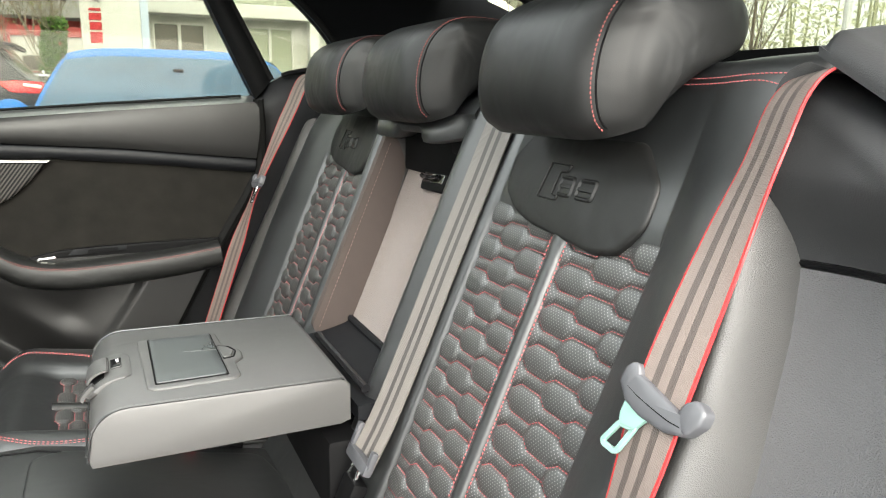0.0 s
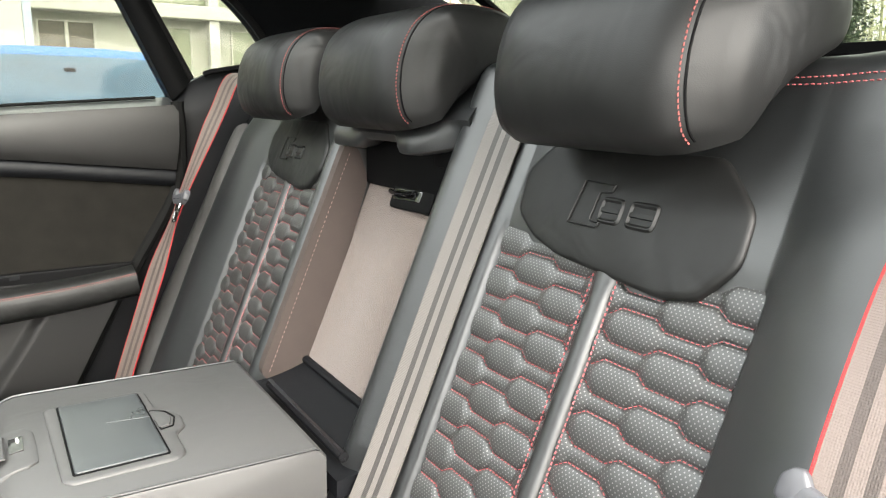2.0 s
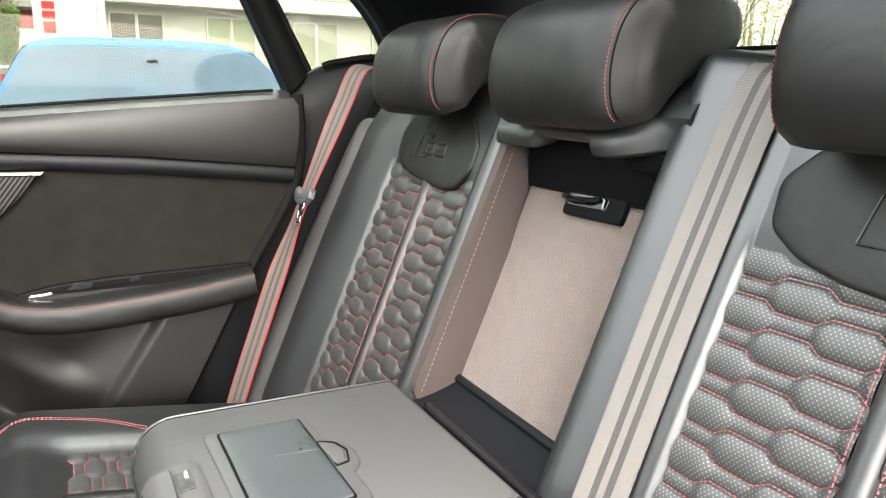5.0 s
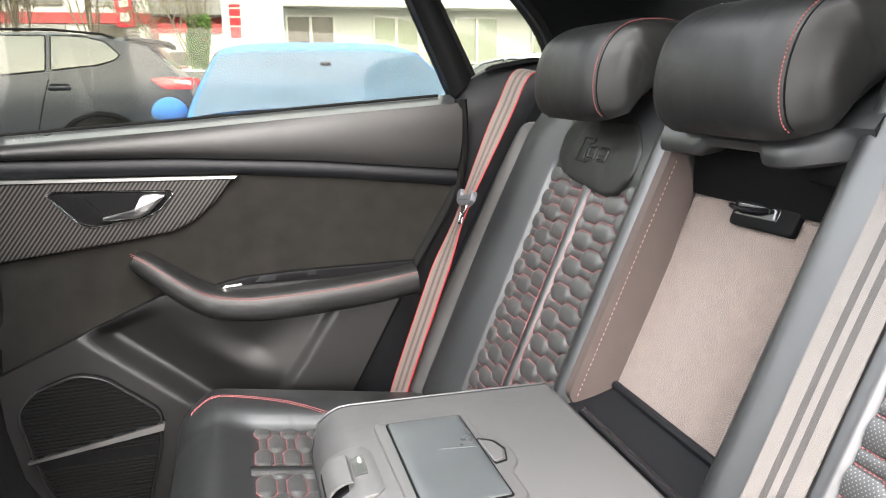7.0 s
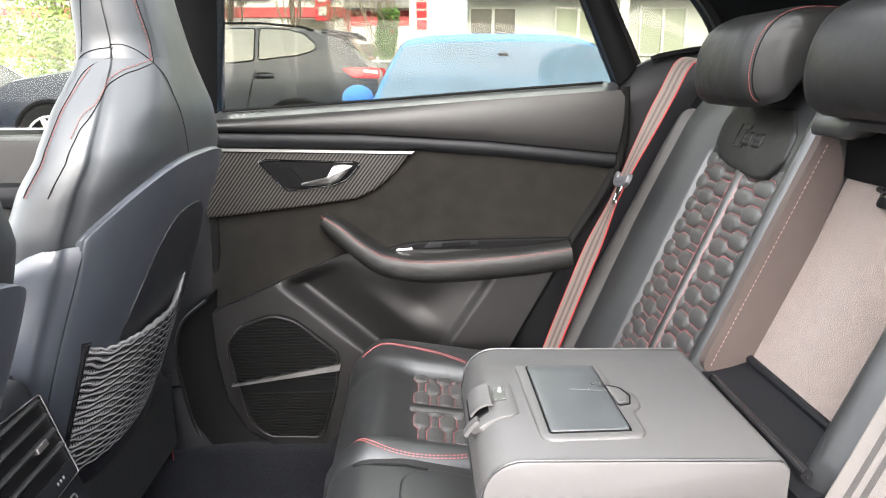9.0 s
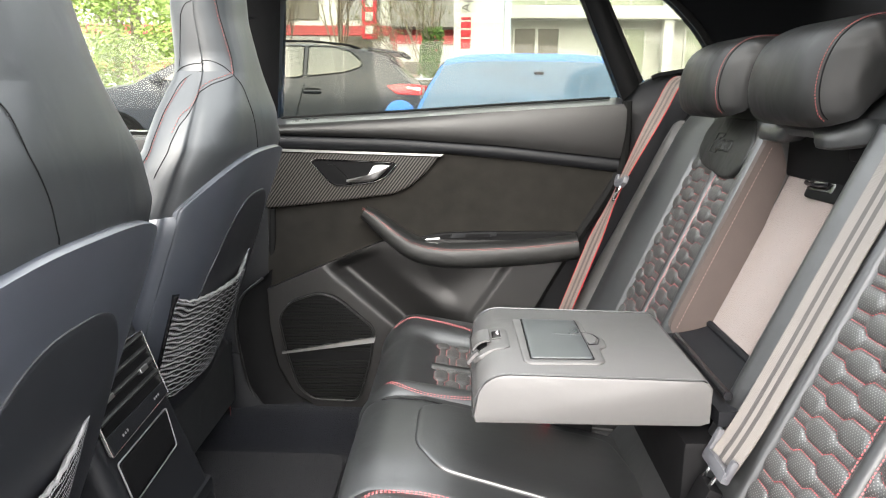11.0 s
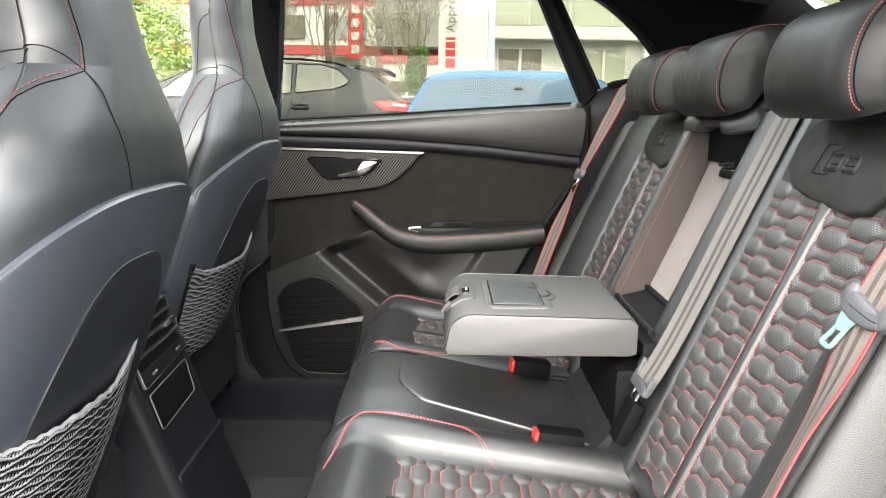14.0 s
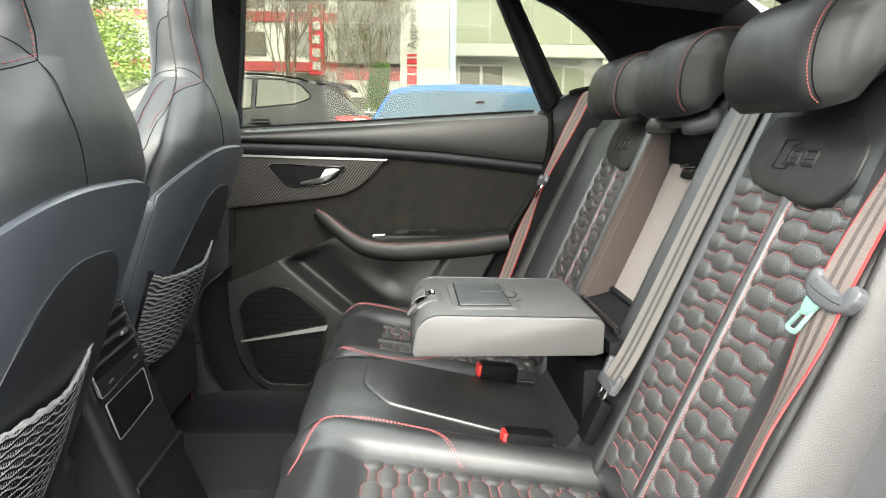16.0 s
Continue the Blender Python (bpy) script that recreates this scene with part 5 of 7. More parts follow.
# recess above the armrest with the window switch
rec = lambda u, v, h: Vector((u, DY - 0.010 - h, v))
sw = part("switch_recess", plate(rec, refine(rounded([(-0.052, 0.936), (-0.040, 0.945), (0.010, 0.955), (0.10, 0.960), (0.338, 0.962), (0.330, 0.940), (0.20, 0.930), (0.02, 0.928)], 0.006), 0.03), -0.004, 0.006, 0.003), BLACK, door, "dark ledge with the window switch")
part("switch_plate", plate(rec, rounded([(0.028, 0.944), (0.142, 0.950), (0.142, 0.959), (0.040, 0.957)], 0.003), 0.005, 0.0085, 0.001), VINYL, sw, "black switch plate")
part("grip_well", plate(rec, rounded([(0.065, 0.9465), (0.125, 0.9495), (0.125, 0.9565), (0.068, 0.955)], 0.002), 0.008, 0.0095, 0.0004), BLACK, sw)
part("switch", plate(rec, rounded([(-0.032, 0.9385), (0.008, 0.9405), (0.006, 0.9455), (-0.026, 0.9430)], 0.002), 0.004, 0.0100, 0.002), CHROME, sw, "small bright window switch")

# lower door: moulded panel, pocket and speaker
def lower(s, t):
    z = 0.50 + (0.93 - 0.50) * t
    x = -0.415 + (door_front(z) + 0.415) * s
    zt = low_mid(x) + 0.01
    z = 0.49 + (min(zt, 0.945) - 0.49) * t
    a = ((z - 0.864) * 0.162 + (x + 0.272) * 0.139) / 0.2135   # beyond the crease that runs down from the suede's corner
    b = (x - 0.161) * 0.835 - (z - 0.87) * 0.55                # beyond the crease of the rear rib
    scoop = 0.034 * smoothstep(0.0, 0.030, a) * (1 - smoothstep(0.015, 0.15, a)) * smoothstep(0.62, 0.70, z) * smoothstep(0.0, 0.035, zt - z)
    bowl = 0.018 * smoothstep(0.10, 0.16, a) * (1 - smoothstep(-0.10, -0.004, b)) * smoothstep(0.90, 0.80, z)
    rib = 0.014 * smoothstep(-0.012, 0.012, b) * smoothstep(0.66, 0.74, z)
    proud = 0.014 * (1 - smoothstep(0.0, 0.028, a))
    front = lerp([(0.50, -0.30), (0.512, -0.305), (0.546, -0.356), (0.619, -0.393), (0.715, -0.41), (0.84, -0.415)], z)
    return (max(x, front), DY - 0.018 - proud + scoop + bowl - rib, z)


part("lower_panel", sheet(lower, 150, 90, (0, 0.03, 0)), VINYL_GREY, door, "moulded grey-black lower panel")
spk = rounded([(-0.388, 0.748), (-0.357, 0.788), (-0.285, 0.812), (-0.240, 0.799), (-0.150, 0.722), (-0.160, 0.64), (-0.192, 0.530), (-0.310, 0.534), (-0.345, 0.565), (-0.372, 0.66)], 0.02)
sp_at = lambda x, z, h: Vector((x, DY - 0.040 - h, z))
speaker = part("speaker_grille", plate(sp_at, refine(spk, 0.03), -0.004, 0.003, 0.002), BLACK, door, "black ribbed loudspeaker grille")
part("speaker_rim", ring(sp_at, spk, 0.004, 0.0, 0.010, 0.0015), VINYL_GREY, speaker)


def chord(z):
    """Where a level line crosses the speaker's outline."""
    xs = []
    for (xa, za), (xb, zb) in zip(spk, spk[1:] + spk[:1]):
        if (za - z) * (zb - z) < 0:
            xs.append(xa + (xb - xa) * (z - za) / (zb - za))
    return (min(xs), max(xs)) if len(xs) > 1 else None


z = 0.532
while z < 0.795:
    c = chord(z)
    if c and c[1] - c[0] > 0.03 and not 0.640 < z < 0.655 + 0.0:
        part("grille_rib", slab([(c[0] + 0.006, z), (c[1] - 0.006, z + 0.002), (c[1] - 0.006, z + 0.0042), (c[0] + 0.006, z + 0.0022)], DY - 0.0475, DY - 0.042), RUBBER, speaker, smooth=False)
    z += 0.0068
part("speaker_strip", slab([(-0.379, 0.6545), (-0.152, 0.688), (-0.148, 0.702), (-0.379, 0.659)], DY - 0.053, DY - 0.042), SILVER, speaker, "satin metal blade", smooth=False)
part("door_edge_seal", tube(curve_through([(0.438, 0.735, 1.27), (0.440, 0.735, 1.19), (0.427, 0.735, 1.10), (0.350, 0.735, 0.966), (0.303, 0.735, 0.887), (0.210, 0.735, 0.72), (0.07, 0.735, 0.48)], 6), 0.012), RUBBER, door)
part("front_edge_seal", tube(curve_through([(-0.405, 0.752, 1.215), (-0.402, 0.738, 1.01), (-0.411, 0.732, 0.84), (-0.410, 0.728, 0.715), (-0.393, 0.722, 0.619), (-0.356, 0.716, 0.546), (-0.295, 0.712, 0.512), (-0.20, 0.712, 0.505), (-0.05, 0.712, 0.505)], 8), 0.010), RUBBER, door)


# ---- front seats, seen from behind ----
def front_seat(y0, dx, dz, label):
    ob = thing("sports_car_seat", (-0.55 + dx, y0, 0.46), label, "car seat", "front seats")
    rear = lambda z: dx + lerp([(0.55, -0.563), (0.956, -0.415), (1.13, -0.352), (1.19, -0.333), (1.25, -0.334), (1.32, -0.350), (1.41, -0.368), (1.62, -0.375)], z - dz)
    wide = [(0.55, 0.20), (0.75, 0.225), (0.95, 0.242), (1.10, 0.248), (1.16, 0.242), (1.20, 0.224), (1.25, 0.186), (1.29, 0.142), (1.315, 0.116), (1.34, 0.106), (1.44, 0.104), (1.52, 0.098), (1.58, 0.085), (1.61, 0.05)]
    full = [(0.55, 0.20), (0.75, 0.225), (0.95, 0.242), (1.10, 0.248), (1.16, 0.244), (1.20, 0.232), (1.25, 0.204), (1.29, 0.168), (1.315, 0.148), (1.34, 0.136), (1.38, 0.124), (1.44, 0.112), (1.52, 0.094), (1.58, 0.078), (1.61, 0.05)]
    deep = [(0.55, 0.085), (0.95, 0.095), (1.15, 0.09), (1.25, 0.078), (1.31, 0.062), (1.40, 0.054), (1.50, 0.05), (1.58, 0.04), (1.61, 0.025)]

    def skin(z, a, out=0.0):
        """A point round the backrest at height z: a = 0 is the rear middle, +-1 the front middle; + is towards larger y."""
        w, d = lerp(wide if a < 0 else full, z) + out, lerp(deep, z) + out
        c, s = math.cos(a * math.pi), math.sin(a * math.pi)
        e = 0.62
        return Vector((rear(z + dz) - d + out + math.copysign(abs(c) ** e, c) * d - 0.030 * (abs(s) ** 3) * min(1.0, max(0.0, c * 3.0)), y0 + math.copysign(abs(s) ** e, s) * w, z + dz))

    def loft(z0, z1, nz, na=72, out=0.0):
        bm = bmesh.new()
        rows = []
        for j in range(nz + 1):
            z = z0 + (z1 - z0) * j / nz
            row = []
            for k in range(na):
                a = 2 * k / na - 1
                # the cover sinks a little along its seams
                dent = sum(0.0012 * math.exp(-((abs(a) - q) / 0.022) ** 2) for q in (0.12 + 0.0 * z, 0.40))
                row.append(bm.verts.new(skin(z, a, out - dent * (1 if z > 1.1 else 0))))
            rows.append(row)
        for a, b in zip(rows, rows[1:]):
            for k in range(na):
                bm.faces.new((a[k], a[(k + 1) % na], b[(k + 1) % na], b[k]))
        for end in (rows[0], list(reversed(rows[-1]))):
            bm.faces.new([bm.verts.new(v.co) for v in end])
        return bm

    part("backrest", loft(0.56, 1.318, 60), FRONT_LEATHER, ob)
    part("headrest", loft(1.318, 1.612, 24), FRONT_LEATHER, ob, "built-in sports headrest")
    # hard back shell: an arched upper edge, a recessed dark field in its middle
    edge = lambda a: 1.184 - 0.74 * a * a
    field = lambda a: max(0.62, 1.105 - 8.0 * a * a)

    def shell(s, t):
        a = -0.345 + 0.69 * s
        z = 0.58 + (edge(a) - 0.58) * (1 - (1 - t) ** 1.3)
        lip = 0.009 * smoothstep(0.97, 1.0, t) ** 2 + 0.006 * smoothstep(0.325, 0.345, abs(a)) ** 2
        return skin(z, a, 0.010 - lip)

    sh = part("back_shell", sheet(shell, 110, 90, (-0.006, 0, 0)), SHELL, ob, "satin dark plastic back shell")
    def pocket(s, t):
        a = -0.212 + 0.424 * s
        z = 0.60 + (field(a) - 0.604) * (1 - (1 - t) ** 1.4)
        return skin(z, a, 0.0125 - 0.004 * smoothstep(0.97, 1.0, t))

    part("pocket_panel", sheet(pocket, 80, 50, (-0.004, 0, 0)), POCKET, sh, "dark inset panel behind the net")
    for sg in (-1, 1):
        part("shell_side", sheet(lambda s, t: skin(0.58 + (lerp([(0.345, 1.088), (0.50, 1.085), (0.62, 1.04)], 0.345 + 0.275 * s) - 0.58) * t, sg * (0.345 + 0.275 * s), 0.008 - 0.006 * smoothstep(0.97, 1, t)), 16, 30, (0.004, 0, 0)), SHELL, ob, "satin dark plastic side cover")
    # seams of the cover, by height and turn round the seat
    def seam_line(pts, out=0.0016, shift=0.0, n=8):
        return [skin(q[0], sg * (q[1] + shift), out) for q in curve_through([(z, a, 0) for z, a in pts], n)]

    rear_edge = [(1.58, 0.30), (1.50, 0.285), (1.428, 0.222), (1.376, 0.198), (1.34, 0.188), (1.312, 0.190)]
    down = [(1.312, 0.190), (1.292, 0.120), (1.256, 0.072), (1.224, 0.042), (1.186, 0.028)]
    side_edge = [(1.52, 0.30), (1.46, 0.38), (1.424, 0.53), (1.368, 0.600), (1.326, 0.64)]
    shoulder = [(1.312, 0.190), (1.304, 0.260), (1.292, 0.355), (1.256, 0.480), (1.212, 0.505), (1.150, 0.510)]
    upper = [(1.332, 0.385), (1.304, 0.560), (1.272, 0.590), (1.220, 0.600), (1.150, 0.600)]
    arch = [(1.306, 0.75), (1.324, 0.60), (1.336, 0.385), (1.330, 0.28), (1.312, 0.190)]
    sg = -1
    for l in (rear_edge, down, side_edge, shoulder, upper, arch):
        part("piping", tube(seam_line(l, 0.0002), 0.0007, 6), BLACK, ob)
    st = [seam_line(rear_edge, 0.0010, 0.014), [skin(q[0] + 0.006, sg * (q[1] + 0.008), 0.0010) for q in curve_through([(z, a, 0) for z, a in shoulder[:5]], 8)], seam_line(upper[1:], 0.0010, -0.014)]
    part("stitching", stitches(st, (0.6, sg * 0.8, 0), 0.0042, 0.0024, 0.0009), DIM_THREAD, ob, "dull red seam thread", kind="stuff")

    # map net: cords between a frame at the lower shell
    def net(s, t):
        """s across, t from the hem down."""
        u = -0.200 + 0.342 * s - 0.012 * t * (2 * s - 1)
        hem = 0.926 + 0.064 * smoothstep(-0.005, 0.142, u) + 0.012 * smoothstep(-0.17, -0.20, u)
        z = hem + (0.735 - hem) * t
        bulge = 0.022 * math.sin(math.pi * s) * math.sin(math.pi * min(1, 0.25 + 0.6 * t))
        return Vector((rear(z + dz) + 0.008 - 0.06 * abs(2 * s - 1) ** 3 * 0.5 + bulge, y0 + u, z + dz))
    cords = bmesh.new()
    wave = lambda j, k: 0.22 * math.sin(j * 1.15 + 1.9 * k) + 0.25 * math.sin(j * 0.19 + 0.3 * k)
    for k in range(22):
        add(cords, tube([net(j / 60, (k + 0.3 + wave(j, k)) / 22) for j in range(61)], 0.0043, 6))
    mesh_net = part("map_net", cords, NET, ob, "grey elastic map net", kind="stuff")
    dark = bmesh.new()
    for k in range(22):
        add(dark, tube([net(j / 60, (k + 0.8 + wave(j, k)) / 22) + Vector((0.0034, 0, 0)) for j in range(61)], 0.0013, 5))
    part("net_cord", dark, BLACK, mesh_net, "black elastic cords", kind="stuff")
    cross = bmesh.new()
    for k in range(91):
        add(cross, tube([net(min(1, max(0, k / 90 + 0.0030 * (-1) ** j)), j / 44) + Vector((0.0036, 0, 0)) for j in range(45)], 0.0007, 4))
    part("net_thread", cross, BLACK, mesh_net, "black crossing threads", kind="stuff")
    part("net_hem", tube([net(j / 40, 0.0) + Vector((0.002, 0, 0.001 + 0.0014 * (-1) ** j)) for j in range(41)], 0.0025, 6), NET, mesh_net)
    for s in (-0.012, 1.012):
        rail = [net(min(1, max(0, s)), t / 10) + Vector((0.003, math.copysign(0.006, s - 0.5), 0.012 - 0.003 * t)) for t in range(0, 9)]
        part("net_rail", tube(rail, lambda t: 0.0036 + 0.0035 * smoothstep(0.12, 0.0, t), 8), GLOSS, mesh_net, "dark plastic net rail")
    # seat base and runners
    part("seat_base", pillow(lambda x, y, h: Vector((x, y, h)), -1.02 + dx, -0.50 + dx, y0 - 0.24, y0 + 0.24, lambda x, y: 0.72 + 0.03 * smoothstep(0.12, 0.22, abs(y - y0)), 0.04, -0.56, 20, 20), LEATHER, ob)
    for sg in (-1, 1):
        part("runner", box(-0.98 + dx, -0.60 + dx, y0 + sg * 0.19 - 0.02, y0 + sg * 0.19 + 0.02, 0.425, 0.50, 0.006), BLACK, ob)
        part("side_cover", box(-0.95 + dx, -0.58 + dx, y0 + sg * 0.225 - 0.02, y0 + sg * 0.225 + 0.02, 0.47, 0.66, 0.015), VINYL, ob)
    return ob


# Front-seat black leather, lightened and blued in colour for the daylight on it.
FRONT_LEATHER = material("front_leather_daylight_blue", (0.0125, 0.0145, 0.0165), 0.42, spec=0.72, grain=0.0003, grain_size=1100, bump=0.12, stain=0.12, crease=0.0018)
SHELL = material("satin_shell_plastic", (0.029, 0.033, 0.042), 0.34, spec=1.0, grain=0.0003, grain_size=1100, bump=0.2, stain=0.1)
POCKET = material("dark_shell_plastic", (0.0075, 0.0085, 0.0110), 0.46, spec=0.5, grain=0.0003, grain_size=1100, bump=0.2, stain=0.15)
front_seat(0.375, 0.018, 0.0, "black leather sports front seat with map net by the far door")
front_seat(-0.360, 0.058, -0.025, "black leather sports front seat with map net by the open side")

# ---- centre console, rear face ----
con = thing("centre_console", (-0.42, -0.01, 0.45), "black centre console with rear air vents", "console")
cf = lambda u, v, h: Vector((-0.405 - 0.385 * v + 0.93 * h, -0.012 + u, 0.787 + v + 0.36 * h))
part("housing", pillow(lambda u, v, h: cf(u, v, h), -0.125, 0.115, -0.30, 0.155, lambda u, v: -0.004, 0.02, 0.35, 14, 14), VINYL, con)
part("console_lid", pillow(lambda x, y, h: Vector((x, y, h)), -0.95, -0.485, -0.12, 0.10, lambda x, y: 0.945 + 0.01 * math.sin((x + 0.95) * 6), 0.03, -0.70, 14, 14), LEATHER, con)
vf = rounded([(-0.100, 0.012), (0.098, 0.022), (0.106, 0.126), (-0.092, 0.130)], 0.004)
vent = part("vent_frame", ring(cf, vf, 0.0025, -0.001, 0.0035, 0.0008), CHROME, con, "thin bright vent surround")
part("vent_well", plate(cf, [(u * 0.97, 0.072 + (v - 0.072) * 0.95) for u, v in vf], -0.006, 0.0006, 0.0004), BLACK, vent)
for k in range(4):
    v = 0.052 + 0.0195 * k
    part("vent_slat", sheet(lambda s, t: cf(-0.094 + 0.190 * s, v + 0.008 * t + 0.005 * s, -0.002 + 0.008 * math.sin(math.pi * (0.15 + 0.7 * t))), 6, 6, (-0.003, 0, -0.001)), VINYL_GREY, vent)
for u in (-0.062, 0.0, 0.062):
    part("vent_fin", sheet(lambda s, t: cf(u - 0.001 + 0.002 * s, 0.048 + 0.078 * t, -0.003), 1, 4, (-0.006, 0, -0.002)), BLACK, vent)
for u in (-0.055, 0.055):
    part("vent_slider", plate(lambda a, b, h: cf(u + a, 0.078 + b, h), rounded([(-0.012, -0.004), (0.012, -0.003), (0.012, 0.004), (-0.012, 0.003)], 0.001), 0.0, 0.009, 0.001), SILVER, vent)
part("climate_strip", plate(cf, rounded([(-0.096, 0.0145), (0.095, 0.024), (0.096, 0.042), (-0.095, 0.038)], 0.002), -0.002, 0.004, 0.001), VINYL, vent, "control strip with small keys")
for u in (-0.052, 0.058):
    for w in (-0.007, 0.0, 0.007):
        part("key_mark", plate(lambda a, b, h: cf(u + w + a, 0.029 + 0.05 * (u + w) + b, h), [(-0.0016, -0.0018), (0.0016, -0.0018), (0.0016, 0.0018), (-0.0016, 0.0018)], 0.002, 0.0046, 0.0002), NET, vent)
# A flat plate for the open pocket; the shade inside is its black colour.
part("console_slot", plate(cf, rounded([(-0.095, -0.052), (0.055, -0.044), (0.072, 0.004), (-0.090, -0.002)], 0.006), -0.004, 0.001, 0.0008), BLACK, con, "console pocket, its shaded inside given by a matt black plate")
part("slot_rim", ring(cf, rounded([(-0.099, -0.056), (0.058, -0.048), (0.076, 0.008), (-0.094, 0.002)], 0.006), 0.0016, -0.001, 0.0012, 0.0004), SILVER, con)
ports = part("socket_panel", box(-0.42, -0.352, -0.125, 0.105, 0.50, 0.66, 0.012), VINYL, con)
for k, u in enumerate((-0.09, -0.045, 0.01)):
    part("socket", turned(tube([(0, 0, 0), (0.006, 0, 0)], 0.010 if k == 0 else 0.007, 12), pose(-0.354, u, 0.60)), GLOSS, ports)
hk = thing("seat_anchor", (-0.10, 0.0, 0.60), "black child-seat anchor cover below the cushion", "anchor cover")
part("plate", box(-0.118, -0.095, -0.075, 0.005, 0.60, 0.66, 0.004), GLOSS, hk)
part("bar", tube([(-0.122, -0.075, 0.635), (-0.122, 0.005, 0.635)], 0.004), SILVER, hk)
# red-edged belt of the far front seat, by the pillar
fbelt = thing("front_belt", (-0.50, 0.64, 0.5), "dark front seat belt with a red edge by the pillar", "seat belt")
pts = curve_through([(-0.545, 0.70, 0.67), (-0.54, 0.685, 0.60), (-0.535, 0.67, 0.55), (-0.53, 0.66, 0.50)], 8)
part("webbing", ribbon(pts, [Vector((1, -0.3, 0))] * len(pts), 0.047), BLACK, fbelt)
part("red_edge", tube([p + Vector((0.0225, -0.0068, 0)) for p in pts], 0.0007, 6), RED_EDGE, fbelt)


# ---- outside: parked cars, sign, buildings, trees ----
PAINT_BLUE = material("bright_blue_paint", (0.030, 0.17, 0.50), 0.45, spec=0.2, stain=0.04)
PAINT_DARK = material("dark_grey_blue_paint", (0.012, 0.015, 0.022), 0.30, spec=0.3, coat=0.08, stain=0.05)
PAINT_WHITE = material("white_paint", (0.55, 0.56, 0.57), 0.2, coat=1.0, stain=0.03)
PAINT_RED = material("red_paint", (0.5, 0.02, 0.02), 0.2, coat=1.0, stain=0.03)
PAINT_SILVER = material("silver_paint", (0.36, 0.37, 0.385), 0.25, metal=0.6, coat=1.0, stain=0.03)
# Beige of buildings mirrored in the glass is part of its base colour.
CAR_GLASS = material("car_glass_reflection_colour", (0.075, 0.078, 0.065), 0.12, coat=0.2, stain=0.45, stain_size=3)
# The sky's pale blue reflection is put into this windscreen's base colour.
SCREEN_GLASS = material("windscreen_glass_sky_colour", (0.080, 0.128, 0.190), 0.35, spec=0.12, stain=0.5, stain_size=3)
LAMP_RED = material("red_tail_lamp", (0.55, 0.012, 0.015), 0.2, coat=0.15)
LAMP_CLEAR = material("clear_headlamp", (0.7, 0.72, 0.74), 0.1, coat=1.0)


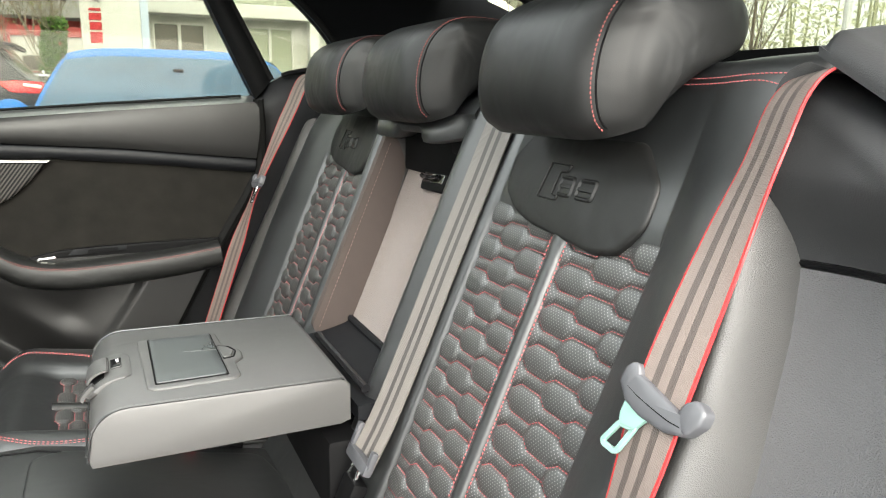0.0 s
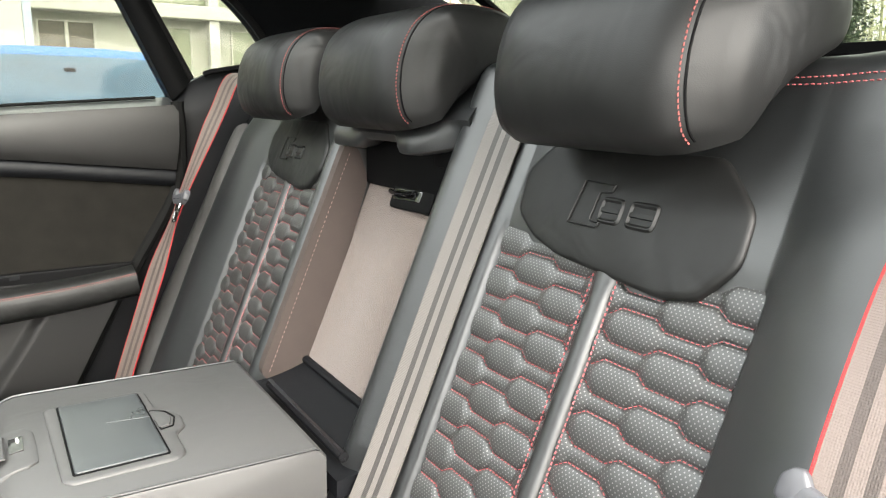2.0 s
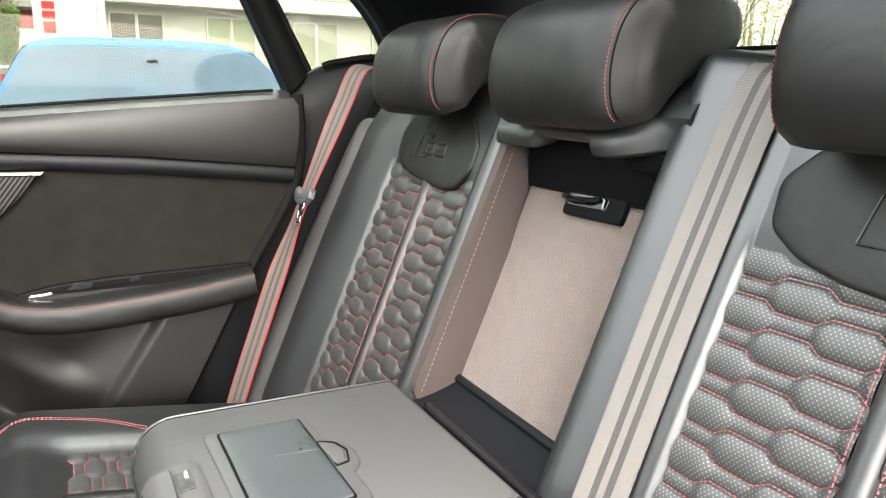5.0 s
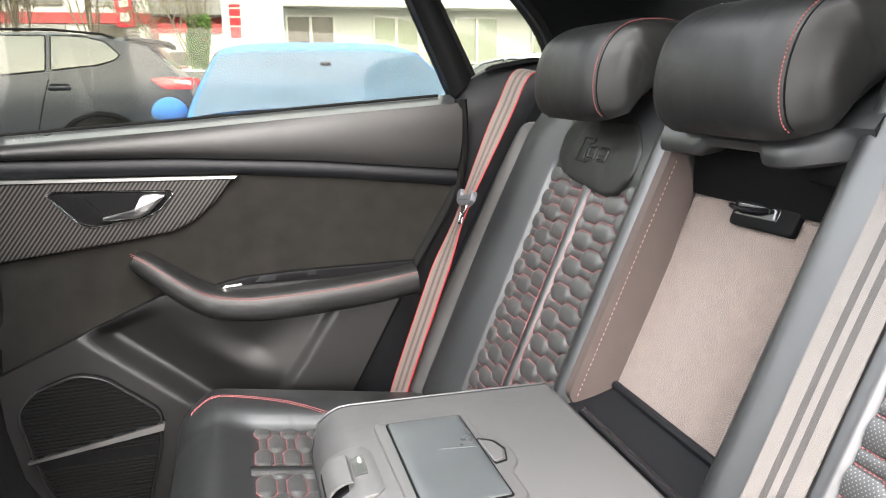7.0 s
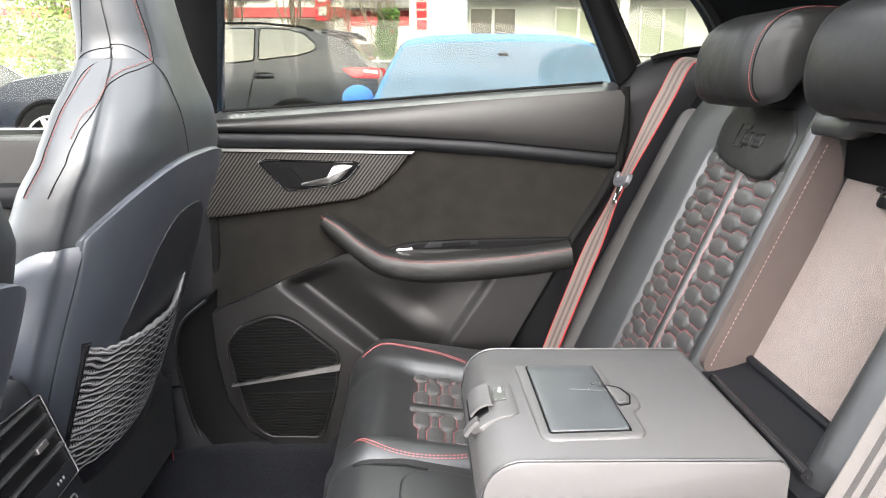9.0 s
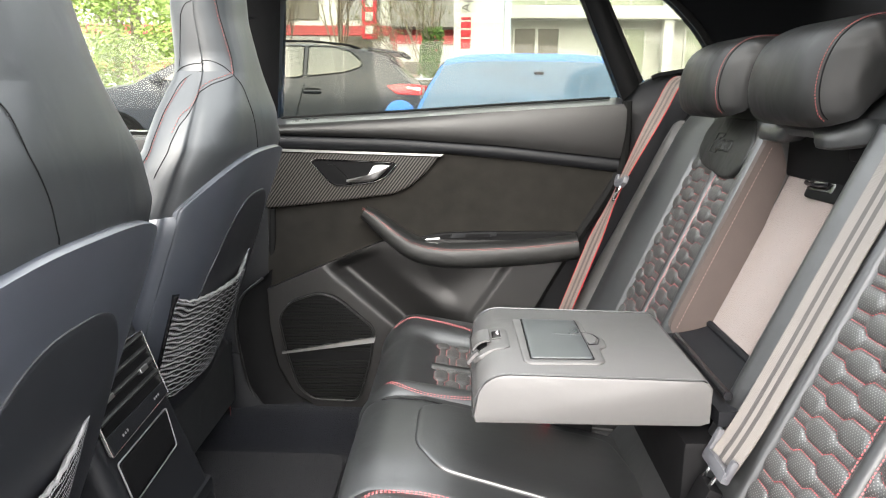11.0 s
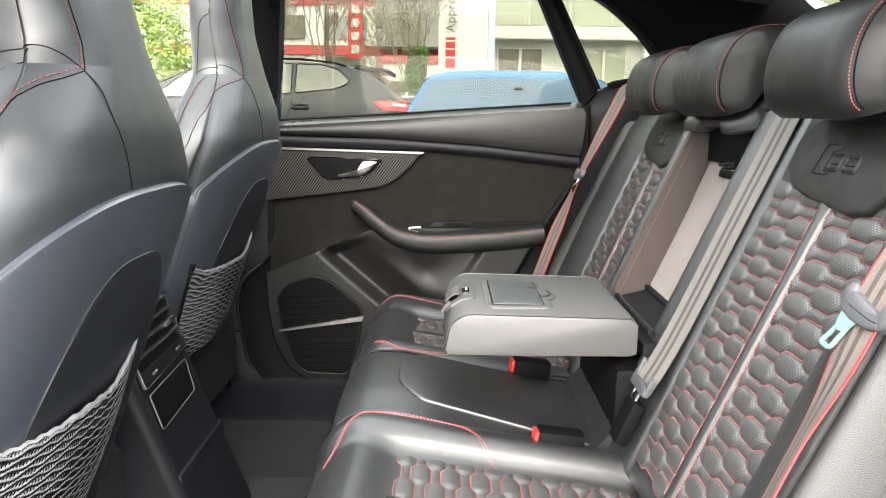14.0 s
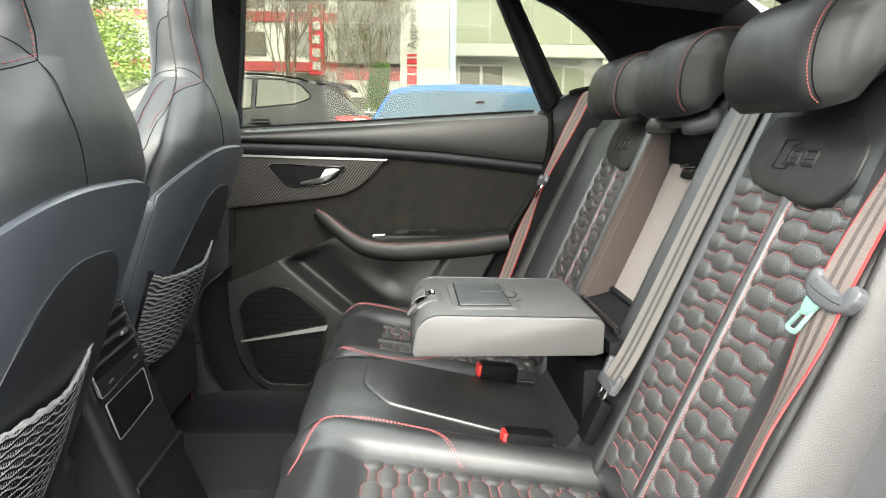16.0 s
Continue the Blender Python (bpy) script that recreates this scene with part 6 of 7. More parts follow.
def parked_car(label, paint, length, width, height, belt, m, suv=False, group="parked cars"):
    """A car in its own axes: x to its nose, z up, on its wheels; then moved by the pose m."""
    ob = thing("parked_car", m.translation, label, "car", group)
    L, W = length / 2, width / 2
    T = lambda bm: turned(bm, m)
    if suv:
        top = [(-1, belt - 0.30), (-0.965, belt - 0.02), (-0.90, belt + 0.14), (-0.80, height - 0.13), (-0.66, height - 0.045), (-0.40, height), (-0.05, height), (0.16, height - 0.09), (0.50, belt + 0.02), (0.80, belt - 0.10), (0.95, belt - 0.26), (1, belt - 0.48)]
    else:
        top = [(-1, belt - 0.26), (-0.97, belt - 0.02), (-0.86, belt + 0.05), (-0.62, height - 0.16), (-0.44, height - 0.04), (-0.20, height), (0.02, height - 0.015), (0.12, height - 0.07), (0.46, belt + 0.01), (0.78, belt - 0.10), (0.95, belt - 0.24), (1, belt - 0.42)]
    ztop = lambda x: lerp(top, x / L)
    plan = lambda x: lerp([(-1, 0.86), (-0.93, 0.94), (-0.75, 0.985), (-0.2, 1.0), (0.4, 1.0), (0.75, 0.97), (0.93, 0.88), (1, 0.74)], x / L)

    def flank(x, z, h=0.0, side=1):
        """The outer skin at the height z: it bulges below the belt and leans in above it."""
        if z <= belt:
            f = lerp([(0.25, 0.93), (0.40, 0.975), (0.62, 1.0), (belt - 0.20, 0.992), (belt - 0.06, 0.975), (belt, 0.955)], z)
        else:
            f = 0.955 - 0.25 * ((z - belt) / (height - belt)) ** 1.25
        return Vector((x, side * (W * f * plan(x) + h), z))

    def lid(x, v, h=0.0):
        """The upper skin at the share v of its half width."""
        zt = ztop(x)
        edge = flank(x, zt - 0.05).y
        return Vector((x, edge * v, zt - 0.05 * abs(v) ** 5 + h))

    xs = sorted({k / 24 * L for k in range(-24, 25)} | {f * L for f, z in top})
    bm = bmesh.new()
    rows = []
    for x in xs:
        zb = 0.30 + 0.16 * max(0, abs(x / L) - 0.88) / 0.12
        zt = ztop(x) - 0.05
        sec = [(0, zb)] + [tuple(flank(x, zb + (zt - zb) * k / 9).yz) for k in range(10)]
        sec += [tuple(lid(x, v).yz) for v in (0.97, 0.9, 0.75, 0.4)] + [(0, ztop(x))]
        rows.append([bm.verts.new((x, y, z)) for y, z in sec] + [bm.verts.new((x, -y, z)) for y, z in reversed(sec[1:-1])])
    n = len(rows[0])
    for a, b in zip(rows, rows[1:]):
        for k in range(n):
            bm.faces.new((a[k], a[(k + 1) % n], b[(k + 1) % n], b[k]))
    bm.faces.new(rows[0])
    bm.faces.new(list(reversed(rows[-1])))
    part("body", T(bm), paint, ob)
    hh = height - belt
    if suv:
        lights = [[(0.10, 0.02), (0.17, 0.72), (0.42, 0.93), (0.93, 0.93), (0.93, 0.06)], [(0.96, 0.07), (0.96, 0.93), (1.30, 0.90), (1.47, 0.78), (1.56, 0.50), (1.50, 0.36), (1.38, 0.24)]]
        lights = [[(L * 0.40 - x, z) for x, z in w] for w in lights]
        lights = [[(0.88, 0.03), (0.30, 0.87), (-0.28, 0.91), (-0.28, 0.05)], [(-0.31, 0.05), (-0.31, 0.91), (-0.93, 0.91), (-0.93, 0.16)], [(-0.97, 0.17), (-0.97, 0.91), (-1.30, 0.89), (-1.52, 0.78), (-1.68, 0.50), (-1.63, 0.38), (-1.45, 0.27)]]
    else:
        lights = [[(L * 0.36, 0.03), (L * 0.09, 0.82), (-L * 0.12, 0.86), (-L * 0.12, 0.04)], [(-L * 0.14, 0.04), (-L * 0.14, 0.86), (-L * 0.36, 0.80), (-L * 0.58, 0.48), (-L * 0.60, 0.14)]]
    for side in (1, -1):
        for w in lights:
            loop = refine(rounded([(x, belt + hh * z) for x, z in w], 0.04), 0.14)
            g = part("side_window", T(plate(lambda u, v, h: flank(u, v, h, side), loop, -0.01, 0.004, 0.003)), CAR_GLASS, ob, "dark side glass")
            part("window_trim", T(ring(lambda u, v, h: flank(u, v, h, side), loop, 0.012, 0.0, 0.009, 0.003)), BLACK, g)
        wr = 0.42 if suv else 0.36
        for sx in (-L * 0.58, L * 0.62):
            part("wheel_arch", T(ring(lambda u, v, h: flank(u, max(0.26, v), h, side), refine([(sx + (wr + 0.08) * math.cos(a * math.pi / 16), wr + (wr + 0.08) * math.sin(a * math.pi / 16)) for a in range(17)] + [(sx - wr - 0.08, 0.28), (sx + wr + 0.08, 0.28)], 0.12), 0.05, 0.0, 0.02, 0.008)), BLACK, ob, "black wheel-arch moulding")
            part("wheel_well", T(plate(lambda u, v, h: flank(u, max(0.26, v), h, side), refine([(sx + (wr + 0.04) * math.cos(a * math.pi / 16), wr + (wr + 0.04) * math.sin(a * math.pi / 16)) for a in range(17)] + [(sx - wr - 0.04, 0.28), (sx + wr + 0.04, 0.28)], 0.12), 0.0, 0.004, 0.002)), BLACK, ob)
            wheel = part("wheel", T(turned(bmesh_wheel(wr, 0.24), pose(sx, side * (W - 0.10), wr, 90, 0, 0))), RUBBER, ob, "black tyre")
            part("rim", T(turned(bmesh_rim(wr - 0.11), pose(sx, side * (W + 0.01), wr, 90 if side < 0 else -90, 0, 0))), PAINT_SILVER, wheel)
        lamp = part("tail_lamp", T(plate(lambda u, v, h: flank(u, v, h, side), refine(rounded([(-L + 0.03, belt - 0.13), (-L + 0.03, belt + 0.0), (-L + 0.30, belt + 0.01), (-L + 0.48, belt - 0.01), (-L + 0.34, belt - 0.12)], 0.03), 0.08), -0.02, 0.014, 0.008)), LAMP_RED, ob)
        part("lamp_strip", T(plate(lambda u, v, h: flank(u, v, h, side), refine(rounded([(-L + 0.05, belt - 0.075), (-L + 0.05, belt - 0.035), (-L + 0.22, belt - 0.02), (-L + 0.22, belt - 0.05)], 0.012), 0.08), 0.012, 0.018, 0.003)), LAMP_CLEAR, lamp)
        part("headlamp", T(box(L - 0.34, L - 0.08, side * W * 0.70 - 0.17, side * W * 0.70 + 0.15, belt - 0.36, belt - 0.25, 0.03)), LAMP_CLEAR, ob)
        mx = L * 0.36
        mir = part("door_mirror", T(mirror_cap(mx, side * (W + 0.06), belt + 0.04)), paint, ob)
        part("mirror_arm", T(box(mx - 0.03, mx + 0.03, min(side * W * 0.93, side * (W + 0.05)), max(side * W * 0.93, side * (W + 0.05)), belt - 0.02, belt + 0.02, 0.012)), BLACK, mir)
        for hx in ((-1.05, 0.15) if suv else (-0.45,)):
            p = flank(hx, belt - 0.09, 0.012, side)
            hd = part("door_handle", T(box(hx - 0.11, hx + 0.11, p.y - 0.014, p.y + 0.014, belt - 0.108, belt - 0.072, 0.012)), paint, ob)
            part("handle_cup", T(plate(lambda u, v, h: flank(u, v, h, side), refine(rounded([(hx - 0.12, belt - 0.125), (hx + 0.12, belt - 0.125), (hx + 0.10, belt - 0.05), (hx - 0.10, belt - 0.05)], 0.03), 0.06), 0.0, 0.003, 0.002)), BLACK, hd)
        for dx in ((-0.95, -0.30, 0.86) if suv else (-0.62, L * 0.34)):
            part("door_seam", T(tube([flank(dx + (0.25 * (1 - k / 8) if dx == -0.95 else 0), 0.40 + (belt - 0.40) * k / 8, 0.0, side) for k in range(9)], 0.005)), BLACK, ob)
    x0, x1 = [(0.20, 0.475), (0.145, 0.445)][0 if suv else 1]
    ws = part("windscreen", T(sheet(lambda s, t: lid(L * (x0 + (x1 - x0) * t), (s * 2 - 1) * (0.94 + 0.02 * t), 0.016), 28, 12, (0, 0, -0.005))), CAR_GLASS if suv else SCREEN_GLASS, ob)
    part("sensor_box", T(lid_box(lid, L * (x0 + 0.05), 0.035)), BLACK, ws, "dark mirror mount behind the screen")
    if suv:
        part("rear_window", T(sheet(lambda s, t: lid(L * (-0.82 - 0.10 * t), (s * 2 - 1) * 0.84, 0.006), 10, 5, (0, 0, -0.004))), CAR_GLASS, ob)
        for side in (-1, 1):
            part("roof_rail", T(tube([tuple(lid(L * f, side * 0.93, up)) for f, up in ((-0.66, 0.0), (-0.60, 0.035), (-0.4, 0.045), (-0.1, 0.045), (0.06, 0.04), (0.11, 0.0))], 0.014)), BLACK, ob)
        part("spoiler", T(sheet(lambda s, t: Vector((-L * (0.70 + 0.17 * t), (s * 2 - 1) * W * 0.66, height - 0.05 - 0.055 * t)), 10, 3, (0, 0, -0.035))), paint, ob)
        part("spoiler_tip", T(box(-L * 0.885, -L * 0.865, -W * 0.64, W * 0.64, height - 0.155, height - 0.105, 0.01)), BLACK, ob)
    else:
        part("rear_window", T(sheet(lambda s, t: lid(L * (-0.50 - 0.28 * t), (s * 2 - 1) * 0.86, 0.006), 10, 5, (0, 0, -0.004))), CAR_GLASS, ob)
        part("roof_aerial", T(box(-L * 0.42, -L * 0.36, -0.02, 0.02, height - 0.05, height + 0.03, 0.012)), paint, ob)
    part("grille", T(box(L - 0.10, L - 0.01, -W * 0.42, W * 0.42, 0.42, belt - 0.46, 0.03)), BLACK, ob)
    part("bumper", T(box(-L - 0.03, -L + 0.1, -W * 0.84, W * 0.84, 0.36, 0.62, 0.05)), BLACK, ob)
    return ob


def mirror_cap(x, y, z):
    """A rounded mirror housing, cut flat at its back."""
    bm = bmesh.new()
    bmesh.ops.create_uvsphere(bm, u_segments=18, v_segments=12, radius=1.0)
    for v in bm.verts:
        q = v.co
        v.co = Vector((x + 0.085 * max(q.x, -0.35), y + 0.10 * q.y, z + 0.072 * q.z - 0.012 * q.y * q.y))
    return bm


def lid_box(lid, x, w):
    p = lid(x, 0.0)
    return box(p.x - 0.03, p.x + 0.09, -w, w, p.z - 0.075, p.z - 0.002, 0.02)


def bmesh_wheel(r, w):
    bm = bmesh.new()
    prof = [(r * 0.66, -w / 2), (r * 0.95, -w / 2), (r, -w * 0.35), (r, w * 0.35), (r * 0.95, w / 2), (r * 0.66, w / 2)]
    rows = [[bm.verts.new((math.cos(a) * p, math.sin(a) * p, q)) for p, q in prof] for a in [2 * math.pi * k / 28 for k in range(28)]]
    for k in range(28):
        a, b = rows[k], rows[(k + 1) % 28]
        for j in range(len(prof)):
            bm.faces.new((a[j], a[(j + 1) % 6], b[(j + 1) % 6], b[j]))
    return bm


def bmesh_rim(r):
    bm = bmesh.new()
    for k in range(5):
        add(bm, turned(box(0.02, r * 0.95, -0.035, 0.035, -0.02, 0.015, 0.008, 1), pose(0, 0, 0, 0, 0, 72 * k)))
    add(bm, ring(XYZ, [(math.cos(2 * math.pi * k / 28) * r, math.sin(2 * math.pi * k / 28) * r) for k in range(28)], 0.03, -0.03, 0.02, 0.006))
    return bm


parked_car("bright blue coupe facing this car on the forecourt", PAINT_BLUE, 4.7, 1.76, 1.49, 1.02, pose(0.58, 4.7, OUT, 0, 0, -90))
parked_car("dark grey estate-like off-roader seen from its flank", PAINT_DARK, 4.9, 2.0, 1.79, 1.27, pose(-2.88, 9.15, OUT, 0, 0, 180), True)
parked_car("white hatchback parked in the row behind", PAINT_WHITE, 4.3, 1.8, 1.48, 0.98, pose(-0.9, 14.0, OUT, 0, 0, 100))
parked_car("red hatchback parked in the row behind", PAINT_RED, 4.2, 1.8, 1.46, 0.98, pose(-2.2, 18.0, OUT, 0, 0, 95))
parked_car("silver hatchback parked in the row behind", PAINT_SILVER, 4.3, 1.8, 1.5, 0.98, pose(-0.9, 20.0, OUT, 0, 0, 95))
parked_car("white saloon parked beyond the windscreen", PAINT_WHITE, 4.6, 1.85, 1.44, 0.98, pose(-6.3, 9.2, OUT, 0, 0, 80))
parked_car("white coupe parked further ahead", PAINT_WHITE, 4.5, 1.85, 1.42, 0.96, pose(-9.5, 9.5, OUT, 0, 0, 0))
parked_car("silver saloon parked by the glass building", PAINT_SILVER, 4.7, 1.85, 1.50, 1.0, pose(3.6, 6.8, OUT, 0, 0, -84))

WHITE_PANEL = material("white_sign_panel", (0.56, 0.56, 0.53), 0.4, stain=0.04, stain_size=0.6)
CLAD = material("pale_cladding", (0.50, 0.50, 0.46), 0.5, stain=0.06, stain_size=0.5)
FACADE_GLASS = material("pale_facade_glass", (0.33, 0.35, 0.27), 0.15, coat=0.4, stain=0.25, stain_size=0.4)
DARK_GLASS = material("dark_window_glass", (0.11, 0.10, 0.085), 0.12, coat=0.5, stain=0.6, stain_size=1.2)
BRICK_RED = material("red_cladding", (0.36, 0.05, 0.05), 0.5, stain=0.08, stain_size=0.6)
GREY_WALL = material("grey_render", (0.28, 0.275, 0.27), 0.8, stain=0.1, stain_size=0.5)
GREY_LETTER = material("grey_letter", (0.16, 0.15, 0.14), 0.5)
RED_LETTER = material("red_letter", (0.46, 0.02, 0.03), 0.5)

sign = thing("sign_tower", (0.45, 20.2, 0), "tall white advertising tower with vertical lettering", "sign")
part("tower", box(-0.24, 1.16, 20.0, 20.5, 0, 9.5, 0.02), WHITE_PANEL, sign, smooth=False)
part("edge_strip", box(1.165, 1.36, 20.02, 20.48, 0, 9.4, 0.02), material("pale_blue_edge", (0.45, 0.52, 0.62), 0.4), sign, smooth=False)
# the brand mark is plain bars in its red
for k, (z0, z1) in enumerate(((2.47, 2.74), (2.79, 2.98), (3.03, 3.20), (3.25, 3.32))):
    part("brand_bar", box(-0.04, 0.24, 19.975, 20.0, z0, z1, 0.01), RED_LETTER, sign, smooth=False)
txt = bpy.data.curves.new("lettering", "FONT")
txt.body, txt.size, txt.extrude = "Approv", 0.37, 0.01
tob = new("lettering", txt)
dg = bpy.context.evaluated_depsgraph_get()
tme = bpy.data.meshes.new_from_object(tob.evaluated_get(dg))
bpy.data.objects.remove(tob)
lb = bmesh.new()
lb.from_mesh(tme)
bpy.data.meshes.remove(tme)
turned(lb, Matrix.Translation((0.22, 19.98, 3.44)) @ pose(0, 0, 0, 90, 0, 0) @ pose(0, 0, OUT, 0, 0, 90))
part("lettering", lb, GREY_LETTER, sign, smooth=False)

hall = thing("showroom", (10, 27, 0), "pale glass-fronted showroom with a row of windows", "building")
part("wall", box(1.2, 26, 26.0, 40, 0, 7.0, 0.05), CLAD, hall, smooth=False)
part("canopy", box(1.0, 26, 25.2, 26.1, 3.80, 4.25, 0.04), WHITE_PANEL, hall, smooth=False)
for k in range(8):
    x = 1.5 + 3.0 * k
    w = part("glazing_bay", box(x, x + 2.85, 25.90, 26.05, 4.35, 6.8, 0.01), FACADE_GLASS, hall, smooth=False)
    part("mullion", box(x + 1.40, x + 1.46, 25.86, 25.95, 4.35, 6.8, 0.01), CLAD, w, smooth=False)
    part("mullion", box(x, x + 2.85, 25.86, 25.95, 6.3, 6.38, 0.01), CLAD, w, smooth=False)
for k in range(8):
    x = 1.80 + 3.05 * k
    w = part("window", box(x, x + 1.7, 25.95, 26.06, 1.9, 3.58, 0.02), DARK_GLASS if k == 0 else FACADE_GLASS, hall, smooth=False)
    part("window_frame", ring(lambda u, v, h: Vector((x + u, 25.95 - h, 1.9 + v)), [(0, 0), (1.7, 0), (1.7, 1.68), (0, 1.68)], 0.09, -0.02, 0.05, 0.01), WHITE_PANEL, w, smooth=False)
    part("mullion", box(x + 0.80, x + 0.90, 25.88, 25.96, 1.95, 3.54, 0.01), WHITE_PANEL, w, smooth=False)
for k in range(5):
    part("column", box(7.0 + 4.6 * k, 7.35 + 4.6 * k, 25.3, 25.7, 0, 6.9, 0.03), WHITE_PANEL, hall, smooth=False)

red = thing("red_white_building", (-6, 40, 0), "white building with red bands and a red vertical sign", "building")
part("wall", box(-24, -0.5, 38, 50, 0, 10.5, 0.05), WHITE_PANEL, red, smooth=False)
for z in (2.2, 4.1, 6.6, 9.1):
    part("red_band", box(-24, -0.4, 37.85, 38.0, z, z + 0.5, 0.02), BRICK_RED, red, smooth=False)
for z0 in (2.85, 4.9, 7.3):
    for k in range(7):
        x = -22.5 + 3.2 * k
        w = part("window", box(x, x + 2.2, 37.88, 38.05, z0, z0 + 1.2, 0.02), DARK_GLASS if (k + int(z0)) % 3 else GREY_WALL, red, smooth=False)
part("grey_wing", box(-3.6, 0.4, 36.0, 37.6, 4.4, 7.4, 0.05), GREY_WALL, red, smooth=False)
rsn = part("red_sign", box(-4.45, -3.80, 32.0, 32.3, 3.55, 6.6, 0.03), RED_LETTER, red, smooth=False)
for k in range(5):
    part("sign_bar", box(-4.30, -3.95, 31.95, 32.02, 3.75 + 0.57 * k, 4.10 + 0.57 * k, 0.02), WHITE_PANEL, rsn, smooth=False)
part("porch", box(-2.9, 0.2, 30.0, 33.0, 0, 3.3, 0.05), WHITE_PANEL, red, smooth=False)
for z in (1.6, 3.2):
    part("red_band", box(-3.0, 0.3, 29.9, 30.05, z, z + 0.35, 0.02), BRICK_RED, red, smooth=False)
for x in (-2.95, -1.2, 0.1):
    part("red_post", box(x, x + 0.22, 29.88, 30.06, 0, 3.3, 0.02), BRICK_RED, red, smooth=False)
part("porch_window", box(-2.4, -1.5, 29.9, 30.02, 2.0, 2.5, 0.02), DARK_GLASS, red, smooth=False)

BARK = material("grey_brown_bark", (0.20, 0.17, 0.13), 0.9, grain=0.02, grain_size=40, bump=0.8, stain=0.3, stain_size=3)
IVY = material("ivy_leaf", (0.075, 0.145, 0.025), 0.55, stain=0.5, stain_size=5)
NEEDLE = material("spring_leaf", (0.24, 0.33, 0.085), 0.6, stain=0.5, stain_size=2)
FIR = material("dark_fir_needles", (0.045, 0.070, 0.040), 0.7, stain=0.4, stain_size=3)
# Distance haze is mixed into this pale leaf colour.
FAR_LEAF = material("far_leaf_with_haze_colour", (0.40, 0.41, 0.27), 0.8, stain=0.3, stain_size=0.6)
BUD = material("pale_bud", (0.17, 0.185, 0.07), 0.7, stain=0.3)


def branches(rng, start, way, length, radius, depth, out, tips):
    pts, p, d = [start.copy()], start.copy(), way.normalized()
    for k in range(5):
        d = (d + Vector((rng.uniform(-0.15, 0.15), rng.uniform(-0.15, 0.15), rng.uniform(-0.02, 0.16)))).normalized()
        p = p + d * length / 5
        pts.append(p.copy())
    out.append((pts, radius))
    if depth == 0:
        tips.append(p)
        return
    for k in range(5 if depth > 1 else 6):
        i = rng.randint(1, 5)
        a = rng.uniform(0, 2 * math.pi)
        w = (d + Vector((math.cos(a), math.sin(a), 0.25)) * rng.uniform(0.4, 0.75)).normalized()
        branches(rng, pts[i], w, length * rng.uniform(0.5, 0.72), radius * 0.52, depth - 1, out, tips)


def bare_tree(x, y, height, seed, label, ivy=False, depth=4, lean=0.0):
    rng = random.Random(seed)
    ob = thing("tree", (x, y, OUT), label, "tree", "bare trees")
    out, tips = [], []
    start = Vector((x, y, height * 0.20))
    for k in range(6):
        a = 2 * math.pi * k / 6 + rng.uniform(-0.3, 0.3)
        branches(rng, start + Vector((0, 0, rng.uniform(-0.4, 0.9))), Vector((math.cos(a) * 0.36 + lean, math.sin(a) * 0.36, 1)), height * 0.34, height * 0.0040, depth - 1, out, tips)
    part("trunk", tube([(x, y, OUT - 0.1), (x + 0.03, y, height * 0.12), (x, y, height * 0.24), (x + 0.05, y, height * 0.55)], lambda t: height * 0.013 * (1.2 - 0.9 * t), 10), BARK, ob)
    bm = bmesh.new()
    for pts, r in out:
        add(bm, tube(pts, lambda t: max(0.0035, r * (1 - 0.6 * t)), 3))
    part("limbs", bm, BARK, ob, kind="stuff")
    leaf = bmesh.new()
    def scatter(p, size):
        u = Vector((rng.uniform(-1, 1), rng.uniform(-1, 1), rng.uniform(-1, 1))).normalized()
        w = u.orthogonal().normalized() * size * 0.5
        u = u * size
        leaf.faces.new([leaf.verts.new(p + c) for c in (-u, w, u, -w)])
    for p in tips:
        for k in range(2):
            scatter(p + Vector((rng.gauss(0, 0.15), rng.gauss(0, 0.15), rng.gauss(0, 0.15))), 0.03)
    part("buds", leaf, BUD, ob, kind="stuff", smooth=False)
    if ivy:
        leaf = bmesh.new()
        for k in range(2200):
            z = OUT + rng.uniform(0, height * 0.42)
            a = rng.uniform(0, 2 * math.pi)
            r = 0.15 + 0.06 * math.sin(z * 3 + a) + rng.uniform(0, 0.07)
            scatter(Vector((x + math.cos(a) * r, y + math.sin(a) * r, z)), 0.06)
        part("ivy", leaf, IVY, ob, "green ivy on the trunk", kind="stuff", smooth=False)
    return ob


bare_tree(-3.1, 18.0, 7.5, 3, "bare winter tree in front of the red and white building")
bare_tree(-5.6, 22.0, 8.0, 7, "bare winter tree by the forecourt edge")
bare_tree(-0.66, 15.0, 6.0, 11, "bare tree with an ivy-covered trunk", True, lean=-0.35)


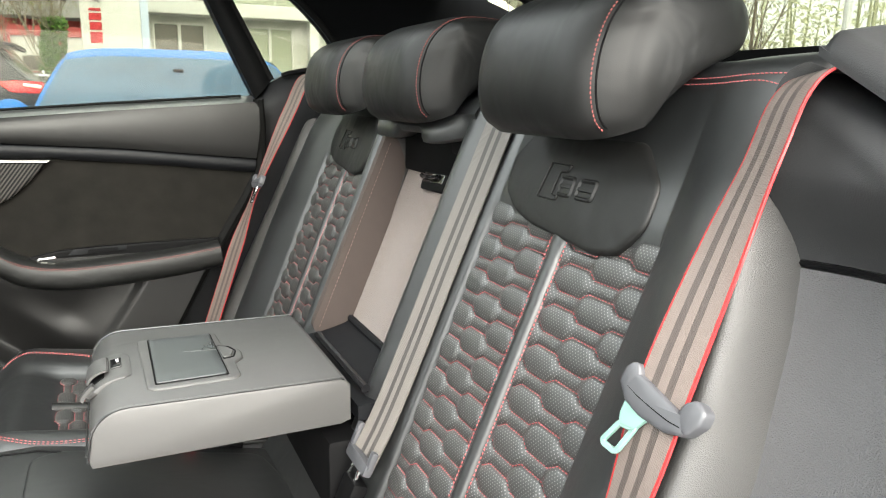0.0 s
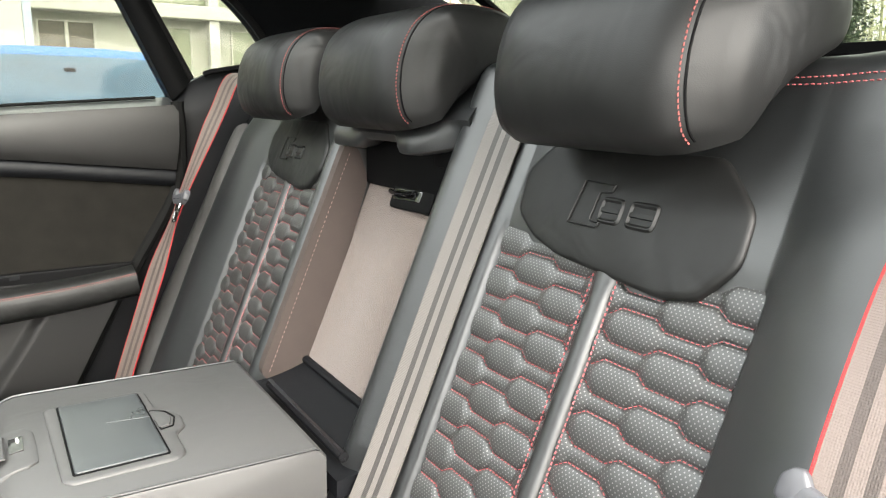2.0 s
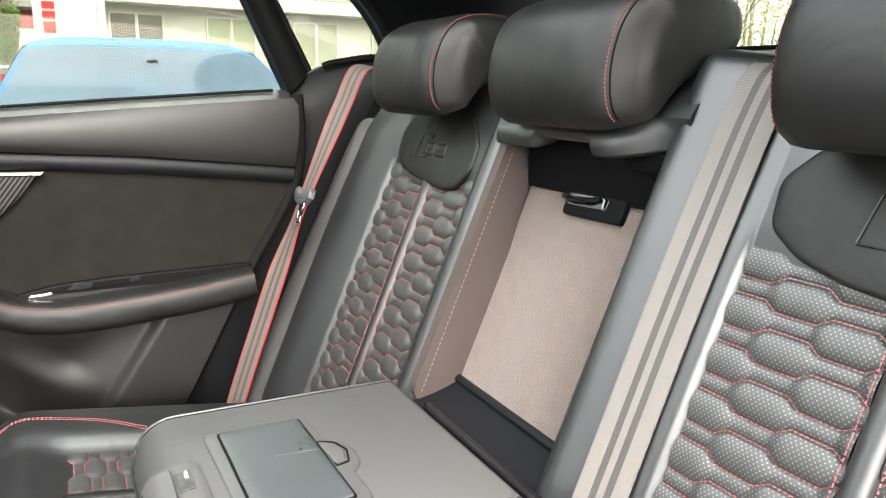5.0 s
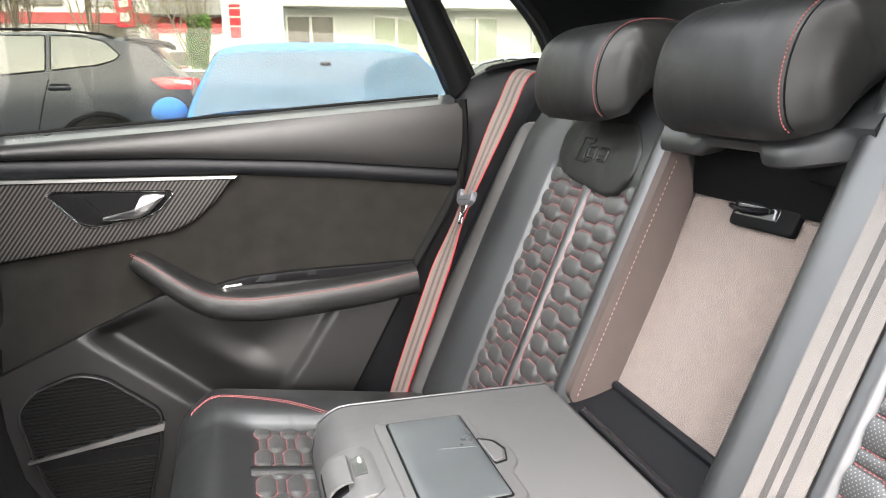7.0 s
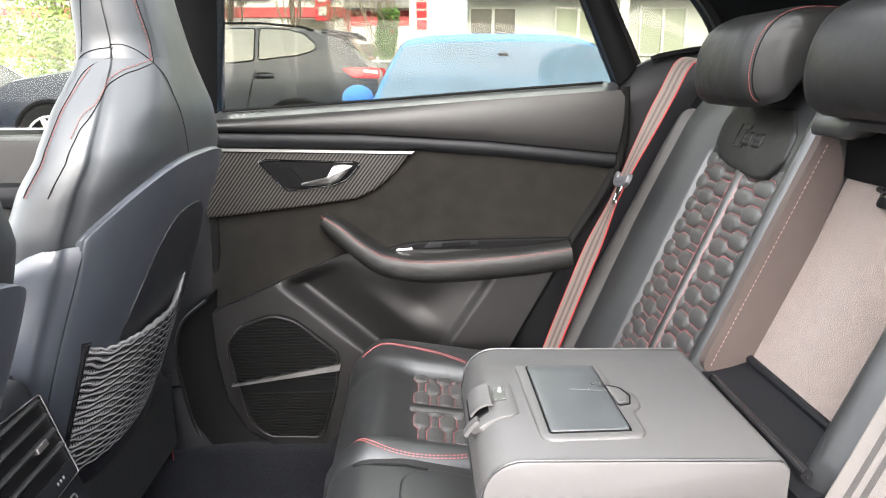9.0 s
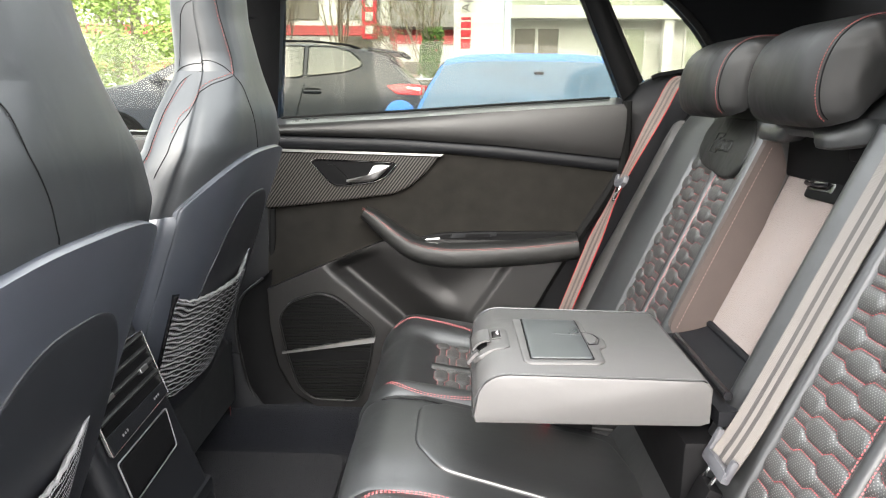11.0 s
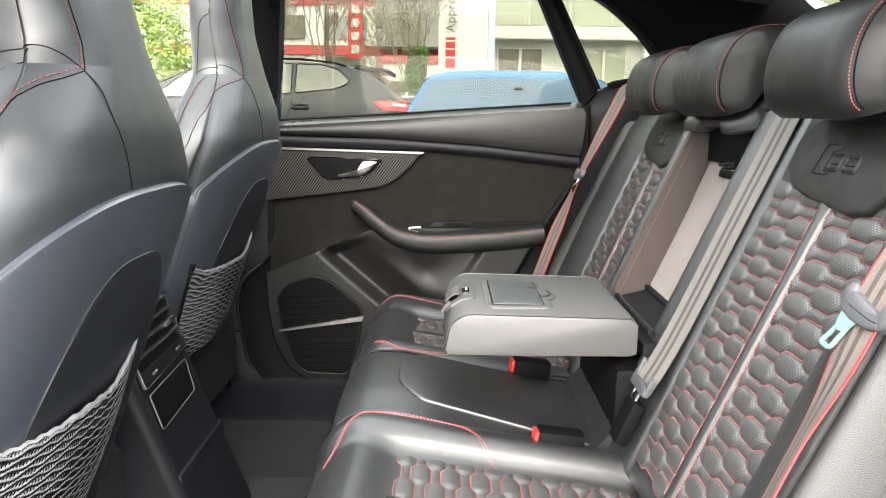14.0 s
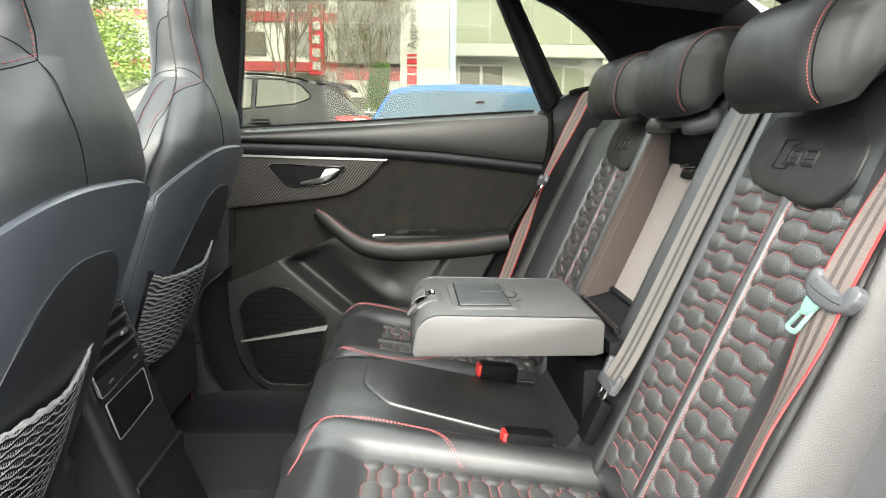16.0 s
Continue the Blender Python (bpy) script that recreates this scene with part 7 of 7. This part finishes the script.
def leafy_tree(x, y, height, seed, label, leaf_mat=None, slope=0.30, clumps=330, word="fresh green foliage"):
    rng = random.Random(seed)
    ob = thing("tree", (x, y, 0), label, "tree", "leafy trees")
    part("trunk", tube([(x, y, 0), (x, y, height * 0.4), (x + 0.1, y, height * 0.9)], lambda t: 0.20 * (1 - 0.85 * t), 8), BARK, ob)
    leaf = bmesh.new()
    for k in range(clumps):
        z = height * rng.uniform(0.10, 1.0)
        a, rr = rng.uniform(0, 2 * math.pi), (height - z) * slope * rng.uniform(0.35, 1.0) + slope
        c = Vector((x + math.cos(a) * rr, y + math.sin(a) * rr, z))
        for j in range(80):
            p = c + Vector((rng.gauss(0, 0.30), rng.gauss(0, 0.30), rng.gauss(0, 0.20)))
            u = Vector((rng.uniform(-1, 1), rng.uniform(-1, 1), rng.uniform(-0.6, 0.6))).normalized()
            w = u.orthogonal().normalized() * 0.032
            u = u * 0.055
            leaf.faces.new([leaf.verts.new(p + q) for q in (-u, w, u, -w)])
    part("crown", leaf, leaf_mat or NEEDLE, ob, word, kind="stuff", smooth=False)
    return ob


leafy_tree(-7.9, 17.0, 8.0, 21, "fresh green tree beyond the parked cars")
leafy_tree(-14.5, 22.0, 6.0, 22, "fresh green tree beyond the parked cars")
bare_tree(-9.6, 19.5, 9.0, 23, "bare winter tree beside the green tree")
bare_tree(9.0, 14.0, 7.0, 29, "bare tree seen through the rear window")
bare_tree(13.0, 11.0, 6.5, 31, "bare tree seen through the rear window", depth=3)
leafy_tree(19.1, 10.3, 4.5, 37, "small dark green fir behind the car park", FIR, 0.17, 130, "dark green needles")
woods = bmesh.new()
rng = random.Random(41)
for k in range(15000):
    a, r = radians(rng.uniform(24, 52)), rng.uniform(42, 60)
    p = Vector((math.cos(a) * r, math.sin(a) * r, rng.uniform(0, 1) ** 1.3 * (9.5 + 1.5 * math.sin(a * 31) + 1.2 * math.sin(a * 83))))
    u = Vector((rng.uniform(-1, 1), rng.uniform(-1, 1), rng.uniform(-1, 1))).normalized()
    w = u.orthogonal().normalized() * rng.uniform(0.05, 0.14)
    u = u * rng.uniform(0.12, 0.28)
    woods.faces.new([woods.verts.new(p + q) for q in (-u, w, u, -w)])
for k in range(60):
    a, r, h = radians(rng.uniform(24, 52)), rng.uniform(42, 60), rng.uniform(6, 10)
    x, y = math.cos(a) * r, math.sin(a) * r
    add(woods, tube([(x, y, OUT - 0.1), (x + rng.uniform(-0.2, 0.2), y, h * 0.5), (x + rng.uniform(-0.5, 0.5), y, h)], lambda t: 0.16 * (1 - 0.8 * t), 5))
single("far_woods", woods, FAR_LEAF, "spring woods far behind the car park, distance haze put into their pale colour", "woods", kind="stuff", smooth=False)
hg = thing("hedge", (14, 14, 0), "low clipped hedge behind the car park", "hedge")
rng = random.Random(5)
leaf = bmesh.new()
for k in range(5000):
    s = rng.uniform(0, 1)
    p = Vector((8 + 14 * s, 19 - 18 * s, 0)) + Vector((rng.gauss(0, 0.35), rng.gauss(0, 0.35), rng.uniform(0.0, 1.55)))
    u = Vector((rng.uniform(-1, 1), rng.uniform(-1, 1), rng.uniform(-1, 1))).normalized()
    w = u.orthogonal().normalized() * 0.07
    u = u * 0.11
    leaf.faces.new([leaf.verts.new(p + q) for q in (-u, w, u, -w)])
part("foliage", leaf, IVY, hg, kind="stuff", smooth=False)
part("stems", tube([(8, 19, 0.5), (15, 10, 0.6), (22, 1, 0.5)], 0.25), BARK, hg)
lampost = thing("lamp_post", (12.0, 8.0, 0), "slim white lamp post at the car park edge", "lamp post")
part("post", tube([(12.0, 8.0, 0), (12.0, 8.0, 7.0)], 0.07), PAINT_WHITE, lampost)
part("head", box(11.6, 12.1, 7.9, 8.1, 6.95, 7.05, 0.02), PAINT_SILVER, lampost)
